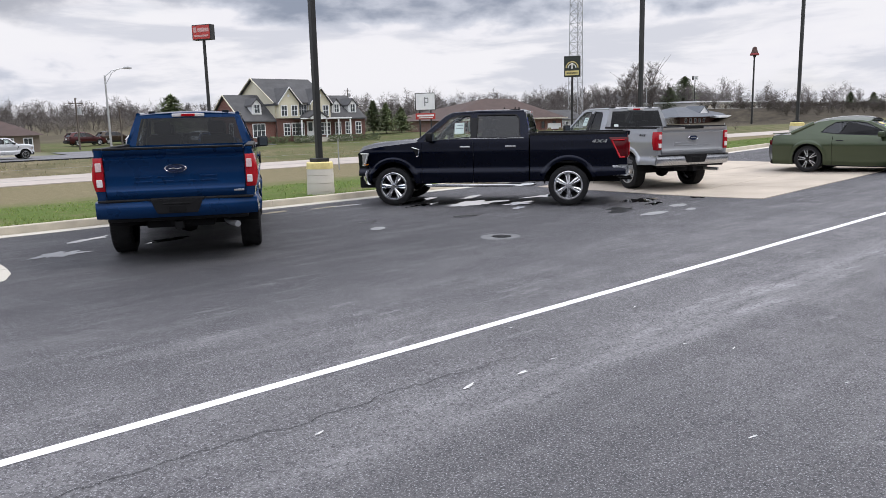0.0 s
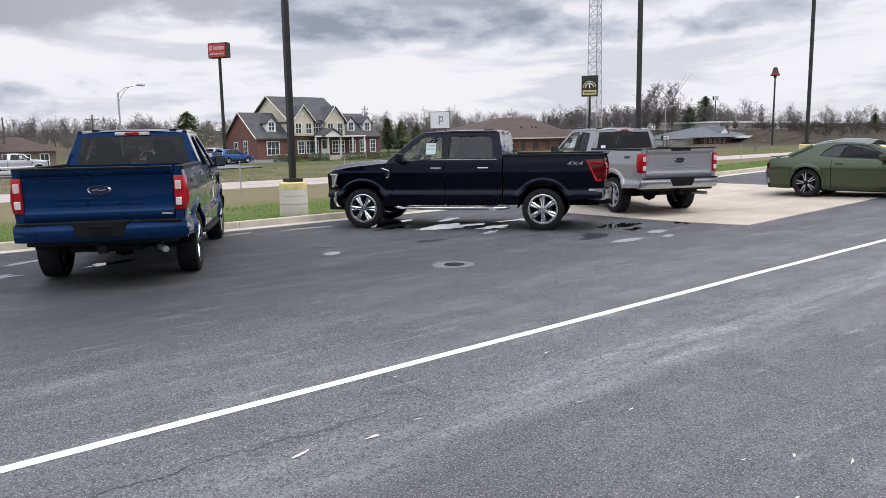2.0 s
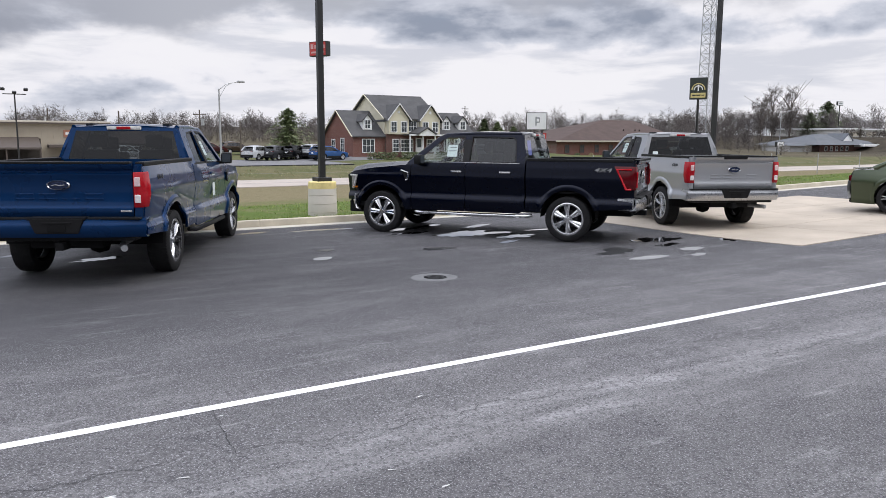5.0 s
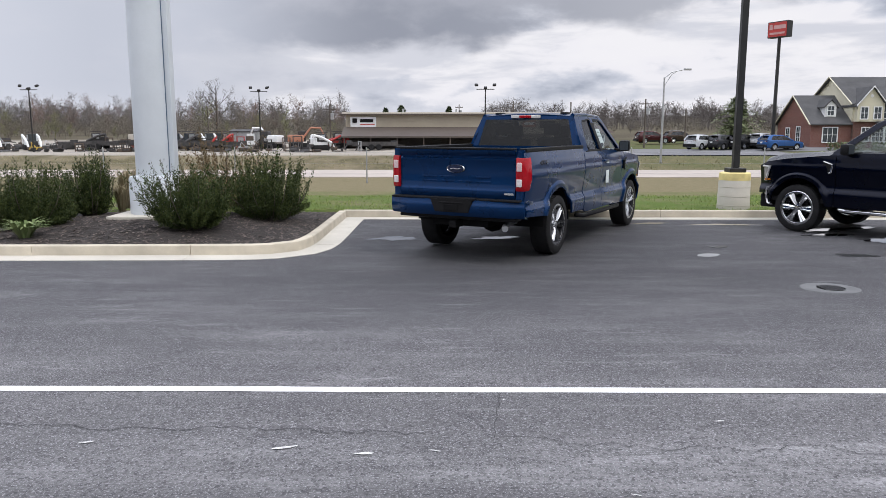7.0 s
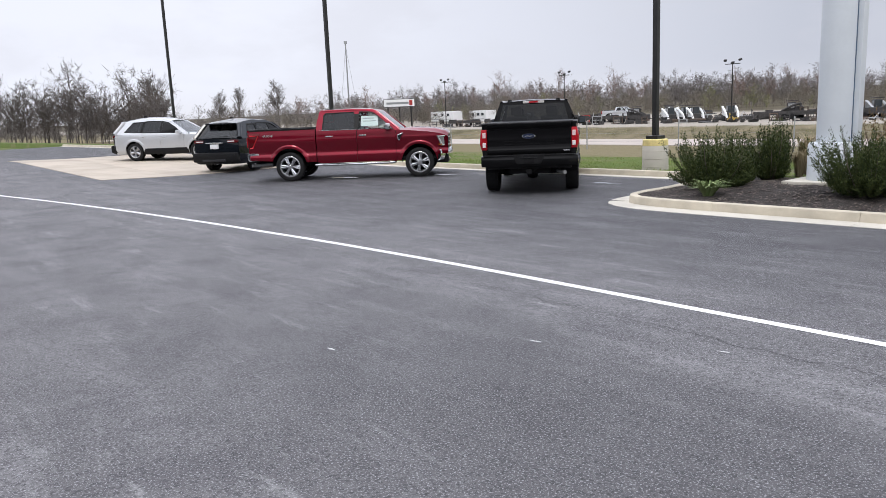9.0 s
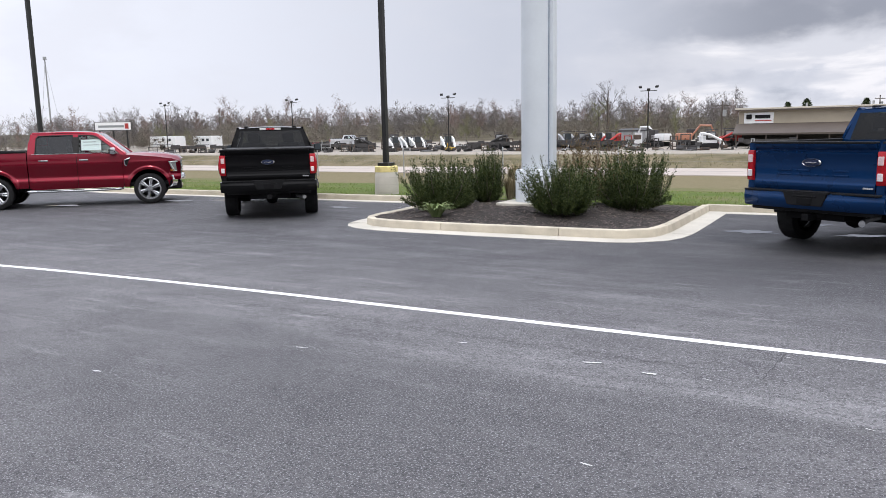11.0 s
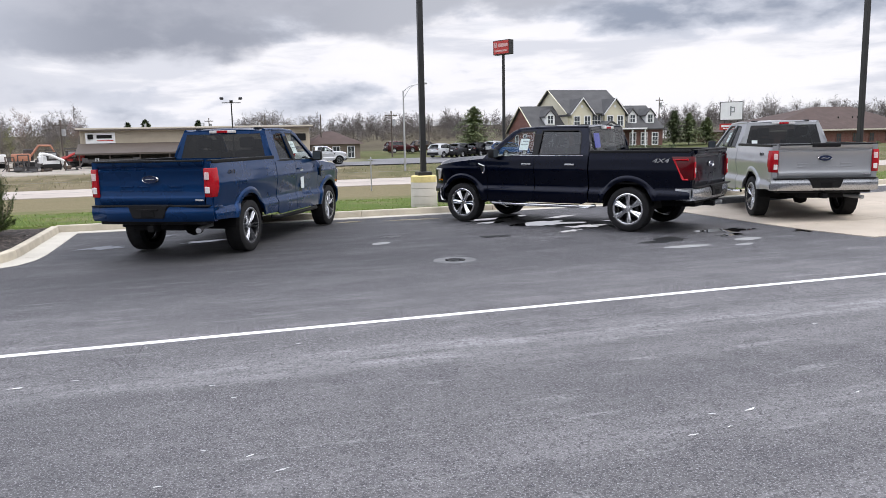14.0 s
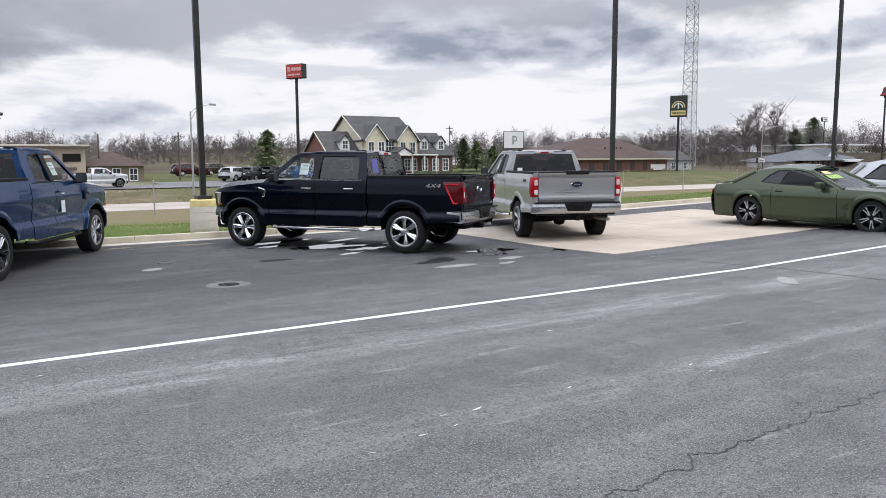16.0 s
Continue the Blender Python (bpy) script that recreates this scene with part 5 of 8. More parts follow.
    if name_extra:
        part("tailgate_step", bm_box(gx - 0.05, gx + 0.06, -0.26, 0.26, 1.41, 1.495, 0.02), BLACK, gate_ob, "black tailgate step and camera housing")
    if four:
        ink = BADGE if four is True else DARKALLOY
        txt = bpy.data.curves.new("four_by_four_badge", "FONT")
        txt.body, txt.size, txt.extrude, txt.align_x = "4X4", 0.105 if four is True else 0.085, 0.004, "CENTER"
        txt.shear = 0.25
        txt.materials.append(ink)
        for s in (1, -1):
            t = new("drive_badge", txt)
            t.parent, t.scale = car, (1.7, 1.0, 1.0)
            t["label"] = "silver four-wheel-drive lettering" if four is True else "dark four-wheel-drive lettering"
            t.matrix_basis = pose(-0.60, s * (truck_half(-0.6, 1.30) + 0.010), 1.255, 82, 0, 180 if s > 0 else 0) @ Matrix.Diagonal((1.7, 1, 1, 1))
    return car


def ang(fx, fy):
    return math.atan2(fy, fx)


blue_truck = pickup("pickup_truck", "metallic blue extended-cab pickup truck parked by the curb", (4.775, 10.38), ang(0.4835, 0.8754), P_BLUE, False, "twin", "body", four="dark")
navy_truck = pickup("pickup_truck", "dark navy crew-cab pickup truck with chrome wheels, near puddles", (13.12, 9.88), ang(-0.585, 0.811), P_NAVY, True, "six", "chrome", lamp="led", four=True, back_glass=GLASS)
silver_truck = pickup("pickup_truck", "silver extended-cab pickup truck on a concrete pad", (16.73, 9.89), ang(0.386, 0.922), P_SILVER, False, "twin", "chrome", name_extra=True, four="dark")
black_truck = pickup("pickup_truck", "black crew-cab pickup truck with a covered bed by the curb", (-6.78, 10.80), ang(-0.64, 0.77), P_BLACK, True, "twin", "dark", tonneau=True)
red_truck = pickup("pickup_truck", "candy red crew-cab pickup truck with chrome wheels", (-15.23, 9.76), ang(0.686, 0.728), P_RED, True, "six", "chrome", lamp="led", four=True, stickers=(0.24, 0.15), mirror_mat=CHROME)
part("door_notice", bm_box(-0.075, 0.075, -0.002, 0.002, -0.17, 0.17), PAPER, blue_truck, "white paper notice on the door", m=pose(2.22, -1.006, 1.02))
part("door_notice", bm_box(-0.06, 0.06, -0.002, 0.002, -0.14, 0.14), PAPER, silver_truck, "white paper notice on the door", m=pose(2.3, 1.012, 1.05))
part("blue_window_sticker", bm_box(-0.002, 0.002, -0.14, 0.10, -0.14, 0.14), BLUESTICK, navy_truck, "blue sticker inside the rear glass", m=pose(0.862, 0.48, 1.66, 0, 9, 0))
part("window_sticker", bm_box(-0.002, 0.002, -0.06, 0.06, -0.035, 0.035), PAPER, silver_truck, "small white sticker on the rear glass", m=pose(1.102, 0.62, 1.50, 0, 9, 0))


blue_truck.matrix_basis = blue_truck.matrix_basis @ Matrix.Diagonal((1.005, 1.03, 1.03, 1))


# ---- other cars ----
def car(name, label, category, place, heading, spec, paint, wheel, group="", glass=None, z=None):
    gz = lot_height(*place) + 0.012 if z is None else z
    o = thing(name, label, category, pose(place[0], place[1], gz) @ Matrix.Rotation(heading, 4, "Z"), group)
    x0, x1, wb, R, hub = spec["rear"], spec["front"], spec["wb"], spec["arch"], spec["hub"]
    top = lambda x: lerp_table(spec["belt"], x)
    w = spec["half"]

    def half(x, z):
        y = lerp_table(w, z)
        if x > x1 - 0.8:
            y -= spec["taper"] * ((x - x1 + 0.8) / 0.8) ** 2
        if x < x0 + 0.6:
            y -= 0.6 * spec["taper"] * ((x0 + 0.6 - x) / 0.6) ** 2
        return y
    sill = lambda x: spec["sill"]
    d0, d1 = spec["doors"][0], spec["doors"][-1]
    body_side(o, "rear_fender", x0, d0 - 0.005, sill, top, half, [0.0], R, hub, paint, flare=0.02)
    for a, b in zip(spec["doors"], spec["doors"][1:]):
        body_side(o, "door", a + 0.005, b - 0.005, sill, top, half, [0.0, wb], R, hub, paint, flare=0.02)
        for s in (1, -1):
            part("door_handle", bm_box(a + 0.10, a + 0.28, -0.012, 0.02, -0.014, 0.014, 0.01), BLACK if spec["low"] else CHROME, o, smooth=True, m=pose(0, s * (half(a + 0.2, top(a) - 0.12)), top(a) - 0.12))
    body_side(o, "front_fender", d1 + 0.005, x1, sill, top, half, [wb], R, hub, paint, flare=0.02)
    arch_liner(o, 0.0, R, hub, 0.5, lerp_table(w, 0.6) - 0.03)
    arch_liner(o, wb, R, hub, 0.5, lerp_table(w, 0.6) - 0.03)
    ys = np.linspace(-1, 1, 15)
    for nm, xe, sg, mat in (("rear_panel", x0, -1, paint), ("nose", x1, 1, paint)):
        rows = []
        for k in range(9):
            z = spec["sill"] + (top(xe) - spec["sill"]) * k / 8
            rows.append([(xe + sg * (0.10 * (1 - y * y) + (0.10 if spec["low"] else 0.05) * math.sin(math.pi * (k / 8) ** 0.8)), y * half(xe, z), z) for y in ys])
        part(nm, bm_sheet(rows, flip=sg > 0), mat, o, smooth=True)
        reach, tall = (0.0, 0.12) if spec["low"] else (0.10, 0.24)
        part("lower_bumper", bm_box(xe - 0.1 + sg * reach, xe + 0.1 + sg * reach, -0.72, 0.72, spec["sill"] + 0.02 - (0.03 if spec["low"] else 0), spec["sill"] + tall, 0.05), BLACK, o, smooth=True)
    for nm, a, b, crown in (("hood", spec["cowl"], x1, spec["crown"]), ("rear_deck", x0, spec["deck"], 0.03)):
        rows = []
        for x in np.linspace(a, b, 10):
            c = crown * smoothstep(x1 + 0.1, x1 - 0.9, x) if nm == "hood" else crown
            rows.append([(x + (0.10 * (1 - y * y) * (1 if x == x1 else -1 if x == x0 else 0)), y * (half(x, top(x)) - 0.004), top(x) + 0.005 + c * (1 - y ** 4)) for y in ys])
        part(nm, bm_sheet(rows, flip=True), paint, o, smooth=True)
    for s in (1, -1):
        part("sill_skirt", bm_box(0.45, wb - 0.45, s * (half(1.5, spec["sill"]) - 0.04) - 0.03, s * (half(1.5, spec["sill"]) - 0.04) + 0.05, spec["sill"] - 0.03, spec["sill"] + 0.05, 0.015), BLACK, o, smooth=True)
    part("floor_pan", bm_box(x0 + 0.2, x1 - 0.2, -0.70, 0.70, spec["sill"], spec["sill"] + 0.12), UNDER, o)
    # glasshouse
    zb = spec["gz"]
    gh = lambda z: spec["gw"] - spec["lean"] * (z - zb)
    for s in (1, -1):
        fr = part("side_frame", bm_plate(spec["outer"], spec["windows"], lambda u, v: (u, s * gh(v), v)), paint, o)
        thicken(fr, 0.03, 0)
        for i, poly in enumerate(spec["windows"]):
            pane(o, "side_window", [(u, s * (gh(v) + 0.001), v) for u, v in poly], glass or DGLASS)
            cx_, cz_ = sum(u for u, _ in poly) / len(poly), sum(v for _, v in poly) / len(poly)
            part("window_trim", bm_plate([(cx_ + (u - cx_) * 1.02, cz_ + (v - cz_) * 1.05) for u, v in poly], [[(cx_ + (u - cx_) * 0.97, cz_ + (v - cz_) * 0.93) for u, v in poly]], lambda u, v: (u, s * (gh(v) + 0.018), v)), BLACK, fr)
        if "band" in spec:
            part("window_surround", bm_plate(spec["band"], spec["windows"], lambda u, v: (u, s * (gh(v) + 0.017), v)), BLACK, fr)
            part("lower_cladding", bm_box(0.43, wb - 0.43, s * (half(1.4, 0.40)) - 0.03, s * (half(1.4, 0.40)) + 0.022, 0.26, 0.50, 0.02), BLACK, o, "black lower cladding", smooth=True)
        mx, mz = spec["mirror"]
        mir = part("door_mirror", bm_box(-0.08, 0.07, -0.11, 0.11, -0.075, 0.075, 0.04), paint, o, smooth=True, m=pose(mx, s * (spec["gw"] + 0.17), mz))
        part("mirror_arm", bm_box(-0.03, 0.03, -0.10, 0.10, -0.02, 0.02, 0.01), BLACK, mir, m=pose(0, -s * 0.12, -0.05))
    roof = []
    for x, z in spec["roof"]:
        roof.append([(x, y * (gh(z) + 0.005), z + (0.10 if spec["low"] else 0.05) * (1 - y * y)) for y in ys])
    rf = part("roof", bm_sheet(roof, flip=True), spec.get("roofmat") or paint, o, smooth=True)
    (wx, wz), (tx, tz) = spec["screen"]
    pane(o, "windscreen", [(wx, gh(zb) - 0.06, wz), (wx + 0.06, 0, wz), (wx, -gh(zb) + 0.06, wz), (tx, -gh(tz) + 0.03, tz), (tx, 0, tz + (0.10 if spec["low"] else 0.05)), (tx, gh(tz) - 0.03, tz)], GLASS)
    (wx, wz), (tx, tz) = spec["back"]
    pane(o, "rear_glass", [(wx, gh(zb) - 0.10, wz), (tx, gh(tz) - 0.06, tz), (tx, 0, tz + (0.095 if spec["low"] else 0.045)), (tx, -gh(tz) + 0.06, tz), (wx, -gh(zb) + 0.10, wz)], DGLASS)
    for s in (1, -1):
        part("screen_pillar", bm_tube([(spec["screen"][0][0], s * (gh(zb) - 0.02), spec["screen"][0][1]), (spec["screen"][1][0], s * gh(spec["screen"][1][1]), spec["screen"][1][1])], 0.035, 8), paint, rf, smooth=True)
        part("rear_pillar", bm_tube([(spec["back"][0][0], s * (gh(zb) - 0.04), spec["back"][0][1]), (spec["back"][1][0], s * gh(spec["back"][1][1]), spec["back"][1][1])], 0.06 if spec["low"] else 0.085, 8), paint, rf, smooth=True)
        lw, lh = (0.22, 0.07) if spec["low"] else (0.19, 0.05)
        tl = part("tail_light", bm_box(x0 - 0.09, x0 + 0.16, s * (0.84 - lw) - lw, s * (0.84 - lw) + lw, spec["lamp"] - lh, spec["lamp"] + lh, 0.03), DARKRED_LENS, o, smooth=True)
        part("lamp_bar", bm_box(x0 - 0.10, x0, s * (0.80 - lw) - lw * 0.7, s * (0.80 - lw) + lw * 0.7, spec["lamp"] - 0.018, spec["lamp"] + 0.018, 0.006), PINK_LENS, tl)
        part("headlight", bm_box(x1 - 0.16, x1 + 0.06, s * 0.62 - 0.18, s * 0.62 + 0.18, 0.64, 0.78, 0.04), WHITE_LENS, o, smooth=True)
    if "band" in spec:
        lb = part("rear_bumper", bm_box(x0 - 0.24, x0 + 0.10, -0.84, 0.84, 0.34, 0.66, 0.07), BLACK, o, "dark lower rear bumper", smooth=True)
        part("skid_plate", bm_box(x0 - 0.25, x0 - 0.1, -0.45, 0.45, 0.36, 0.44, 0.02), DARKALLOY, lb)
        part("tailgate_handle", bm_box(x0 - 0.165, x0 - 0.12, -0.34, 0.34, 0.955, 0.99, 0.01), CHROME, o, "chrome tailgate strip")
        part("roof_fin", bm_box(0.0, 0.16, -0.02, 0.02, 1.76, 1.82, 0.015), BLACK, rf)
        part("rear_wiper", bm_tube([(x0 + 0.12, 0.0, 1.20), (x0 + 0.08, -0.36, 1.19)], 0.012, 5), BLACK, o)
        part("plate", bm_box(x0 - 0.165, x0 - 0.135, -0.16, 0.16, 0.78, 0.93, 0.005), WHITE, o, "plain pale plate")
        part("rear_wiper_spoiler", bm_box(spec["back"][1][0] - 0.22, spec["back"][1][0] + 0.08, -0.54, 0.54, spec["back"][1][1] + 0.01, spec["back"][1][1] + 0.05, 0.015), paint, rf, smooth=True)
    for y in (0.38, -0.38):
        seat(o, spec["seat"], y, 0.42)
    steering(o, spec["seat"] + 0.48, 0.38, 0.82)
    part("dashboard", bm_box(spec["cowl"] - 0.35, spec["cowl"] + 0.05, -0.70, 0.70, spec["gz"] - 0.25, spec["gz"] - 0.02, 0.05), CLOTH, o, smooth=True)
    for x in (0.0, wb):
        for y in (1, -1):
            add_wheel(o, wheel, spec["R"], 0.245, x, y * (lerp_table(w, 0.5) - 0.125), spin=x + y)
    return o


COUPE = dict(rear=-1.00, front=3.92, wb=2.95, arch=0.405, hub=0.375, R=0.36, sill=0.20, taper=0.16, low=True, lamp=0.80,
             belt=[(-1.0, 0.98), (-0.5, 1.02), (0.1, 1.03), (0.9, 0.955), (2.0, 0.945), (2.5, 0.935), (3.3, 0.90), (3.75, 0.84), (3.92, 0.76)],
             half=[(0.2, 0.86), (0.30, 0.905), (0.50, 0.925), (0.68, 0.958), (0.74, 0.966), (0.80, 0.955), (0.90, 0.925), (0.97, 0.895), (1.05, 0.86)], doors=[0.62, 2.20], cowl=2.25, deck=-0.35, crown=0.05,
             gz=0.95, gw=0.87, lean=0.52, outer=[(-0.45, 1.02), (0.9, 0.95), (2.30, 0.93), (1.85, 1.14), (1.42, 1.345), (1.2, 1.385), (0.55, 1.40), (0.15, 1.345), (-0.1, 1.22)],
             windows=[[(0.775, 1.03), (2.08, 0.985), (1.74, 1.15), (1.40, 1.315), (1.18, 1.35), (0.925, 1.358)], [(0.28, 1.075), (0.76, 1.03), (0.91, 1.358), (0.62, 1.345), (0.42, 1.22)]],
             mirror=(1.85, 1.03), roof=[(-0.05, 1.27), (0.15, 1.34), (0.55, 1.395), (0.9, 1.405), (1.2, 1.39), (1.44, 1.345)], screen=((2.30, 0.95), (1.44, 1.35)), back=((-0.50, 1.05), (0.05, 1.32)), seat=1.15)
SUV = dict(rear=-0.92, front=3.80, wb=2.85, arch=0.42, hub=0.38, R=0.36, sill=0.27, taper=0.18, low=False, lamp=1.02,
           belt=[(-0.92, 1.10), (0.5, 1.08), (1.6, 1.05), (2.4, 1.03), (3.2, 0.98), (3.65, 0.88), (3.80, 0.78)],
           half=[(0.27, 0.86), (0.42, 0.94), (0.6, 0.96), (0.85, 0.965), (1.0, 0.95), (1.12, 0.92)], doors=[0.30, 1.20, 2.25], cowl=2.35, deck=-0.75, crown=0.06,
           gz=1.06, gw=0.91, lean=0.50, outer=[(-0.80, 1.09), (0.5, 1.07), (2.45, 1.01), (2.05, 1.28), (1.55, 1.57), (1.2, 1.66), (0.4, 1.70), (-0.25, 1.65), (-0.48, 1.58), (-0.66, 1.35)],
           windows=[[(1.24, 1.12), (2.15, 1.08), (1.86, 1.30), (1.50, 1.52), (1.26, 1.575)], [(0.36, 1.135), (1.18, 1.12), (1.18, 1.58), (0.62, 1.60), (0.42, 1.57)], [(-0.45, 1.18), (0.30, 1.14), (0.36, 1.57), (-0.10, 1.56)]],
           mirror=(2.10, 1.13), band=[(-0.47, 1.165), (0.33, 1.125), (1.21, 1.105), (2.19, 1.065), (1.88, 1.315), (1.51, 1.535), (1.25, 1.595), (0.6, 1.615), (0.4, 1.59), (-0.11, 1.575)], roof=[(-0.52, 1.59), (-0.25, 1.655), (0.4, 1.71), (1.2, 1.67), (1.57, 1.575)], screen=((2.45, 1.03), (1.58, 1.575)), back=((-0.88, 1.12), (-0.52, 1.57)), seat=1.30)

coupe = car("coupe", "olive green two-door muscle coupe with price lettering on the windscreen", "car", (22.25, 8.32), radians(-87), COUPE, P_GREEN, "sport", glass=tinted_glass("coupe_glass", (0.10, 0.11, 0.11)))
coupe.matrix_basis = coupe.matrix_basis @ Matrix.Diagonal((0.98, 0.98, 0.99, 1))
for k, (u, v, wd, hh, mt) in enumerate(((0.42, 0.80, 0.30, 0.12, YELLOW), (0.18, 0.59, 0.06, 0.17, LIME), (0.30, 0.585, 0.06, 0.17, LIME), (0.42, 0.58, 0.06, 0.17, LIME), (0.54, 0.575, 0.06, 0.17, LIME), (0.65, 0.57, 0.06, 0.17, LIME))):
    p0, p1 = Vector((2.30, 0, 0.95)), Vector((1.44, 0, 1.35))
    c = p0.lerp(p1, v)
    part("price_lettering", bm_box(-hh / 2, hh / 2, -wd / 2, wd / 2, -0.002, 0.002), mt, coupe, "painted price bars" if k == 0 else "", m=pose(c.x + 0.05, -u, c.z + 0.035, 0, 25, 0))
part("rear_spoiler", bm_box(-1.02, -0.86, -0.80, 0.80, 1.03, 1.055, 0.01), P_GREEN, coupe, smooth=True)
suv_white = car("suv", "silver-white sport utility vehicle on a concrete pad", "car", (-28.3, 9.9), ang(0.77, 0.64), SUV, P_WHITE, "suv", "parked utility vehicles")
P_INK = car_paint("blue_black_paint", (0.006, 0.009, 0.014), 0.5, 0.3, 1.5)
suv_black = car("suv", "blue-black sport utility vehicle beside the concrete pad", "car", (-20.1, 10.0), ang(-0.52, 0.855), SUV, P_INK, "suv", "parked utility vehicles")
suv_grey = car("suv", "graphite sport utility vehicle behind the pad", "car", (-33.8, 11.8), ang(0.55, 0.83), SUV, P_GREY, "suv", "parked utility vehicles")
suv_east = car("sedan", "silver-grey car parked beyond the green coupe", "car", (25.0, 6.65), radians(-84), SUV, P_SILVER, "suv")
suv_east.matrix_basis = suv_east.matrix_basis @ Matrix.Diagonal((1, 1, 0.87, 1))


def recolour(root, old, fresh):
    for o in (root, *root.children_recursive):
        for s in o.material_slots:
            if s.material == old:
                s.link = "OBJECT"
                s.material = fresh
    return root


# ---- lamp posts of the lot ----
def lot_lamp(x, y):
    z = lot_height(x, 14.0) + 0.02
    root = thing("street_lamp", "black square steel lamp post on a concrete footing with yellow top", "lamp post", pose(x, y, z), group="lot lamp posts")
    foot = part("footing", bm_lathe([(0.0, -0.4), (0.335, -0.4), (0.33, 0.0), (0.315, 0.70), (0.30, 0.72)], 28, "z"), CONCRETE, root, "pale cast concrete footing", smooth=True)
    part("footing_top", bm_lathe([(0.317, 0.70), (0.318, 0.72), (0.312, 0.84), (0.29, 0.86), (0.0, 0.865)], 28, "z"), YELLOW, foot, "faded yellow painted top", smooth=True)
    for k in range(3):
        part("form_seam", bm_lathe([(0.330 - k * 0.005, 0.17 + k * 0.19), (0.3325 - k * 0.005, 0.18 + k * 0.19), (0.330 - k * 0.005, 0.19 + k * 0.19)], 28, "z"), CONCRETE, foot)
    part("base_cover", bm_box(-0.17, 0.17, -0.17, 0.17, 0.86, 0.95, 0.015), POLE, root)
    sh = part("shaft", bm_box(-0.065, 0.065, -0.065, 0.065, 0.94, 10.5, 0.012), POLE, root)
    part("hand_hole_cover", bm_box(-0.045, 0.045, -0.071, -0.064, 1.25, 1.42, 0.004), POLE, sh)
    return root


for lx_, ly_ in ((10.08, 15.0), (-6.51, 15.05), (23.52, 15.0), (36.4, 14.95), (-21.55, 15.0), (-38.2, 15.0)):
    lot_lamp(lx_, ly_)

# ---- the tall sign column ----
col = thing("sign_column", "tall pale grey steel sign column on a concrete pad, blue-edged channel", "sign post", pose(-1.00, 12.25, 0.12))
part("pad", bm_box(-0.62, 0.62, -0.62, 0.62, -0.02, 0.06, 0.02), CONCRETE, col)
part("sleeve", bm_lathe([(0.42, 0.05), (0.42, 0.66), (0.40, 0.70), (0.31, 0.72)], 36, "z"), PALEGREY, col, "wider base sleeve", smooth=True)
part("shaft", bm_lathe([(0.295, 0.7), (0.295, 11.0)], 40, "z"), PALEGREY, col, smooth=True)
ch = part("channel", bm_box(-0.06, 0.06, -0.10, 0.10, 0.70, 11.0, 0.01), PALEGREY, col, "narrow side channel", m=pose(0.32, 0.06, 0))
part("channel_edge", bm_box(-0.012, 0.012, -0.012, 0.012, 0.70, 11.0), SKYBLUE, ch, m=pose(-0.035, -0.108, 0))


# ---- planting ----
def leaf_mat(name, dark, light, rough=0.6):
    m, n, l, b = nodes_of(name)
    r = n.new("ShaderNodeNewGeometry").outputs["Random Per Island"]
    p = noise_on(n, l, position(n), 3.0, 3)
    c = mix_on(n, l, r, dark, light)
    c = mix_on(n, l, range_on(n, l, p, 0.35, 0.7, 0, 0.5), c, tuple(x * 0.6 for x in dark))
    l.new(c, b.inputs["Base Color"])
    b.inputs["Roughness"].default_value = rough
    b.inputs["Specular IOR Level"].default_value = 0.15
    return m


YEW = leaf_mat("yew_needles", (0.018, 0.034, 0.012), (0.105, 0.128, 0.040))
YEW_OLD = leaf_mat("browned_needles", (0.10, 0.075, 0.035), (0.22, 0.15, 0.08))
STRAW = leaf_mat("dry_grass_blades", (0.25, 0.20, 0.11), (0.46, 0.39, 0.24))
HOSTA = leaf_mat("pale_green_leaves", (0.13, 0.19, 0.07), (0.32, 0.38, 0.18))
GRASS = leaf_mat("grass_blades", (0.17, 0.235, 0.065), (0.30, 0.36, 0.12), 0.8)
BARK = surface("grey_bark", (0.12, 0.10, 0.085), 0.95, var=0.3, scale=6, fine=30, bump=0.6)
TWIG = leaf_mat("bare_twigs", (0.085, 0.076, 0.073), (0.215, 0.193, 0.183), 0.95)
# lighter copy of the twigs, with distance haze put into the colour
TWIG_HAZED = leaf_mat("hazed_bare_twigs", (0.115, 0.104, 0.101), (0.27, 0.247, 0.238), 0.95)
TWIG_RED = leaf_mat("budding_twigs", (0.17, 0.12, 0.105), (0.32, 0.24, 0.21), 0.95)
BRUSH = leaf_mat("brown_brush", (0.125, 0.111, 0.092), (0.265, 0.236, 0.196), 0.95)
SCRUB = leaf_mat("dark_scrub", (0.045, 0.039, 0.033), (0.12, 0.104, 0.088), 0.95)
SPRUCE = leaf_mat("spruce_needles", (0.07, 0.10, 0.052), (0.21, 0.245, 0.135))
PINE = leaf_mat("pine_needles", (0.11, 0.15, 0.07), (0.28, 0.32, 0.165))
BUDS = leaf_mat("spring_buds", (0.16, 0.17, 0.07), (0.30, 0.31, 0.15), 0.9)


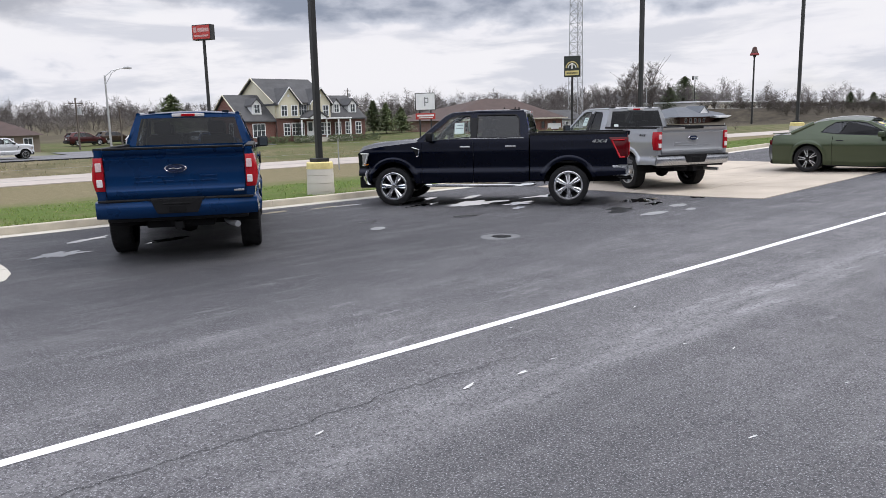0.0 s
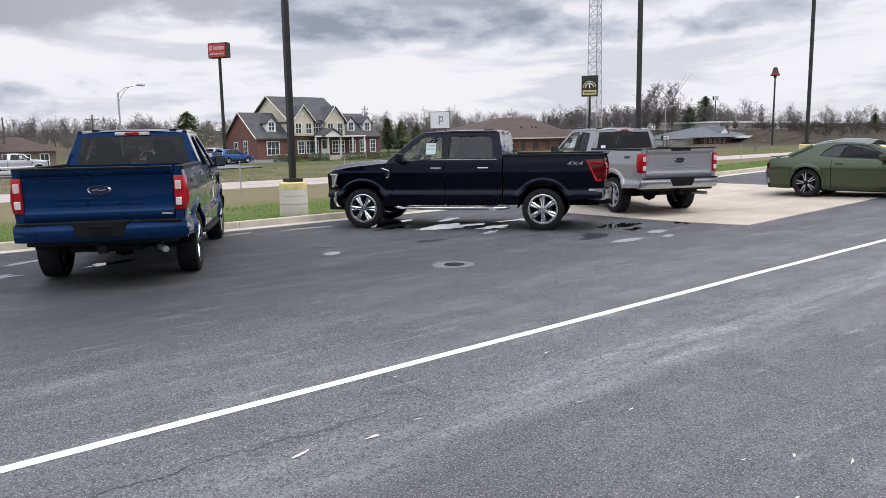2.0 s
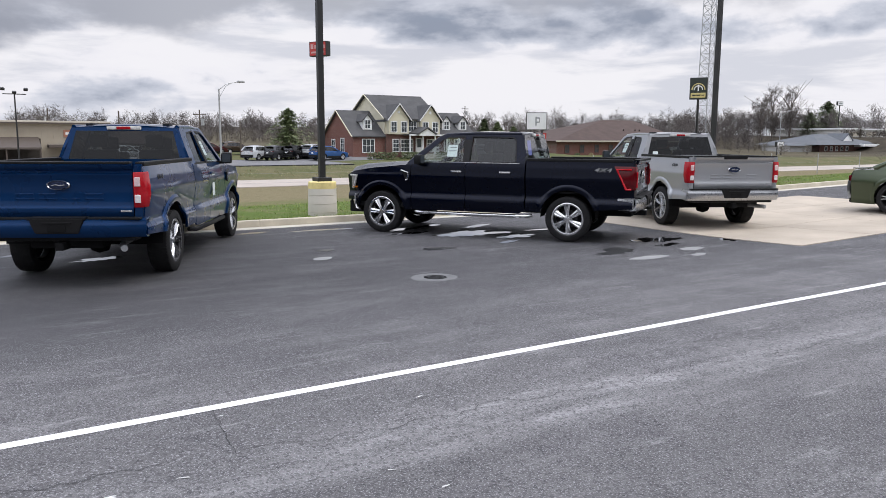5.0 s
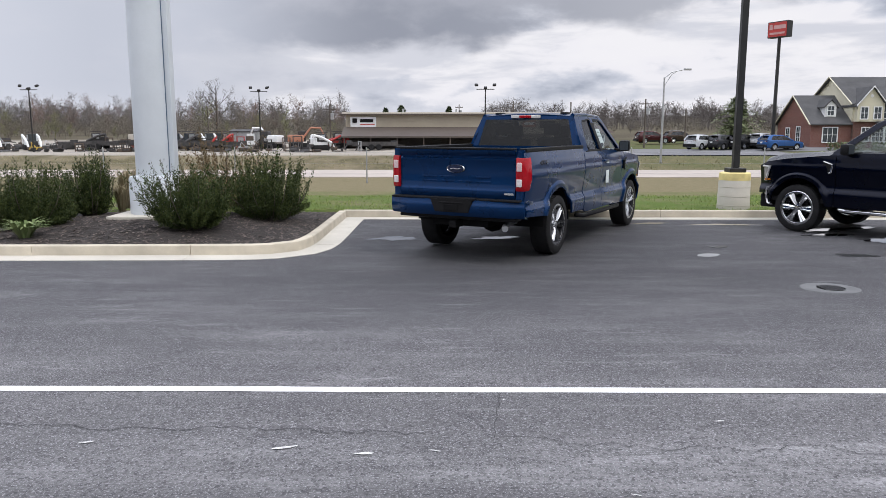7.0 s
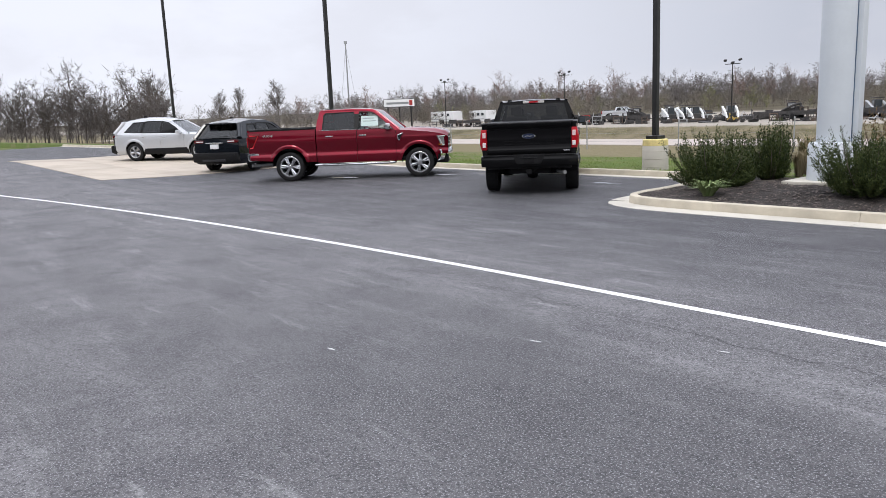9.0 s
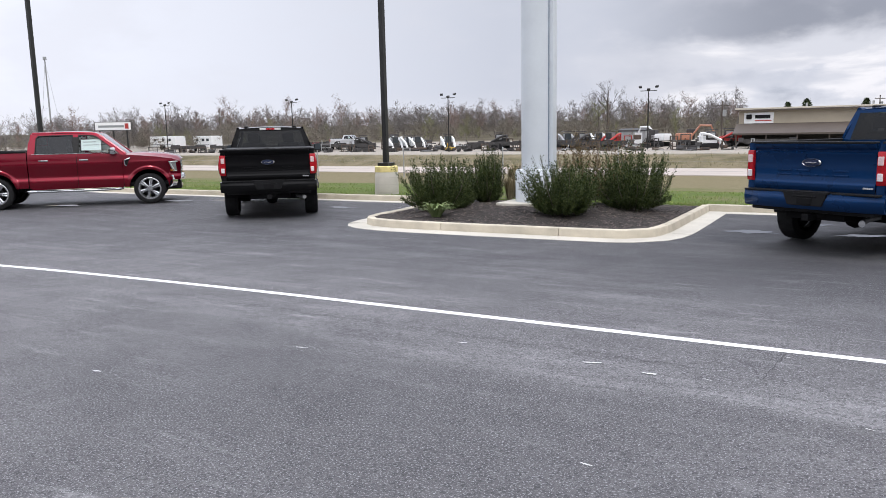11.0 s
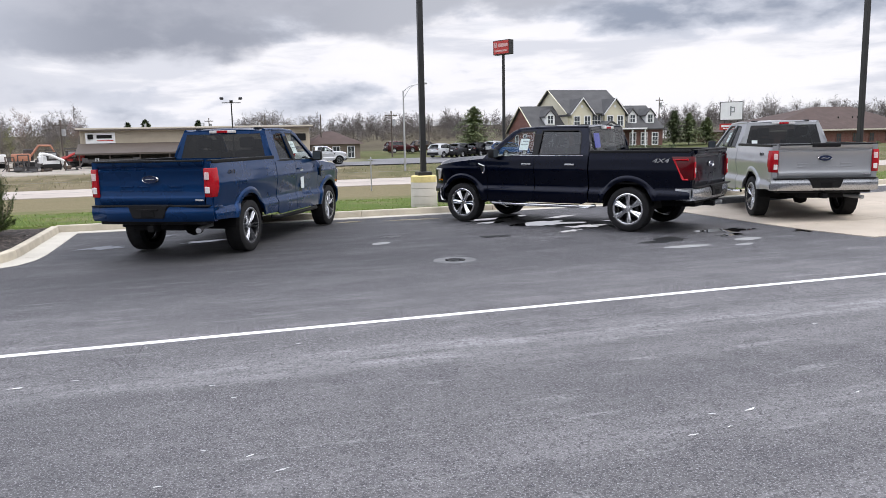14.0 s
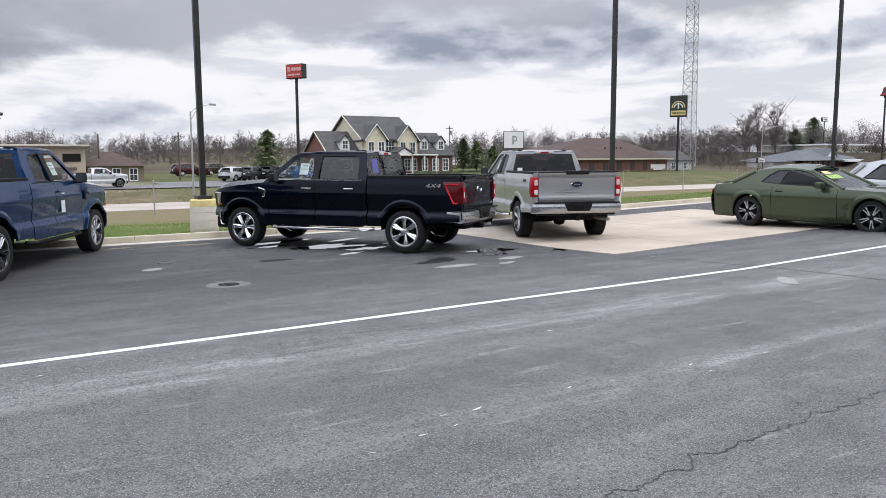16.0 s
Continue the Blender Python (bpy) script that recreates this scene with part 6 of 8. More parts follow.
def bush(name, label, x, y, r, h, mat, seed, shoots=230, per=80, spiky=0.30):
    g = np.random.default_rng(seed)
    z0 = mulch_height(x, y)
    root = thing(name, label, "shrub", pose(x, y, z0), group="island shrubs")
    stems = bmesh.new()
    V, F = [], []
    for k in range(shoots):
        a, u = g.uniform(0, 6.283), math.sqrt(g.uniform(0, 1))
        lobe = 1.0 + 0.20 * math.sin(3 * a + seed) + 0.10 * math.sin(7 * a + 2 * seed)
        low = g.uniform(0, 1) < 0.35
        spike = (not low) and g.uniform(0, 1) < spiky
        top = h * (0.40 + 0.60 * (1 - 0.45 * u * u)) * g.uniform(0.66, 1.10) * (0.6 + 0.4 * lobe)
        tip = Vector((math.cos(a) * r * u * lobe, math.sin(a) * r * u * lobe, top * (g.uniform(0.25, 0.6) if low else 1.0)))
        if low:
            tip.x, tip.y = math.cos(a) * r * lobe * (0.62 + 0.28 * u), math.sin(a) * r * lobe * (0.62 + 0.28 * u)
        if spike:
            tip = Vector((tip.x * 1.22, tip.y * 1.22, tip.z + h * g.uniform(0.06, 0.28)))
        base = Vector((math.cos(a) * r * 0.42 * u, math.sin(a) * r * 0.42 * u, 0.0))
        mid = base.lerp(tip, 0.55) + Vector((math.cos(a), math.sin(a), 0)) * r * 0.16 * u
        if k < 26:
            bm_tube([base, mid, tip], 0.008, 4, stems, taper=[1.3, 0.8, 0.25])
        for j in range(per):
            t = 0.12 + 0.88 * (j + g.uniform(0, 1)) / per
            p = base * (1 - t) ** 2 + mid * 2 * t * (1 - t) + tip * t * t + Vector(g.normal(0, 0.017, 3))
            p.z = max(0.02, p.z)
            d = (tip - mid).normalized() * g.uniform(0.4, 1.1) + Vector(g.normal(0, 1, 3)) * 0.5
            d.normalize()
            s = d.cross(Vector(g.normal(0, 1, 3))).normalized()
            ln, wd = g.uniform(0.028, 0.060), g.uniform(0.0055, 0.0095)
            i = len(V)
            V += [p - s * wd, p + s * wd, p + d * ln]
            F.append((i, i + 1, i + 2))
    part("woody_stem", stems, BARK, root)
    soup("foliage", V, F, mat, root, "stuff")
    return root


bush("shrub", "dense dark green yew shrub in the mulch bed", -2.76, 11.42, 0.76, 0.98, YEW, 21, 290, 112)
bush("shrub", "tall dark green yew shrub in the mulch bed", -2.36, 12.75, 0.42, 0.98, YEW, 22, 230, 105)
bush("shrub", "dense dark green yew shrub before the sign column", 0.04, 11.05, 0.68, 0.90, YEW, 23, 290, 112, 0.22)
bush("shrub", "tall dark green yew shrub in the mulch bed", 0.92, 12.60, 0.72, 1.05, YEW, 24, 270, 112)
bush("shrub", "reddish-brown twiggy shrub beside the sign column", -0.05, 13.15, 0.75, 1.30, YEW_OLD, 25, 190, 60, 0.34)


def tuft(name, label, x, y, r, h, n, mat, seed, wide=0.012, parent_z=None):
    g = np.random.default_rng(seed)
    V, F = [], []
    z0 = mulch_height(x, y) if parent_z is None else parent_z
    for k in range(n):
        a = g.uniform(0, 6.283)
        q = Vector((math.cos(a), math.sin(a), 0))
        b0 = q * r * 0.2 * g.uniform(0, 1)
        ht, sp = h * g.uniform(0.6, 1.0), r * g.uniform(0.3, 1.0)
        s = Vector((-q.y, q.x, 0)) * wide
        p1, p2 = b0 + q * sp * 0.45 + Vector((0, 0, ht * 0.85)), b0 + q * sp + Vector((0, 0, ht * g.uniform(0.7, 1.0)))
        i = len(V)
        V += [b0 - s, b0 + s, p1 + s, p1 - s, p2]
        F += [(i, i + 1, i + 2, i + 3), (i + 3, i + 2, i + 4)]
    ob = soup(name, V, F, mat)
    ob.location = (x, y, z0)
    return tagged(ob, label, "plant")


tuft("leafy_plant", "low pale green strap-leaved plant in the mulch", -2.28, 10.38, 0.40, 0.33, 100, HOSTA, 31, 0.018)
tuft("ornamental_grass", "dry tan ornamental grass clump", -1.95, 13.45, 0.5, 0.85, 260, STRAW, 32, 0.008)
tuft("ornamental_grass", "thin dry reed clump beside the sign column", -1.92, 13.0, 0.34, 0.58, 170, STRAW, 34, 0.005)
tuft("ornamental_grass", "dry tan ornamental grass clump", 0.3, 13.7, 0.5, 0.8, 220, STRAW, 33, 0.008)

# lawn blades along the verge
g = np.random.default_rng(41)
V, F = [], []
while len(F) < 36000:
    x, y = g.uniform(-40, 44), 14.5 + 6.5 * g.uniform(0, 1) ** 1.7
    if -4.6 < x < 2.2 and y < 14.5:
        continue
    if noise.noise((x * 0.5, y * 0.5, 3)) < g.uniform(-0.6, 0.2):
        continue
    z = land_height(x, y) - 0.01 + 0.05 * noise.noise((x * 0.3, y * 0.3, 0)) * (1 if y > 15 else 0)
    a, h_, l_ = g.uniform(0, 6.283), g.uniform(0.025, 0.075), g.uniform(-0.05, 0.05)
    i = len(V)
    c, s = math.cos(a) * 0.012, math.sin(a) * 0.012
    V += [(x - c, y - s, z), (x + c, y + s, z), (x + l_, y + l_ * 0.6, z + h_)]
    F.append((i, i + 1, i + 2))
tagged(soup("lawn_grass", V, F, GRASS, kind="stuff"), "short spring grass on the verge", "grass")


DRYGRASS = leaf_mat("dry_verge_grass", (0.24, 0.225, 0.12), (0.40, 0.37, 0.22), 0.9)
g = np.random.default_rng(43)
V, F = [], []
while len(F) < 9000:
    x, y = g.uniform(-120, 95), g.uniform(65.3, 74.5)
    if noise.noise((x * 0.35, y * 0.35, 7)) < g.uniform(-0.5, 0.25):
        continue
    z = land_height(x, y) - 0.02 + 0.05 * noise.noise((x * 0.3, y * 0.3, 0)) * (1 if y > 66 else 0)
    a, h_ = g.uniform(0, 6.283), g.uniform(0.08, 0.24)
    lean = g.normal(0, 0.5, 2) * h_
    i = len(V)
    c, s = math.cos(a) * 0.04, math.sin(a) * 0.04
    V += [(x - c, y - s, z), (x + c, y + s, z), (x + lean[0], y + lean[1], z + h_)]
    F.append((i, i + 1, i + 2))
tagged(soup("dry_grass", V, F, DRYGRASS, kind="stuff"), "dry tufted grass on the bank above the highway", "grass")


# ---- trees ----
def conifer(name, label, x, y, h, r, seed, slope=0.85, mat=None):
    g = np.random.default_rng(seed)
    z = land_height(x, y)
    root = thing(name, label, "tree", pose(x, y, z - 0.1), group="evergreen trees")
    part("trunk", bm_tube([(0, 0, 0), (0, 0, h * 0.5), (0.05, 0, h * 0.97)], 0.02 * h, 7, taper=[1, 0.6, 0.15]), BARK, root)
    V, F = [], []
    for k in range(int(260 + 24 * h)):
        t = g.uniform(0.06, 1) ** 0.85
        zz = h * (0.06 + 0.94 * t)
        a = g.uniform(0, 6.283)
        lob = 0.72 + 0.5 * noise.noise((math.cos(a) * 1.6 + seed, math.sin(a) * 1.6, t * 5.0))
        ln = 1.5 * r * min(1.0, 0.35 + 3 * t) * (1 - t) ** slope * lob * g.uniform(0.55, 1.35) + 0.12
        q = Vector((math.cos(a), math.sin(a), 0))
        s = Vector((-q.y, q.x, 0))
        for j in range(16):
            u = (j + g.uniform(0, 1)) / 16
            p = q * ln * u + Vector((0, 0, zz - 0.28 * ln * u + 0.1 * ln * u * u))
            d = (q * 0.6 + s * g.normal(0, 0.9) + Vector((0, 0, g.normal(-0.15, 0.35)))).normalized()
            w, l = d.cross(Vector((0, 0, 1))).normalized() * 0.11 * (0.5 + h / 14), g.uniform(0.25, 0.55) * (0.5 + h / 12)
            i = len(V)
            V += [p - w, p + w, p + d * l]
            F.append((i, i + 1, i + 2))
    soup("crown", V, F, mat or SPRUCE, root, "stuff")
    return root


def bare_branches(g, p, d, length, width, depth, out):
    """Tapered twigs, forking; each a thin blade pair."""
    e = p + d * length
    out.append((p, e, width, width * 0.55))
    if depth == 0:
        return
    for k in range(3 if depth > 1 else 4):
        t = g.uniform(0.35, 1.0)
        nd = (d + Vector(g.normal(0, 0.48, 3)) + Vector((0, 0, 0.12))).normalized()
        bare_branches(g, p.lerp(e, t), nd, length * g.uniform(0.5, 0.78), width * 0.5, depth - 1, out)


def bare_tree(name, label, x, y, h, seed, mat=None):
    g = np.random.default_rng(seed)
    root = thing(name, label, "tree", pose(x, y, land_height(x, y) - 0.2), group="bare trees")
    part("trunk", bm_tube([(0, 0, 0), (0.1, 0, h * 0.25), (0.0, 0.1, h * 0.5), (0.1, 0, h * 0.72)], 0.022 * h, 8, taper=[1, 0.8, 0.55, 0.2]), BARK, root)
    limbs = []
    for k in range(9):
        a = g.uniform(0, 6.283)
        t = g.uniform(0.25, 0.72)
        bare_branches(g, Vector((0.05, 0.03, h * t)), Vector((math.cos(a) * 0.75, math.sin(a) * 0.75, 0.75)).normalized(), h * 0.30 * (1.15 - t), 0.0055 * h, 4, limbs)
    V, F = [], []
    for p, e, w0, w1 in limbs:
        d = (e - p).normalized()
        s = d.orthogonal().normalized()
        for q in (s, d.cross(s)):
            i = len(V)
            V += [p - q * w0, p + q * w0, e + q * w1, e - q * w1]
            F.append((i, i + 1, i + 2, i + 3))
    soup("crown", V, F, mat or TWIG, root, "stuff")
    return root


def tree_twigs(g, x, y, z, h, per, slim, coarse=1.0):
    """Triangles of one bare tree: a straight trunk, rising limbs that fill a domed crown, boughs on them and fine twigs all over."""
    lean = g.uniform(-0.04, 0.04) * h
    w = 0.008 * h
    foot, head = np.array((x, y, z)), np.array((x + lean, y + 0.3 * lean, z + h * 0.92))
    P = [np.array([[foot + (w, 0, 0), foot - (w, 0, 0), head], [foot + (0, w, 0), foot - (0, w, 0), head]])]

    def blades(p, e, half):
        d = e - p
        q = np.cross(d, g.normal(0, 1, p.shape))
        q *= half / np.maximum(np.linalg.norm(q, axis=1, keepdims=True), 1e-6)
        P.append(np.stack([p - q, p + q, e], axis=1))

    n = 20
    u = g.normal(0, 1, (n, 3))
    u *= (g.uniform(0.15, 1.0, (n, 1)) ** 0.4) / np.linalg.norm(u, axis=1, keepdims=True)
    tips = foot + (lean, 0, h * 0.63) + u * (h * 0.27 * slim, h * 0.27 * slim, h * 0.34)
    out = np.linalg.norm(tips[:, :2] - foot[:2], axis=1)
    t = np.clip((tips[:, 2] - z - 0.5 * out - 0.12 * h) / h, 0.12, 0.85)[:, None]
    limb = foot + (head - foot) * t
    blades(limb, tips, 0.0042 * h)
    m = n * 7
    k = np.repeat(np.arange(n), 7)
    p = limb[k] + (tips[k] - limb[k]) * g.uniform(0.3, 1.0, (m, 1))
    e = p + g.normal(0, 0.055 * h, (m, 3)) * (slim, slim, 0.6) + (0, 0, 0.055 * h)
    blades(p, e, 0.0022 * h)
    k = g.integers(0, m, per)
    p2 = p[k] + (e[k] - p[k]) * g.uniform(0.2, 1.0, (per, 1))
    d = g.normal(0, 0.038 * h, (per, 3)) + (0, 0, 0.026 * h)
    e2 = p2 + d
    e2[:, 2] = np.maximum(e2[:, 2], z + 0.1)
    blades(p2, e2, (0.014 + 0.0012 * h) * coarse * g.uniform(0.4, 1.1, (per, 1)))
    return np.concatenate(P)


def triangles(name, P, mat):
    V = P.reshape(-1, 3)
    n = len(V) // 3
    me = bpy.data.meshes.new(name)
    me.vertices.add(len(V))
    me.vertices.foreach_set("co", V.ravel())
    me.loops.add(len(V))
    me.loops.foreach_set("vertex_index", np.arange(len(V), dtype=np.int32))
    me.polygons.add(n)
    me.polygons.foreach_set("loop_start", np.arange(n, dtype=np.int32) * 3)
    me.update(calc_edges=True)
    me.materials.append(mat)
    return new(name, me)


def wood(name, label, seed, count, mat, spots, hmin, hmax, density=1.0, slim=1.0, coarse=1.0):
    """A far wood of bare trees."""
    g = np.random.default_rng(seed)
    P = []
    for k in range(count):
        x, y = spots(g)
        h = g.uniform(hmin, hmax) * (1.12 if g.uniform(0, 1) < 0.10 else g.uniform(0.72, 1.0))
        P.append(tree_twigs(g, x, y, land_height(x, min(y, 2400)) - 0.3, h, int(800 * density), slim, coarse))
    return tagged(triangles(name, np.concatenate(P), mat), label, "trees", kind="stuff")


def lone_tree(label, x, y, h, seed, slim=1.0):
    """A bare tree that stands out from the woods."""
    g = np.random.default_rng(seed)
    root = thing("bare_tree", label, "tree", pose(x, y, land_height(x, y) - 0.2), group="bare trees")
    part("trunk", bm_tube([(0, 0, 0), (0.1, 0, h * 0.3), (0.0, 0.1, h * 0.55), (0.1, 0, h * 0.8)], 0.014 * h, 8, taper=[1, 0.75, 0.5, 0.15]), BARK, root)
    for k in range(8):
        a, t = g.uniform(0, 6.283), g.uniform(0.28, 0.62)
        e = g.uniform(0.22, 0.34) * h * slim
        limb = bmesh.new()
        bm_tube([(0.05, 0.05, h * t), (math.cos(a) * e * 0.5, math.sin(a) * e * 0.5, h * t + e * 0.75), (math.cos(a) * e, math.sin(a) * e, h * t + e * g.uniform(1.0, 1.4))], 0.006 * h, 5, limb, taper=[1, 0.6, 0.2])
        part("limb", limb, BARK, root)
    crown = triangles("crown", tree_twigs(g, 0, 0, 0, h, 2600, slim), TWIG)
    crown.parent, crown["kind"] = root, "stuff"
    return root


def fan(d0, d1, a0, a1):
    def spot(g):
        while True:
            d, a = g.uniform(d0, d1), radians(g.uniform(a0, a1))
            x, y = d * math.sin(a), d * math.cos(a)
            if (x < 140 or y > 120) and not -6.5 < math.degrees(a) < 3.5:
                return x, y
    return spot


wood("woods", "far belt of bare grey-brown deciduous trees", 51, 235, TWIG_HAZED, fan(165, 225, -58, 8), 6.8, 10.8, 0.95, 1.0, 1.2)
wood("woods", "far belt of budding reddish trees", 52, 60, TWIG_RED, fan(160, 215, -60, 2), 7.0, 10.5)
wood("woods", "far belt of bare grey-brown deciduous trees", 53, 330, TWIG, fan(190, 260, 8, 80), 6.5, 9.6, 0.85, 0.95, 1.2)
wood("woods", "bare trees on the far ridge", 54, 330, TWIG_HAZED, fan(280, 380, -75, 85), 9, 12.0, 0.4, 1.3, 2.1)
wood("woods", "bare trees beyond the parked cars", 55, 80, TWIG, fan(120, 180, -84, -70), 9.0, 13.0, 0.8, 1.1, 1.7)
wood("brush", "continuous grey thicket beyond the parked cars", 44, 230, TWIG_HAZED, fan(150, 210, -84, -36), 4.2, 6.4, 0.26, 1.6, 2.4)
wood("brush", "brown brush along the wood's edge", 56, 480, BRUSH, fan(132, 185, -72, 10), 2.8, 6.2, 0.38, 1.7, 1.9)
wood("brush", "brown brush along the wood's edge", 57, 300, BRUSH, fan(150, 230, 8, 80), 2, 4.5, 0.38, 1.9, 1.4)
wood("woods", "dense dark wood beyond the far road", 59, 180, TWIG, fan(175, 270, 46, 76), 6.5, 9.5, 0.9, 0.95, 1.2)
wood("brush", "pale budding thicket at the wood's edge", 58, 40, BUDS, fan(140, 175, -50, 5), 3, 6, 0.6, 1.3)
wood("brush", "dense low thicket under the far woods", 60, 460, TWIG_HAZED, fan(160, 240, -80, 80), 4.0, 7.4, 0.36, 1.7, 2.1)
wood("woods", "bare trees behind the hillside warehouse", 49, 130, TWIG, fan(290, 400, 50, 80), 8, 11.5, 0.4, 1.1, 2.0)
wood("brush", "scrub on the slope below the warehouse", 48, 140, SCRUB, lambda g: (g.uniform(196, 345), g.uniform(100, 111)), 1.6, 3.2, 0.25, 1.8, 2.0)
wood("woods", "bare young trees on the slope below the warehouse", 46, 130, TWIG, lambda g: (g.uniform(196, 350), g.uniform(84, 110)), 3.0, 6.0, 0.45, 1.0)
wood("brush", "dark thicket on the slope below the warehouse", 45, 460, SCRUB, lambda g: (g.uniform(194, 350), g.uniform(82, 110)), 1.8, 3.8, 0.30, 2.0, 2.2)
wood("brush", "brown scrub behind the long shed", 47, 60, BRUSH, lambda g: (g.uniform(-30, 14), g.uniform(128, 175)), 2.0, 3.6, 0.35, 1.8, 1.6)
conifer("spruce_tree", "small far spruce behind the long shed", -8.5, 150, 5.6, 2.2, 81)
conifer("spruce_tree", "small far spruce behind the long shed", -5.4, 150, 6.1, 2.6, 82)
conifer("spruce_tree", "small far spruce behind the long shed", 4.0, 150, 5.9, 2.2, 83)
conifer("spruce_tree", "broad dark green spruce by the parked cars", 40.8, 97, 6.2, 3.3, 61, 0.6, PINE)
conifer("spruce_tree", "narrow dark green spruce by the house", 69.0, 91, 5.0, 1.7, 62)
conifer("spruce_tree", "dark green spruce by the house", 72.2, 92, 4.6, 2.2, 63, 0.85, PINE)
conifer("spruce_tree", "dark green spruce by the house", 76.0, 93, 3.9, 2.3, 64, 0.85, PINE)
conifer("spruce_tree", "large dark green spruce by the far road", 213, 124, 10.0, 5.0, 65, 0.6)
conifer("spruce_tree", "dark green spruce by the far road", 200, 121, 6.5, 3.4, 66, 0.6)
conifer("cedar_tree", "small dark cedar on the far slope", 268, 96, 5.0, 2.4, 67, 0.6)
conifer("cedar_tree", "small dark cedar on the far slope", 292, 97, 5.2, 2.6, 68, 0.6)
lone_tree("tall bare spreading tree by the far road", 181, 123, 15.0, 171)
lone_tree("tall bare spreading tree by the far road", 187.5, 124, 16.0, 172)
lone_tree("tall bare spreading tree by the far road", 194, 123, 15.5, 173)
lone_tree("bare tree beyond the parked cars", -176, 64, 16.5, 174)
lone_tree("bare tree beyond the parked cars", -185, 66, 15.5, 175)
lone_tree("bare tree beyond the parked cars", -166, 62, 11.5, 176)
lone_tree("slim bare tree standing above the far woods", -222, 100, 13.0, 177, 0.8)
lone_tree("slim bare tree standing above the far woods", -208, 100, 12.5, 178, 0.8)
lone_tree("slim bare tree standing above the far woods", -184, 100, 13.5, 179, 0.8)
bare_tree("bare_tree", "tall bare tree near the equipment yard", -42, 150, 13, 73)
bare_tree("bare_tree", "bare tree with pale budding crown", -40, 138, 8, 74, BUDS)


# ---- roads ----
road = tagged(new("road"), "pale concrete highway below the verge", "road", kind="structure")
for i in range(26):
    a = -200 + i * 16
    part("road_panel", bm_box(a + 0.02, a + 15.98, 55.5, 65.0, -2.3, -1.97), ROADC, road)
top_road = tagged(new("side_road"), "narrow grey asphalt side road above the bank", "road", kind="structure")
part("road_surface", bm_sheet([[(x, y, land_height(x, y) + 0.10) for x in range(8, 41, 4)] for y in (75.0, 77, 79, 81, 83)]), ROADA, top_road)
part("road_edge", bm_sheet([[(x, y, land_height(x, y) + z) for x in range(8, 41, 4)] for y, z in ((74.6, -0.25), (74.95, 0.11))]), UNDER, top_road)
part("parking_strip", bm_sheet([[(x, y, land_height(x, y) + 0.06) for x in range(24, 49, 4)] for y in (83.0, 86, 90)]), ROADA, top_road)

# ---- fence on the verge ----
for k in range(-8, 12):
    x = -0.9 + 8 * k
    z = land_height(x, 45)
    fp = thing("fence_post", "thin galvanised steel fence post on the grass", "fence", pose(x, 45, z), group="verge fence posts")
    part("post", bm_cyl(0.045, 0.04, -0.2, 2.1, 8), STEEL, fp)
    part("cap", bm_cyl(0.05, 0.02, 2.1, 2.16, 8), STEEL, fp)
wires = thing("fence_wire", "thin wires strung between the fence posts", "fence")
for h in (0.6, 1.2, 1.85):
    part("wire", bm_tube([(-0.9 + 8 * k, 45, land_height(-0.9 + 8 * k, 45) + h) for k in range(-8, 12)], 0.006, 4), STEEL, wires)

# ---- buildings ----
TANWALL = surface("tan_metal_siding", (0.40, 0.35, 0.275), 0.6, var=0.08, scale=0.5, fine=4)
# the awning's shade is put into this darker wall colour
TANDARK = surface("shaded_bay_wall", (0.05, 0.043, 0.038), 0.8, var=0.12, scale=0.5)
AWNING = surface("brown_metal_roof", (0.085, 0.068, 0.058), 0.6, var=0.08, scale=0.4)
TRIMTAN = surface("pale_metal_trim", (0.50, 0.46, 0.39), 0.5, var=0.05)
SHINGLE = surface("grey_shingles", (0.072, 0.072, 0.075), 0.9, var=0.2, scale=0.8, fine=5, bump=0.4, dist=0.03)
BROWNSH = surface("brown_shingles", (0.074, 0.049, 0.043), 0.9, var=0.2, scale=0.8, fine=5, bump=0.4, dist=0.03)
BLUESH = surface("slate_blue_roof", (0.10, 0.11, 0.125), 0.8, var=0.12, scale=0.6, fine=4)
CREAM = surface("cream_siding", (0.62, 0.585, 0.455), 0.7, var=0.06, scale=0.6, fine=6)
BRICK = masonry("red_brick", (0.14, 0.058, 0.046), (0.19, 0.080, 0.062), (0.24, 0.20, 0.18), 3.5)
BRICKDK = masonry("brown_brick", (0.10, 0.045, 0.038), (0.14, 0.064, 0.050), (0.17, 0.14, 0.125), 3.5)
SIGNPALE = surface("faded_sign_lettering", (0.52, 0.30, 0.29), 0.5, var=0.1)
SIGNRED = surface("sign_red", (0.42, 0.035, 0.03), 0.5, var=0.06)
SIGNDARK = surface("sign_dark_green", (0.022, 0.030, 0.026), 0.5, var=0.1)
SIGNGOLD = surface("sign_gold", (0.62, 0.52, 0.22), 0.5, var=0.06)
ORANGE = surface("machine_orange", (0.42, 0.19, 0.12), 0.5, var=0.12, scale=3)
MACHYELLOW = surface("machine_yellow", (0.55, 0.38, 0.05), 0.5, var=0.12, scale=3)
MACHRED = surface("machine_red", (0.40, 0.035, 0.03), 0.5, var=0.12, scale=3)
RUST = surface("rusty_steel", (0.10, 0.075, 0.06), 0.85, var=0.35, scale=3)


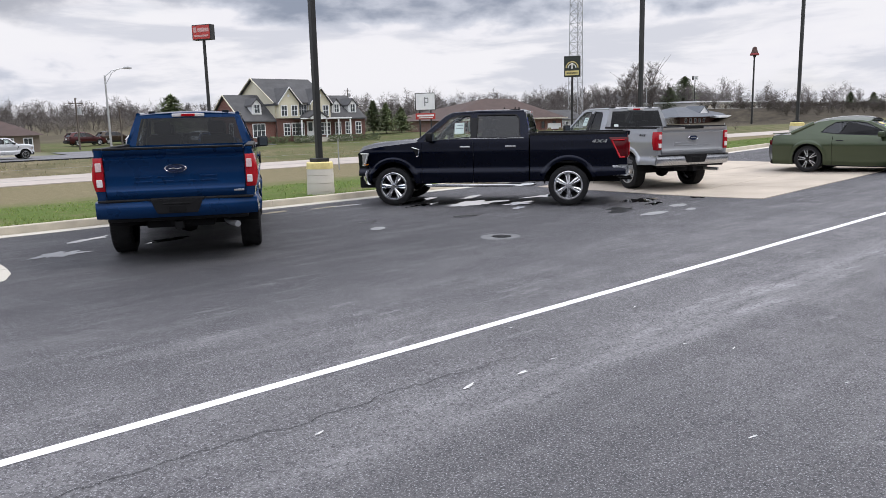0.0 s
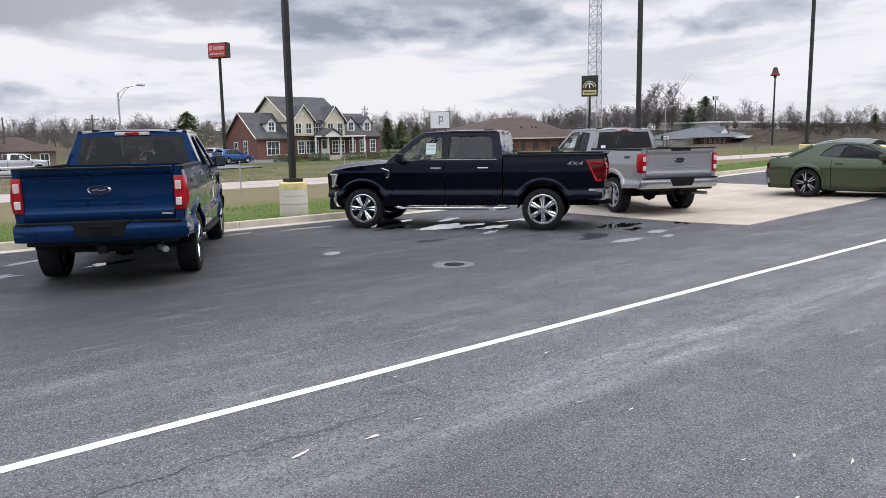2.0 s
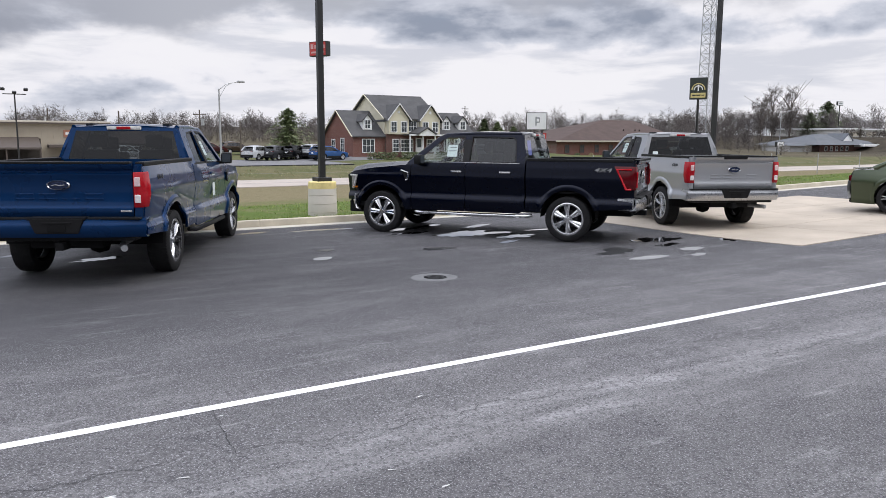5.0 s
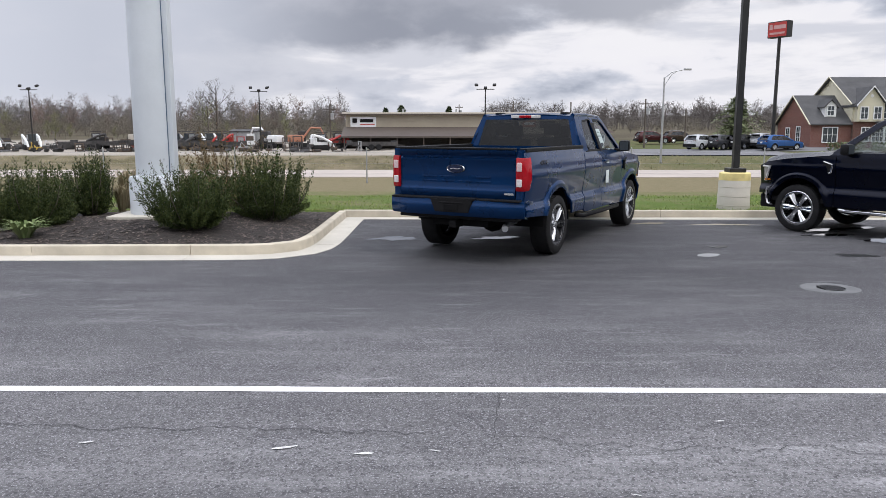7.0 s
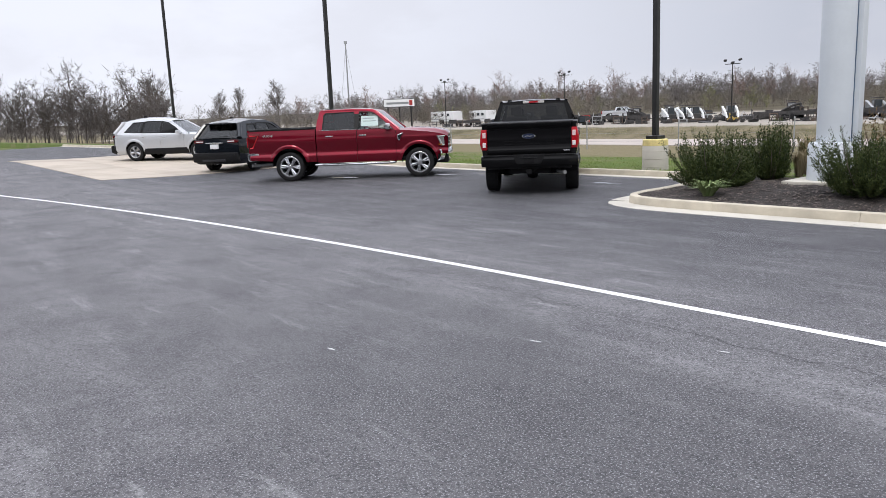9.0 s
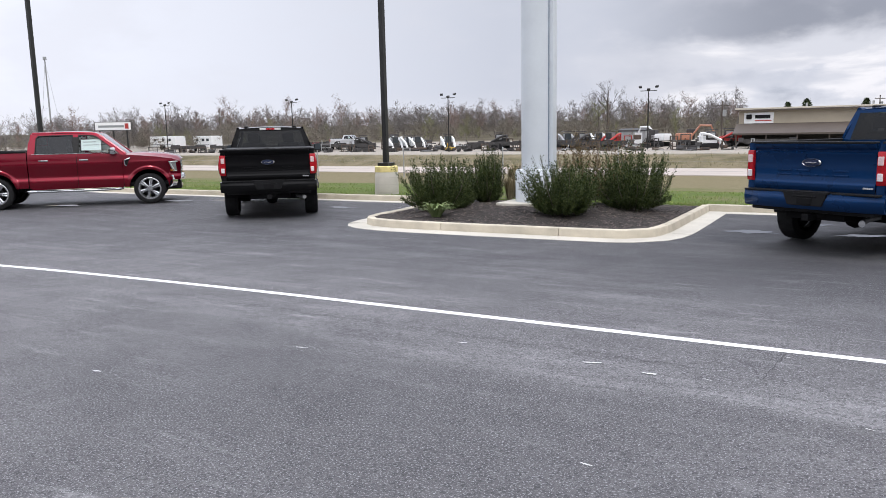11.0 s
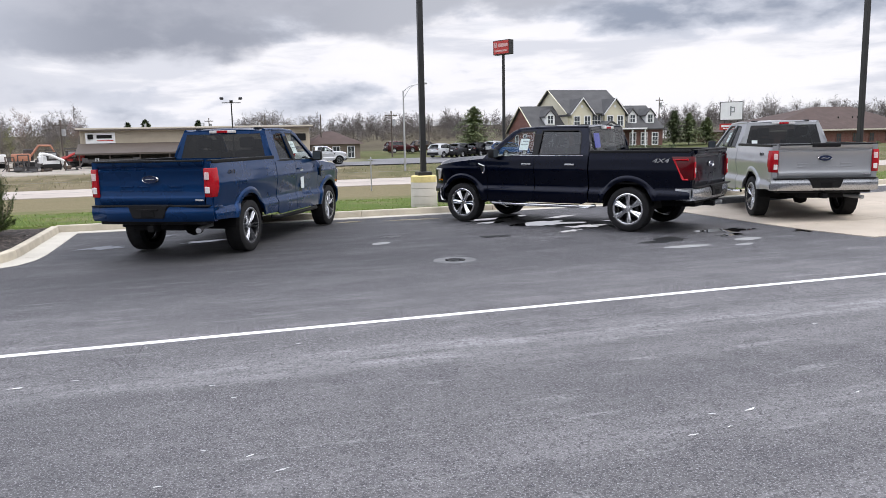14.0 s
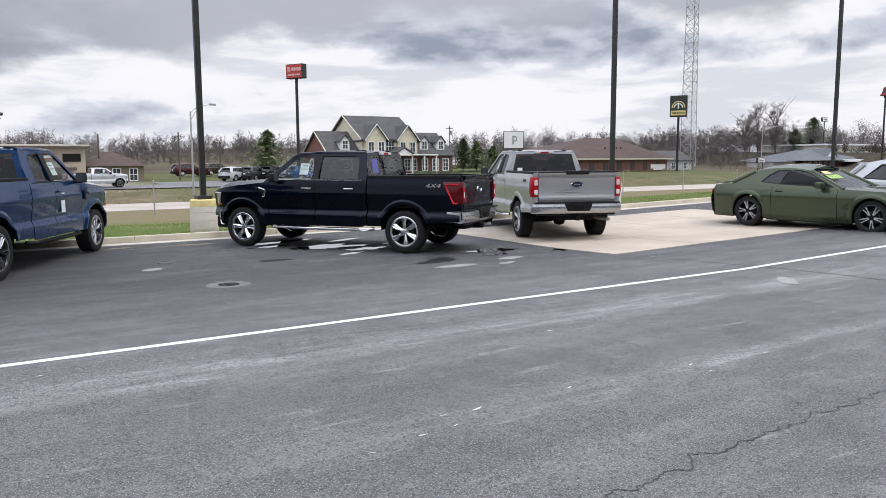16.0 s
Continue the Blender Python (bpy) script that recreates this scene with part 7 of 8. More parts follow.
def gable_prism(x0, x1, y0, y1, ze, zr, over=0.3, along="x"):
    """A saddle roof slab pair; the ridge runs along x or y."""
    b = bmesh.new()
    t = 0.16
    if along == "x":
        ym = (y0 + y1) / 2
        sl = (zr - ze) / (ym - y0)
        pts = [(y0 - over, ze - over * sl), (ym, zr), (y1 + over, ze - over * sl)]
        pts += [(y, z + t) for y, z in pts[::-1]]
        a, c = [[b.verts.new((x, y, z)) for y, z in pts] for x in (x0 - over, x1 + over)]
    else:
        xm = (x0 + x1) / 2
        sl = (zr - ze) / (xm - x0)
        pts = [(x0 - over, ze - over * sl), (xm, zr), (x1 + over, ze - over * sl)]
        pts += [(x, z + t) for x, z in pts[::-1]]
        a, c = [[b.verts.new((x, y, z)) for x, z in pts] for y in (y0 - over, y1 + over)]
    n = len(pts)
    for i in range(n):
        b.faces.new((a[i], a[(i + 1) % n], c[(i + 1) % n], c[i]))
    for r in (a, c):
        b.faces.new((r[0], r[1], r[4], r[5])), b.faces.new((r[1], r[2], r[3], r[4]))
    bmesh.ops.recalc_face_normals(b, faces=b.faces)
    return b


def gable_walls(x0, x1, y0, y1, z0, ze, zr, along="x"):
    b = bmesh.new()
    if along == "x":
        ym = (y0 + y1) / 2
        prof = [(y0, z0), (y1, z0), (y1, ze), (ym, zr), (y0, ze)]
        a, c = [[b.verts.new((x, y, z)) for y, z in prof] for x in (x0, x1)]
    else:
        xm = (x0 + x1) / 2
        prof = [(x0, z0), (x1, z0), (x1, ze), (xm, zr), (x0, ze)]
        a, c = [[b.verts.new((x, y, z)) for x, z in prof] for y in (y0, y1)]
    b.faces.new(a), b.faces.new(c[::-1])
    for i in range(5):
        if i in (2, 3):
            continue
        b.faces.new((a[i], c[i], c[(i + 1) % 5], a[(i + 1) % 5]))
    bmesh.ops.recalc_face_normals(b, faces=b.faces)
    return b


def hip_roof(x0, x1, y0, y1, ze, zr, inset, over=0.5):
    b = bmesh.new()
    ym = (y0 + y1) / 2
    lo = [b.verts.new(p) for p in ((x0 - over, y0 - over, ze), (x1 + over, y0 - over, ze), (x1 + over, y1 + over, ze), (x0 - over, y1 + over, ze))]
    i0, i1 = inset if isinstance(inset, tuple) else (inset, inset)
    r0, r1 = b.verts.new((x0 + i0, ym, zr)), b.verts.new((x1 - i1, ym, zr))
    for f in ((lo[0], lo[1], r1, r0), (lo[2], lo[3], r0, r1), (lo[1], lo[2], r1), (lo[3], lo[0], r0), (lo[3], lo[2], lo[1], lo[0])):
        b.faces.new(f)
    bmesh.ops.recalc_face_normals(b, faces=b.faces)
    return b


def window_on(parent, x, y, z, w, h, bars=(2, 2), trim=None, face="y"):
    """A window set 4 cm into a wall that faces -y (or -x), with frame, bars and pane."""
    m = pose(x, y, z) if face == "y" else pose(x, y, z, 0, 0, -90)
    t = 0.10
    u, v = w / 2, h / 2
    win = part("window", bm_plate([(-u - t, -v - t), (u + t, -v - t), (u + t, v + t), (-u - t, v + t)], [[(-u, -v), (u, -v), (u, v), (-u, v)]], lambda a, c: (a, -0.02, c)), trim or WHITE, parent, m=m)
    thicken(win, 0.08, 0)
    for i in range(1, bars[0]):
        part("glazing_bar", bm_box(-u + w * i / bars[0] - 0.025, -u + w * i / bars[0] + 0.025, -0.045, 0.0, -v, v), trim or WHITE, win)
    for i in range(1, bars[1]):
        part("glazing_bar", bm_box(-u, u, -0.048, 0.003, -v + h * i / bars[1] - 0.025, -v + h * i / bars[1] + 0.025), trim or WHITE, win)
    part("pane", bm_box(-u, u, -0.03, -0.012, -v, v), WINDOW, win)
    return win


# equipment dealer's long shed
shed = thing("commercial_building", "long low tan metal-sided dealer building with brown awning", "building", pose(0, 94, -1.3))
sx0, sx1 = -8.8, 17.7
part("wall", bm_box(sx0, sx1, 0, 16, 0, 4.55), TANWALL, shed)
for k in range(46):
    x = sx0 + 0.3 + k * (sx1 - sx0 - 0.6) / 45
    part("siding_rib", bm_box(x - 0.04, x + 0.04, -0.05, 0.0, 3.0, 4.5), TANWALL, shed)
rf = part("roof", bm_box(sx0 - 0.4, sx1 + 0.4, -0.5, 16.4, 4.55, 4.85, 0.05), TRIMTAN, shed)
part("roof_edge", bm_box(sx0 - 0.42, sx1 + 0.42, -0.54, -0.5, 4.50, 4.66), AWNING, rf)
b = bmesh.new()
q = [(-3.2, 1.75), (-0.02, 2.95), (-0.02, 3.05), (-3.2, 1.95)]
a_, c_ = [[b.verts.new((x, y, z)) for y, z in q] for x in (sx0 - 0.2, sx1 - 7)]
for i in range(4):
    b.faces.new((a_[i], a_[(i + 1) % 4], c_[(i + 1) % 4], c_[i]))
b.faces.new(a_), b.faces.new(c_)
bmesh.ops.recalc_face_normals(b, faces=b.faces)
part("awning", b, AWNING, shed, "brown sloping metal awning")
for k in range(7):
    part("awning_post", bm_cyl(0.08, 0.08, 0, 1.85, 8, m=pose(sx0 + 0.2 + k * 3.2, -3.0, 0)), AWNING, shed)
# dark sheet over the tan wall, painting the shade below the awning
part("bay_wall", bm_box(sx0 + 0.1, sx1 - 6.8, -0.03, 0.0, 0, 2.9), TANDARK, shed)
for k in range(5):
    part("bay_door", bm_box(sx0 + 1.2 + k * 3.6, sx0 + 4.2 + k * 3.6, -0.06, 0.02, 0, 2.4), TANDARK, shed)
sg = part("sign_panel", bm_box(-8.2, -5.0, -0.14, -0.06, 3.05, 4.30, 0.02), WHITE, shed, "white sign panel with dark bars")
part("sign_bar", bm_box(-7.0, -5.35, -0.17, -0.14, 3.62, 4.02), BLACK, sg)
part("sign_mark", bm_box(-7.95, -7.35, -0.17, -0.14, 3.55, 4.1, 0.1), BLACK, sg)
part("sign_bar", bm_box(-7.0, -5.2, -0.17, -0.14, 3.32, 3.42), MACHRED, sg)
os_ = part("sign_panel", bm_box(13.2, 14.8, -0.14, -0.06, 3.05, 3.85, 0.02), ORANGE, shed, "orange sign panel with a pale bar")
part("sign_bar", bm_box(13.4, 14.6, -0.17, -0.14, 3.33, 3.60), WHITE, os_)
part("dark_window", bm_box(15.3, 17.2, -0.10, 0.0, 2.9, 3.8, 0.02), BLACK, shed)
part("entrance_canopy", bm_box(11.5, 16.5, -2.2, 0, 1.9, 2.25, 0.05), AWNING, shed)
for k in range(3):
    part("roof_vent", bm_cyl(0.12, 0.12, 4.8, 5.4, 8, m=pose(-2 + k * 7, 6, 0)), STEEL, shed)
annex = thing("annex_building", "low tan annex with brown hipped roof beside the shed", "building", pose(0, 94.5, -1.35))
part("wall", bm_box(17.9, 24.2, 0, 10, 0, 2.4), surface("brown_stucco", (0.20, 0.165, 0.13), 0.8, var=0.1), annex)
part("roof", hip_roof(17.9, 24.2, 0, 10, 2.4, 4.1, 2.6), BROWNSH, annex)
for k in range(3):
    window_on(annex, 19.2 + k * 1.9, -0.02, 1.35, 0.8, 1.4)

# brick and cream house
hz = -0.05
house = thing("house", "large cream-sided and brick house with grey gabled roofs and porch", "house", pose(0, 0, hz))
mb = part("main_wall", gable_walls(50.0, 58.2, 86.6, 97.2, -1.0, 4.45, 7.55), CREAM, house)
part("main_roof", gable_prism(50.0, 58.2, 86.6, 97.2, 4.45, 7.55, 0.35), SHINGLE, house)
lw = part("left_wing", gable_walls(45.4, 50.0, 86.6, 95.4, -1.0, 2.2, 5.35), BRICK, house)
part("left_roof", gable_prism(45.4, 50.05, 86.6, 95.4, 2.2, 5.35, 0.3), SHINGLE, house)
rwg = part("right_wing", gable_walls(58.2, 64.2, 86.6, 95.4, -1.0, 2.35, 5.35), BRICKDK, house)
part("right_roof", gable_prism(58.2, 64.0, 86.6, 95.4, 2.35, 5.35, 0.3), SHINGLE, house)
for gx0, gx1 in ((50.2, 53.2), (55.0, 58.0)):
    part("front_gable", gable_walls(gx0, gx1, 85.9, 89.0, 2.4, 4.35, 6.15, "y"), CREAM, house)
    gr = part("gable_roof", gable_prism(gx0, gx1, 85.9, 90.6, 4.35, 6.15, 0.28, "y"), SHINGLE, house)
    for s in (-1, 1):
        xm = (gx0 + gx1) / 2
        bb = bmesh.new()
        e = (gx1 - gx0) / 2 + 0.28
        sl = 1.8 / ((gx1 - gx0) / 2)
        vs_ = [bb.verts.new(p) for p in ((xm, 85.58, 6.22), (xm, 85.58, 6.38), (xm + s * e, 85.58, 6.38 - e * sl), (xm + s * e, 85.58, 6.22 - e * sl))]
        bb.faces.new(vs_)
        thicken(part("barge_board", bb, WHITE, gr), 0.06, 0)
    for s in (-0.75, 0.75):
        window_on(house, (gx0 + gx1) / 2 + s, 85.88, 3.35, 0.75, 1.25)
    part("attic_vent", bm_lathe([(0.0, 0), (0.16, 0.0), (0.2, 0.04)], 12), WHITE, house, m=pose((gx0 + gx1) / 2, 85.87, 5.25))
window_on(house, 54.1, 86.58, 3.45, 1.2, 1.3, (3, 2))
part("main_lower_wall", bm_box(50.0, 58.2, 86.2, 86.6, -1.0, 2.4), BRICKDK, house)
porch = part("porch_roof", bm_box(52.4, 60.4, 84.4, 86.6, 2.25, 2.42, 0.03), SHINGLE, house, m=None)
part("porch_fascia", bm_box(52.4, 60.4, 84.34, 84.4, 2.22, 2.40), WHITE, porch)
for k in range(5):
    part("porch_column", bm_box(52.6 + k * 1.9 - 0.08, 52.6 + k * 1.9 + 0.08, 84.42, 84.60, -0.3, 2.15, 0.02), WHITE, porch)
part("porch_floor", bm_box(52.4, 60.4, 84.3, 86.2, -0.8, -0.15), CONCRETE, house)
part("portico_gable", gable_prism(53.6, 56.2, 84.0, 86.6, 2.45, 3.2, 0.15, "y"), SHINGLE, house)
part("portico_face", gable_walls(53.7, 56.1, 84.0, 84.2, 2.2, 2.45, 3.1, "y"), WHITE, house)
dr = part("front_door", bm_box(54.4, 55.4, 86.12, 86.22, -0.1, 1.95, 0.02), WHITE, house, "white front door")
part("door_pane", bm_box(54.6, 55.2, 86.09, 86.13, 0.7, 1.8), WINDOW, dr)
for x in (51.4, 52.6, 53.5, 56.6, 57.6):
    window_on(house, x, 86.18, 0.95, 0.8, 1.5, (2, 3))
for x in (59.6, 61.3, 63.0):
    window_on(house, x, 86.58, 0.95, 0.8, 1.5, (2, 3))
window_on(house, 47.6, 86.58, 0.9, 1.6, 1.6, (3, 2))
window_on(house, 45.38, 89.6, 0.9, 0.9, 1.8, (2, 3), face="x")
window_on(house, 45.38, 92.4, 0.9, 0.9, 1.5, (2, 2), face="x")
part("gable_trim", bm_tube([(45.08, 86.2, 2.05), (45.08, 91.0, 5.45), (45.08, 95.8, 2.05)], 0.075, 6), CREAM, house)
part("gable_trim", bm_tube([(49.63, 86.2, 4.35), (49.63, 91.9, 7.7), (49.63, 97.6, 4.35)], 0.075, 6), CREAM, house)
for x in (47.9, 60.0, 62.7):
    dm = part("dormer", gable_walls(x - 0.65, x + 0.65, 87.4, 91, 2.8, 4.15, 4.85, "y"), WHITE, house, "white roof dormer")
    part("dormer_roof", gable_prism(x - 0.65, x + 0.65, 87.4, 91, 4.15, 4.85, 0.2, "y"), SHINGLE, dm)
    window_on(house, x, 87.37, 3.65, 0.7, 1.0)
for x in (53.3, 54.9):
    part("downpipe", bm_tube([(x, 86.4, 4.3), (x, 86.4, 2.5)], 0.06, 6), WHITE, house)
hg = np.random.default_rng(81)
for i, (hx0, hx1) in enumerate(((46.0, 50.2), (50.8, 54.0), (56.0, 60.0), (60.2, 64.4))):
    V, F = [], []
    for k in range(900):
        p = np.array((hg.uniform(hx0, hx1), 83.6 + hg.uniform(-0.4, 0.4), hg.uniform(0.0, 0.85)))
        d, s = hg.normal(0, 0.09, 3), hg.normal(0, 0.05, 3)
        j = len(V)
        V += [p - s, p + s, p + d]
        F.append((j, j + 1, j + 2))
    hb = soup("hedge", V, F, SPRUCE)
    hb.location = (0, 0, land_height(55, 83.6) + 0.1)
    tagged(hb, "low clipped dark green hedge before the house", "hedge", "house hedges")

# brick office with hipped roof
office = thing("office_building", "single-storey red brick office with brown hipped roof", "building", pose(0, 96, -1.2))
part("wall", bm_box(87.5, 119.5, 0, 16, 0, 2.75), BRICK, office)
part("roof", hip_roof(87.5, 119.5, 0, 16, 2.75, 6.7, (18.0, 6.0), 0.8), BROWNSH, office)
part("eaves", bm_box(86.7, 120.3, -0.82, -0.7, 2.6, 2.85), TRIMTAN, office)
for k in range(9):
    window_on(office, 89.8 + k * 3.4, -0.02, 1.45, 0.9, 1.3, (2, 2), trim=BRICKDK)
for k in range(7):
    part("roof_vent", bm_box(-0.2, 0.2, -0.2, 0.2, 4.9, 5.35, 0.03, m=None) if k < 4 else bm_cyl(0.12, 0.12, 4.2, 4.9, 8), BLACK, office, m=pose((103.5, 106, 108.5, 111, 106.5, 109.5, 110.6)[k], 5.2 if k < 4 else 3.4, 0))
part("white_banner", bm_box(115.0, 119.0, -0.10, -0.04, 0.6, 1.7), WHITE, office)
for k in range(9):
    og = np.random.default_rng(300 + k)
    bx, by, bs = 90.5 + k * 3.3 + og.uniform(-0.6, 0.6), 94.4 + og.uniform(-0.3, 0.3), og.uniform(0.35, 0.6)
    u = og.normal(0, 1, (220, 3))
    u /= np.linalg.norm(u, axis=1, keepdims=True)
    u[:, 2] = np.abs(u[:, 2])
    V, F = [], []
    for w in u * bs * og.uniform(0.4, 1.0, (220, 1)):
        d1, d2 = og.normal(0, 0.06, 3), og.normal(0, 0.10, 3)
        V += [w - d1, w + d1, w + d2]
        F.append((len(V) - 3, len(V) - 2, len(V) - 1))
    ob = soup("office_shrub", V, F, STRAW if k % 3 else SPRUCE)
    ob.location = (bx, by, land_height(bx, by))
    tagged(ob, "small straw-yellow rounded shrub before the brick office" if k % 3 else "small dark green rounded shrub before the brick office", "shrub", "office shrubs")
cot = thing("cottage", "small pale grey cottage with grey roof", "house", pose(0, 100, -1.2))
part("wall", gable_walls(123.5, 131.5, 0, 7, 0, 2.4, 4.2), surface("grey_siding", (0.45, 0.46, 0.48), 0.7, var=0.08, scale=1), cot)
part("roof", gable_prism(123.5, 131.5, 0, 7, 2.4, 4.2, 0.3), SHINGLE, cot)
window_on(cot, 126, -0.02, 1.3, 0.9, 1.2)
window_on(cot, 129.5, -0.02, 1.3, 0.9, 1.2)
bro = thing("roadside_building", "low brick building with slate-grey hipped roof", "building", pose(3.5, 100, -1.0))
part("wall", bm_box(167, 190, 0, 14, 0, 1.9), BRICKDK, bro)
part("roof", hip_roof(164.5, 192, -1, 14, 1.9, 4.4, 10, 0.8), BLUESH, bro)
part("front_gable", gable_walls(178.5, 182.5, 1.2, 6, 2.4, 3.0, 4.5, "y"), WHITE, bro)
part("gable_roof", gable_prism(178.5, 182.5, 1.2, 6, 3.0, 4.5, 0.2, "y"), BLUESH, bro)
part("white_canopy", bm_box(181, 191, -2.6, -0.2, 1.5, 2.1, 0.05), WHITE, bro)
part("side_block", bm_box(157, 165.5, 1.0, 8, 0, 1.7), surface("pale_block", (0.42, 0.42, 0.42), 0.8, var=0.1, scale=1), bro)
part("side_roof", hip_roof(157, 166, 0.5, 8, 1.7, 2.2, 3, 0.4), BLUESH, bro)
for k in range(5):
    window_on(bro, 169.5 + k * 2.2, -0.02, 1.0, 0.8, 0.9, (2, 1))
wh = thing("warehouse", "long pale warehouse on the far hillside", "building", pose(0, 112, 2.9))
part("wall", bm_box(199, 344, 0, 20, 0, 1.9), surface("pale_siding", (0.55, 0.54, 0.52), 0.7, var=0.1, scale=0.1), wh)
part("roof", bm_box(198.5, 344.5, -0.4, 20, 1.9, 2.3), WHITE, wh)
for k in range(16):
    part("wall_panel", bm_box(203 + k * 9, 208 + k * 9, -0.08, 0.0, 0.3, 1.4), TRIMTAN, wh)
for hx, hy, hw in ((212, 150, 9), (236, 158, 11), (110, 170, 14)):
    fh = thing("far_house", "small far house with pale walls and grey roof", "house", pose(hx, hy, land_height(hx, hy) - 0.3), group="far houses")
    part("wall", gable_walls(0, hw, 0, 8, 0, 2.8, 5.4), WHITE, fh)
    part("roof", gable_prism(0, hw, 0, 8, 2.8, 5.4, 0.4), SHINGLE, fh)

# ---- signs, masts, poles ----
def pole_sign(name, label, x, y, w, h, ztop, face, bars, post_w=0.28, posts=(0.0,), turn=0.0, depth=0.5):
    z = land_height(x, y)
    root = thing(name, label, "sign", pose(x, y, 0, 0, 0, turn))
    for p in posts:
        part("post", bm_cyl(post_w / 2, post_w / 2 * 0.85, z - 0.3, ztop - h, 12, m=pose(p, 0, 0)), POLE, root)
    box = part("cabinet", bm_box(-w / 2, w / 2, -depth / 2, depth / 2, ztop - h, ztop, 0.06), POLE, root)
    part("face", bm_box(-w / 2 + 0.1, w / 2 - 0.1, -depth / 2 - 0.02, -depth / 2, ztop - h + 0.1, ztop - 0.1), face, box)
    for (u0, u1, v0, v1, mt) in bars:
        part("sign_bar", bm_box(u0 * w, u1 * w, -depth / 2 - 0.04, -depth / 2 - 0.02, ztop - h + v0 * h, ztop - h + v1 * h), mt, box)
    return root


pole_sign("pole_sign", "tall red roadside sign with pale bars on a dark pole", 41.0, 86.3, 2.6, 1.75, 13.35, SIGNRED, [(-0.40, -0.24, 0.50, 0.82, SIGNPALE), (-0.18, 0.42, 0.52, 0.76, SIGNPALE), (-0.38, 0.38, 0.20, 0.32, SIGNPALE)], 0.42, turn=-62, depth=0.85)
ds = pole_sign("pole_sign", "dark roadside sign with gold emblem on a tall pole", 119.2, 93.3, 3.1, 3.95, 13.2, SIGNDARK, [(-0.42, 0.42, 0.08, 0.30, SIGNGOLD), (-0.34, 0.34, 0.15, 0.22, SIGNDARK)], 0.5, turn=-58, depth=0.8)
for r in (0.75, 1.15):
    part("emblem_arc", bm_tube([(r * math.cos(a), -0.44, 10.95 + r * math.sin(a)) for a in (math.pi * k / 10 for k in range(11))], 0.10, 6), SIGNGOLD if r > 1 else WHITE, ds)
part("emblem_bar", bm_box(-0.12, 0.12, -0.46, -0.42, 10.8, 11.9), WHITE, ds)
pj = pole_sign("roadside_sign", "white and red signboard on two posts", 71.6, 82.1, 2.9, 2.45, 5.5, WHITE, [(-0.06, 0.0, 0.25, 0.75, BARINK), (0.0, 0.14, 0.65, 0.72, BARINK), (0.11, 0.15, 0.45, 0.70, BARINK), (0.0, 0.14, 0.42, 0.48, BARINK)], 0.25, (-0.8, 0.8), turn=-36)
rb = part("lower_board", bm_box(-1.4, 1.4, -0.2, 0.2, 1.8, 2.65, 0.03), SIGNRED, pj, "red lower board with pale bars")
part("sign_bar", bm_box(-1.2, 1.2, -0.24, -0.2, 2.2, 2.45), WHITE, rb)
part("sign_bar", bm_box(-1.0, 1.0, -0.24, -0.2, 1.95, 2.08), WHITE, rb)
fs = thing("pole_sign", "tall slim pole with a weathered brown and red hat-shaped top", "sign", pose(158.3, 76, 0.6))
part("post", bm_cyl(0.22, 0.16, land_height(156, 76) - 0.3, 12.6, 10), POLE, fs)
part("hat_crown", bm_lathe([(0.0, 14.55), (0.22, 14.6), (0.42, 14.45), (0.55, 13.9), (0.72, 13.35), (0.62, 13.2), (0.0, 13.2)], 16, "z"), surface("weathered_brown", (0.085, 0.045, 0.04), 0.8, var=0.5, scale=2.5), fs, smooth=True, m=pose(0, 0, 0))
part("hat_brim", bm_lathe([(0.60, 13.35), (0.86, 13.25), (0.95, 12.95), (0.88, 12.85), (0.80, 13.0), (0.0, 13.05)], 20, "z"), surface("faded_red", (0.26, 0.035, 0.04), 0.7, var=0.5, scale=3), fs, "faded red brim", smooth=True)
part("neck", bm_cyl(0.30, 0.26, 12.45, 13.05, 12), POLE, fs)
ss = pole_sign("pole_sign", "small white sign on a tall pole", 205, 116, 2.6, 1.1, 12.4, WHITE, [(-0.3, 0.3, 0.3, 0.7, BARINK)], 0.3, depth=0.5)
bill = pole_sign("billboard", "small white roadside billboard on dark posts", -116.5, 90.4, 6.3, 1.6, 4.55, WHITE, [(-0.4, 0.3, 0.35, 0.6, BARINK), (0.32, 0.42, 0.2, 0.8, MACHRED)], 0.35, (-2.3, 0.0, 2.3), turn=45)
sps = pole_sign("roadside_sign", "small white sign by the far road", 137, 88, 2.2, 1.0, 1.6, WHITE, [(-0.3, 0.3, 0.35, 0.6, BARINK)], 0.2, (-0.7, 0.7))
tower = thing("lattice_tower", "tall grey steel lattice tower", "tower", pose(154.8, 120, land_height(154, 120)))
legs = [(math.cos(a), math.sin(a)) for a in (0.5, 0.5 + 2.094, 0.5 + 4.189)]
wid = lambda z: 2.15 - 0.9 * z / 62
for c, s in legs:
    part("leg", bm_tube([(c * wid(z), s * wid(z), z) for z in (0, 20, 40, 62)], 0.11, 6), STEEL, tower)
zs = [0.0]
while zs[-1] < 60:
    zs.append(zs[-1] + wid(zs[-1]) * 1.15 + 0.2)
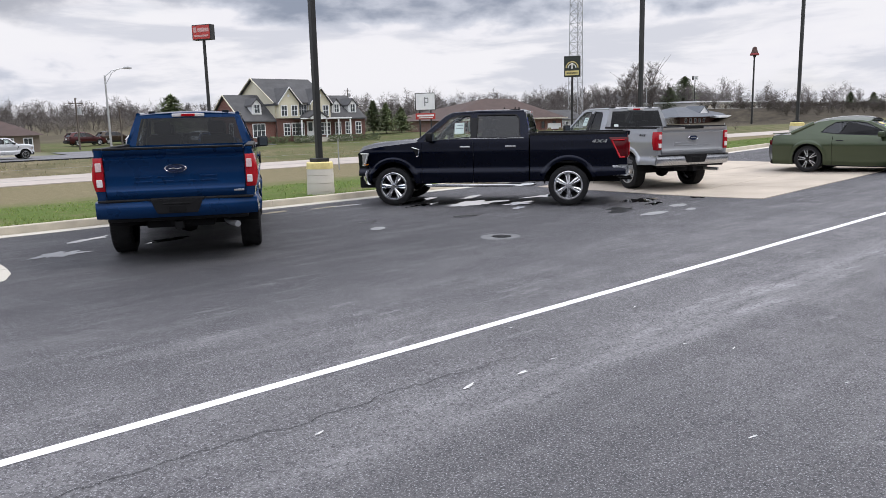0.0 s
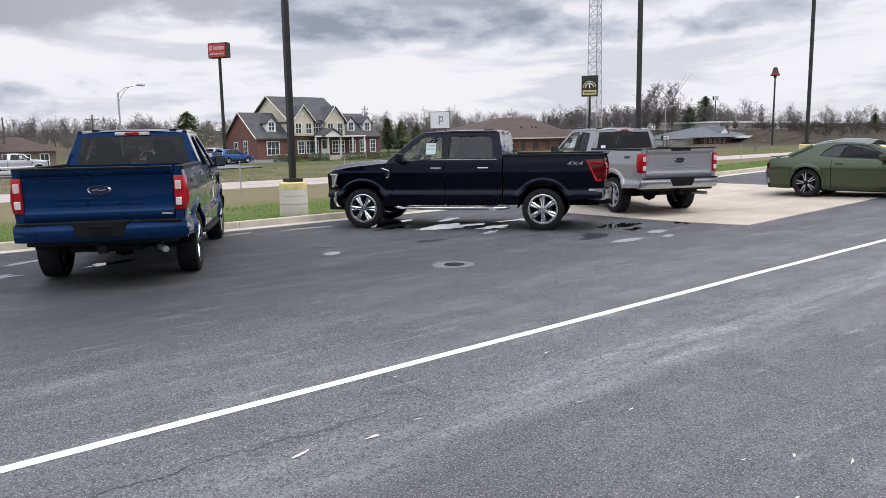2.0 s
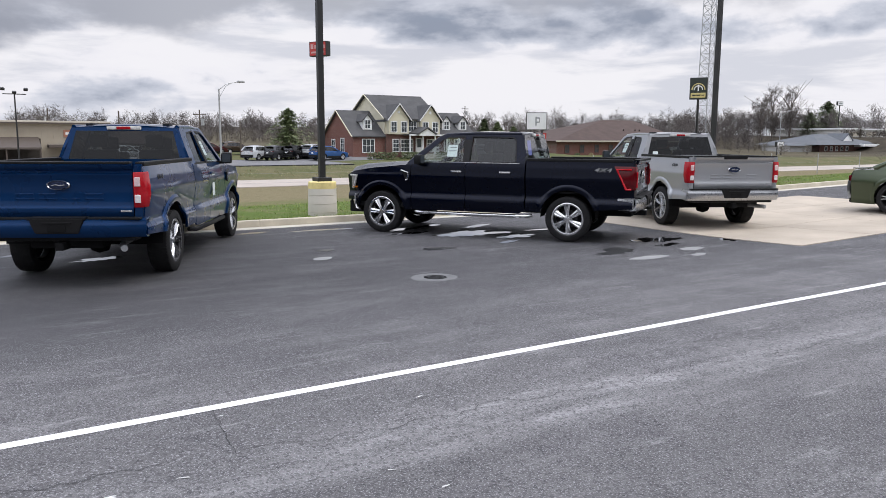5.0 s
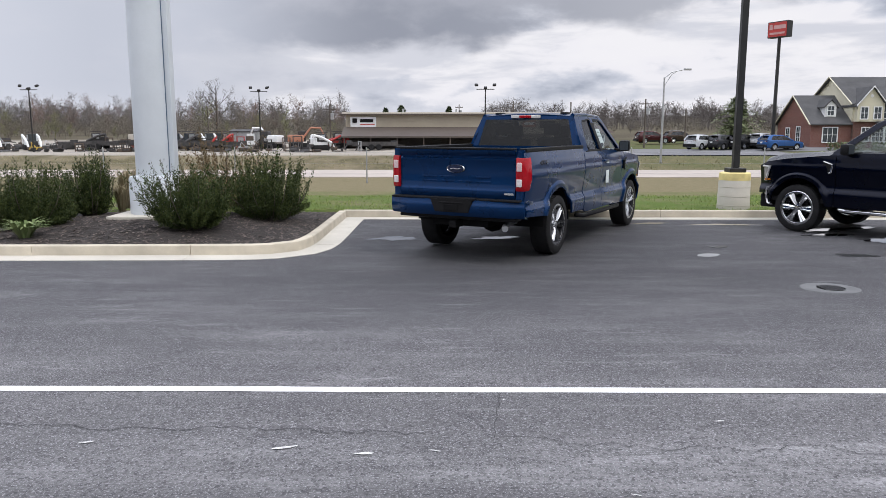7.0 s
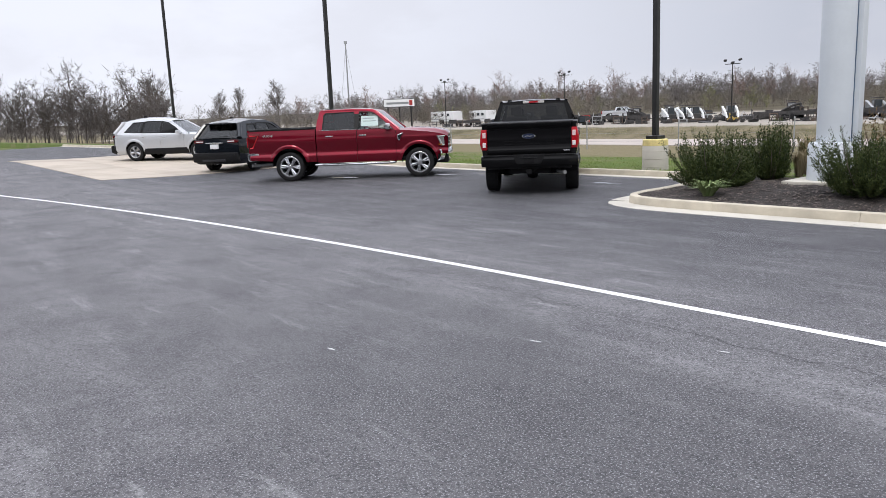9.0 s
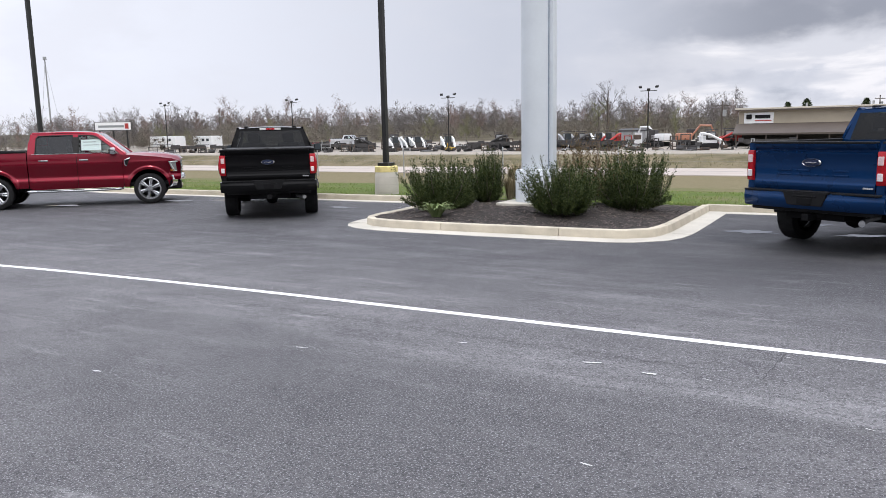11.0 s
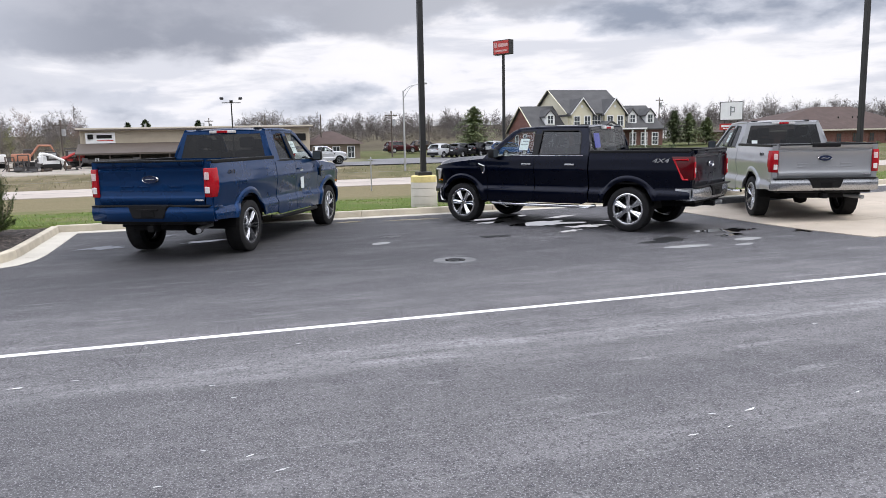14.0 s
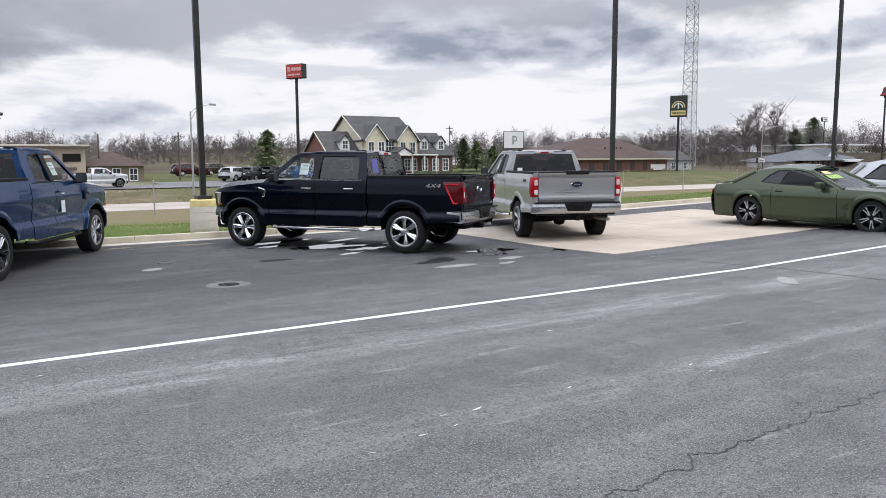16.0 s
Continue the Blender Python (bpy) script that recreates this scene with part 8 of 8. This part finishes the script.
for i in range(len(zs) - 1):
    for k in range(3):
        (c, s), (c2, s2) = legs[k], legs[(k + 1) % 3]
        w0, w1 = wid(zs[i]), wid(zs[i + 1])
        for p0, p1 in (((c * w0, s * w0, zs[i]), (c2 * w1, s2 * w1, zs[i + 1])), ((c2 * w0, s2 * w0, zs[i]), (c * w1, s * w1, zs[i + 1])), ((c * w1, s * w1, zs[i + 1]), (c2 * w1, s2 * w1, zs[i + 1]))):
            part("brace", bm_tube([p0, p1], 0.05, 4), STEEL, tower)
mast = thing("radio_mast", "thin far guyed mast", "tower", pose(-376, 250, 4))
part("mast_pole", bm_cyl(0.55, 0.35, 0, 39, 6), STEEL, mast)
part("mast_head", bm_cyl(0.9, 0.9, 39, 40.5, 8), STEEL, mast)
for s in (-1, 1):
    part("guy_wire", bm_tube([(0, 0, 38), (s * 9, 0, 0)], 0.07, 4), STEEL, mast)


def cobra_lamp(x, y, h, reach, turn):
    root = thing("street_lamp", "grey steel highway lamp with curved arm", "street lamp", pose(x, y, land_height(x, y) - 0.1, 0, 0, turn), group="highway lamps")
    part("pole", bm_cyl(0.11, 0.07, 0, h, 10), STEEL, root)
    part("arm", bm_tube([(0, 0, h - 0.1), (reach * 0.35, 0, h + 0.45), (reach, 0, h + 0.75)], 0.045, 6), STEEL, root)
    part("lower_arm", bm_tube([(0, 0, h - 0.8), (reach * 0.35, 0, h + 0.25), (reach * 0.6, 0, h + 0.55)], 0.035, 6), STEEL, root)
    part("lamp_head", bm_box(reach - 0.1, reach + 0.6, -0.14, 0.14, h + 0.65, h + 0.85, 0.06), STEEL, root)


cobra_lamp(24.0, 70.6, 8.0, 2.0, 10)
cobra_lamp(143, 92, 8.4, 5.0, -25)


def yard_lamp(x, y, top):
    z = land_height(x, y)
    root = thing("floodlight_post", "slim dark post with three floodlights in the yard", "lamp post", pose(x, y, z), group="yard floodlights")
    h = top - z
    part("pole", bm_cyl(0.09, 0.06, -0.2, h, 8), POLE, root)
    part("crossbar", bm_box(-0.95, 0.95, -0.04, 0.04, h - 0.08, h), POLE, root)
    for s in (-0.95, 0, 0.95):
        part("floodlight", bm_box(-0.17, 0.17, -0.15, 0.15, -0.10, 0.12, 0.03), POLE, root, m=pose(s, 0, h + 0.3 * (s != 0) + 0.1, 25, 0, -20 * s))


for x, y, t in ((-17.6, 86.4, 5.75), (7.9, 80.2, 5.7), (-42.6, 84, 5.85), (-68.5, 84, 6.15), (-95, 84, 6.6)):
    yard_lamp(x, y, t)


def utility_pole(x, y, top, arm=True):
    z = land_height(x, y)
    root = thing("utility_pole", "weathered wooden utility pole with crossarm", "utility pole", pose(x, y, z), group="utility poles")
    part("pole", bm_cyl(0.12, 0.085, -0.3, top - z, 8), BARK, root)
    if arm:
        cr = part("crossarm", bm_box(-0.8, 0.8, -0.05, 0.05, top - z - 0.66, top - z - 0.55), BARK, root)
        for s in (-0.72, -0.3, 0.3, 0.72):
            part("insulator", bm_cyl(0.05, 0.03, top - z - 0.55, top - z - 0.38, 6, m=pose(s, 0, 0)), STEEL, cr)
        part("transformer", bm_cyl(0.22, 0.22, top - z - 1.9, top - z - 1.1, 10, m=pose(0.3, -0.15, 0)), STEEL, root)


for x, y, t, a in ((-11.2, 97, 4.6, True), (19.6, 97, 4.9, False), (28.6, 95, 5.2, True), (34.6, 98, 4.1, False), (-47.5, 93, 4.8, False), (-130, 130, 8.0, True), (15.0, 130, 6.2, False), (6.0, 150, 6.2, True), (92, 130, 8.6, True), (118, 140, 8.0, False)):
    utility_pole(x, y, t, a)


# ---- equipment yard ----
# black machine paint raised to grey: the haze over the yard is in the colour
MACHHAZED = surface("hazed_machine_black", (0.055, 0.052, 0.052), 0.7, var=0.5, scale=2.5)
def skid_steer(x, y, turn, body=WHITE):
    root = thing("skid_steer", "white compact track loader parked in the yard", "loader", pose(x, y, land_height(x, y), 0, 0, turn), group="yard loaders")
    for s in (-1, 1):
        part("track", bm_box(-0.95, 0.95, s * 0.70 - 0.18, s * 0.70 + 0.18, 0, 0.62, 0.2), RUBBER, root, smooth=True)
        part("lift_arm", bm_tube([(-0.9, s * 0.78, 1.75), (-0.1, s * 0.80, 1.55), (1.1, s * 0.72, 0.95), (1.45, s * 0.66, 0.35)], 0.14, 6), body, root)
        part("arm_stay", bm_tube([(-0.95, s * 0.74, 0.75), (-0.9, s * 0.78, 1.75)], 0.10, 6), body, root)
        part("side_skirt", bm_box(-0.9, 0.75, s * 0.60 - 0.04, s * 0.60 + 0.04, 0.58, 0.98, 0.02), body, root)
    part("chassis", bm_box(-1.0, 0.9, -0.52, 0.52, 0.35, 1.05, 0.08), MACHHAZED, root)
    part("engine_cover", bm_box(-1.25, -0.45, -0.55, 0.55, 0.7, 1.45, 0.12), body, root)
    part("rear_panel", bm_box(-1.28, -1.24, -0.4, 0.4, 0.85, 1.3, 0.01), MACHHAZED, root)
    part("cab_guard", bm_tube([(-0.5, 0.5, 2.1), (0.75, 0.5, 2.1), (0.75, -0.5, 2.1), (-0.5, -0.5, 2.1)], 0.05, 5), MACHHAZED, root)
    cab_ = part("cab", bm_box(-0.40, 0.62, -0.42, 0.42, 1.0, 1.92, 0.10), MACHHAZED, root)
    part("cab_glass", bm_box(0.622, 0.635, -0.36, 0.36, 1.1, 1.82), WINDOW, cab_)
    for s in (-1, 1):
        part("cab_mesh", bm_box(-0.25, 0.48, s * 0.43 - 0.008, s * 0.43 + 0.008, 1.2, 1.78), STEEL, cab_)
    part("bucket", bm_box(1.3, 1.85, -0.85, 0.85, 0.02, 0.42, 0.12), RUST, root)


for i, (x, t) in enumerate(((-53.6, -38), (-51.7, -36), (-49.9, -40), (-45.3, -50), (-11.0, 20))):
    skid_steer(x, 88 + (i % 2) * 0.6, t)
for x, y, t, mt in ((-29.7, 92.5, -50, STEEL), (-27.6, 92, 235, MACHHAZED), (-25.4, 92.3, -60, WHITE), (-23.6, 92, 250, MACHRED), (-33.5, 92.5, -40, MACHHAZED), (-9.6, 93, 200, MACHRED), (-62.5, 93, 20, MACHHAZED), (-57.5, 94, 160, WHITE), (-39.5, 93, 200, MACHHAZED), (-83.0, 92, 20, MACHHAZED)):
    skid_steer(x, y, t, mt)


def trailer(x, y, turn, L=6.0, deck=RUST):
    root = thing("flatbed_trailer", "dark steel flatbed equipment trailer", "trailer", pose(x, y, land_height(x, y), 0, 0, turn), group="yard trailers")
    part("deck", bm_box(-L / 2, L / 2, -1.05, 1.05, 0.62, 0.76), deck, root)
    for s in (-1, 1):
        part("side_rail", bm_box(-L / 2, L / 2, s * 1.05 - 0.05, s * 1.05 + 0.05, 0.5, 0.95), MACHHAZED, root)
        for k in (-0.5, 0.4):
            part("wheel", bm_lathe([(0.0, -0.1), (0.3, -0.1), (0.36, -0.06), (0.36, 0.06), (0.3, 0.1), (0.0, 0.1)], 16), RUBBER, root, m=pose(k, s * 1.2, 0.36))
    part("drawbar", bm_tube([(L / 2, 0.6, 0.6), (L / 2 + 1.3, 0, 0.5), (L / 2, -0.6, 0.6)], 0.06, 6), MACHHAZED, root)
    part("front_rack", bm_box(L / 2 - 0.1, L / 2, -1.0, 1.0, 0.76, 1.1), MACHHAZED, root)
    part("ramp", bm_box(-L / 2 - 0.08, -L / 2, -0.9, 0.9, 0.7, 1.15), MACHHAZED, root)


tg = np.random.default_rng(91)
for x in (-74, -67, -60, -38, -31, -29, -25.5, -22.5, -5.0, -86, -95):
    trailer(x, 88 + tg.uniform(-1.5, 2.5), tg.uniform(-25, 25), tg.uniform(4.5, 7.0), RUST if tg.uniform() < 0.6 else MACHHAZED)
for x in (-78, -58, -35, -27, -20):
    trailer(x, 97 + tg.uniform(-1.5, 2.5), tg.uniform(-25, 25), tg.uniform(5.0, 7.5))


def excavator(x, y, turn, body, label):
    root = thing("excavator", label, "excavator", pose(x, y, land_height(x, y), 0, 0, turn), group="yard diggers")
    for s in (-1, 1):
        part("track", bm_box(-1.3, 1.3, s * 0.75 - 0.22, s * 0.75 + 0.22, 0, 0.6, 0.22), RUBBER, root, smooth=True)
    part("turntable", bm_cyl(0.5, 0.5, 0.5, 0.75, 14), MACHHAZED, root)
    part("engine_house", bm_box(-1.4, 0.6, -0.85, 0.85, 0.75, 1.6, 0.15), body, root, smooth=True)
    cb = part("cab", bm_box(-0.1, 0.9, 0.05, 0.85, 0.75, 2.1, 0.1), MACHHAZED, root)
    part("cab_glass", bm_box(0.9, 0.912, 0.12, 0.78, 1.2, 2.2), WINDOW, cb)
    part("boom", bm_tube([(0.6, -0.2, 1.3), (1.5, -0.2, 2.5), (2.8, -0.2, 2.45)], 0.13, 6), body, root)
    part("stick", bm_tube([(2.7, -0.2, 2.5), (3.3, -0.2, 1.3)], 0.10, 6), body, root)
    part("bucket", bm_box(2.9, 3.6, -0.6, 0.2, 0.9, 1.5, 0.12), RUST, root)


excavator(-18.2, 94, 160, WHITE, "white compact excavator with raised arm in the yard")
excavator(-15.0, 95.5, 12, ORANGE, "orange excavator in the equipment yard")
excavator(-36.5, 99, 60, TRIMTAN, "tan excavator in the equipment yard")


def implement(x, y, turn, mat, label, w, h):
    """Buckets, fork frames and tillers set down in rows."""
    root = thing("implement", label, "machine part", pose(x, y, land_height(x, y), 0, 0, turn), group="yard implements")
    style = int(abs(x * 7.3 + y * 3.1)) % 3
    if style == 0:
        b = bmesh.new()
        prof = [(0, 0), (0.8, 0.02), (0.85, 0.1), (0.25, 0.16), (0.08, h * 0.5), (0.1, h * 0.8), (0, h * 0.8)]
        a, c = [[b.verts.new((x_, y_, z_)) for x_, z_ in prof] for y_ in (-w / 2, w / 2)]
        for i in range(len(prof)):
            j = (i + 1) % len(prof)
            b.faces.new((a[i], a[j], c[j], c[i]))
        b.faces.new(a[::-1]), b.faces.new(c)
        bmesh.ops.recalc_face_normals(b, faces=b.faces)
        part("shell", b, mat, root)
        for k in range(5):
            part("tooth", bm_box(0.80, 1.02, -0.04, 0.04, 0.02, 0.08), STEEL, root, m=pose(0, (k - 2) * w * 0.22, 0))
        part("mount", bm_box(-0.12, 0.0, -0.35, 0.35, 0.15, h * 0.7, 0.03), MACHHAZED, root)
    elif style == 1:
        top = h + 0.35
        for s in (-1, 1):
            part("upright", bm_box(-0.05, 0.05, s * w * 0.42 - 0.05, s * w * 0.42 + 0.05, 0, top), mat, root)
            part("fork_tine", bm_tube([(0.05, s * w * 0.25, top * 0.4), (0.08, s * w * 0.25, 0.06), (1.2, s * w * 0.25, 0.05)], 0.055, 5), MACHHAZED, root)
        for z in (0.12, top * 0.5, top - 0.06):
            part("cross_bar", bm_box(-0.04, 0.04, -w * 0.46, w * 0.46, z - 0.05, z + 0.05), mat, root)
        part("brace", bm_tube([(-0.5, 0, 0.05), (-0.05, 0, top * 0.7)], 0.05, 5), MACHHAZED, root)
    else:
        part("drum", bm_lathe([(0.0, -w / 2), (h * 0.26, -w / 2), (h * 0.30, -w / 2 + 0.05), (h * 0.30, w / 2 - 0.05), (h * 0.26, w / 2), (0.0, w / 2)], 12), MACHHAZED, root, m=pose(0.2, 0, h * 0.30))
        part("hood", bm_tube([(-0.25, -w * 0.5, h * 0.35), (-0.05, -w * 0.5, h * 0.72), (0.35, -w * 0.5, h * 0.66)], 0.06, 5), mat, root)
        part("hood", bm_tube([(-0.25, w * 0.5, h * 0.35), (-0.05, w * 0.5, h * 0.72), (0.35, w * 0.5, h * 0.66)], 0.06, 5), mat, root)
        part("cover", bm_box(-0.18, 0.34, -w * 0.5, w * 0.5, h * 0.64, h * 0.72, 0.02), mat, root)
        part("hitch", bm_tube([(-0.1, -0.35, h * 0.7), (-0.35, 0, h + 0.35), (-0.1, 0.35, h * 0.7)], 0.05, 5), mat, root)
        part("gearbox", bm_box(-0.12, 0.16, -0.16, 0.16, h * 0.70, h * 0.95, 0.04), RUST, root)


for i in range(64):
    x = -98 + i * 1.46 + tg.uniform(-0.4, 0.4)
    mt, nm = [(RUST, "rusty steel"), (MACHHAZED, "black painted"), (MACHYELLOW, "yellow painted"), (MACHHAZED, "black painted"), (MACHHAZED, "black painted"), (RUST, "rusty steel"), (STEEL, "bare steel"), (MACHHAZED, "black painted"), (RUST, "rusty steel"), (MACHHAZED, "black painted")][int(tg.integers(0, 10))]
    implement(x, 84.2 + tg.uniform(-1.0, 1.6), tg.uniform(0, 360), mt, nm + " loader attachment set down on gravel", tg.uniform(1.0, 1.8), tg.uniform(0.35, 0.85))
for i in range(40):
    x = -72 + i * 1.6 + tg.uniform(-0.5, 0.5)
    mt, nm = [(RUST, "rusty steel"), (MACHHAZED, "black painted"), (MACHHAZED, "black painted"), (MACHRED, "red painted"), (MACHHAZED, "black painted"), (RUST, "rusty steel"), (MACHHAZED, "black painted"), (STEEL, "bare steel")][int(tg.integers(0, 8))]
    implement(x, 91.5 + tg.uniform(-1.5, 1.5), tg.uniform(0, 360), mt, nm + " loader attachment set down on gravel", tg.uniform(1.0, 1.8), tg.uniform(0.6, 1.3))


def box_trailer(x, y, turn, L, label):
    root = thing("box_trailer", label, "trailer", pose(x, y, land_height(x, y), 0, 0, turn), group="white box trailers")
    part("body", bm_box(-L / 2, L / 2, -1.15, 1.15, 0.55, 2.5, 0.1), WHITE, root)
    for k in (-0.45, 0.45):
        part("wheel", bm_lathe([(0.0, -0.12), (0.3, -0.12), (0.36, 0.0), (0.3, 0.12), (0.0, 0.12)], 14), RUBBER, root, m=pose(k, -1.1, 0.36))
    part("stripe", bm_box(-L / 2 + 0.4, L / 2 - 0.6, -1.17, -1.15, 0.95, 1.05), BARINK, root)
    part("wheel_skirt", bm_box(-0.9, 0.9, -1.18, -1.15, 0.55, 0.85), MACHHAZED, root)
    part("drawbar", bm_tube([(L / 2, 0.5, 0.5), (L / 2 + 1.2, 0, 0.5), (L / 2, -0.5, 0.5)], 0.06, 6), MACHHAZED, root)
    for k in (-0.28, 0.05, 0.3):
        part("window", bm_box(k * L - 0.35, k * L + 0.35, -1.18, -1.15, 1.6, 2.05, 0.05), WINDOW, root)


box_trailer(-111.2, 98, -8, 8.2, "white camping trailer at the yard's edge")
box_trailer(-96.4, 94, -8, 5.2, "white service trailer at the yard's edge")
shack = thing("shed", "small pale grey shed in the yard", "shed", pose(-22.4, 97, land_height(-22, 97)))
part("wall", bm_box(-1.7, 1.7, 0, 3, 0, 1.9), STEEL, shack)
part("roof", gable_prism(-1.7, 1.7, 0, 3, 1.9, 2.1, 0.1), SHINGLE, shack)
part("door", bm_box(0.4, 1.4, -0.05, 0, 0.1, 1.7), WHITE, shack)

# ---- far parked vehicles ----
def far_copy(src, x, y, heading, old, fresh, label):
    c = copy_thing(src, pose(x, y, land_height(x, y) + 0.12) @ Matrix.Rotation(heading, 4, "Z"))
    recolour(c, old, fresh)
    return tagged(c, label, group="vehicles beyond the highway")


far_copy(silver_truck, 14.9, 78.5, 0.05, P_SILVER, P_WHITE, "white pickup truck on the far side road")
far_copy(silver_truck, -70.5, 97.5, 0.2, P_SILVER, P_WHITE, "white pickup truck in the equipment yard")
P_MAROON = car_paint("maroon_paint", (0.06, 0.012, 0.014), 0.3)
P_BROWN = car_paint("brown_paint", (0.05, 0.035, 0.026), 0.3)
P_SKY = car_paint("bright_blue_paint", (0.02, 0.09, 0.28), 0.3)
for x, y, h, mt, nm in ((35.2, 106.0, 0.1, P_BROWN, "brown"), (32.6, 87.5, 0.6, P_WHITE, "white"), (35.1, 87.5, 0.6, P_GREY, "grey"), (37.5, 87.5, 0.6, P_BLACK, "black"), (39.9, 87.6, 0.6, P_WHITE, "white"), (39.8, 84.2, 0.25, P_SKY, "bright blue"), (31.0, 105.0, 0.1, P_MAROON, "maroon")):
    far_copy(suv_black, x, y, h, P_INK, mt, nm + " car parked beyond the highway")
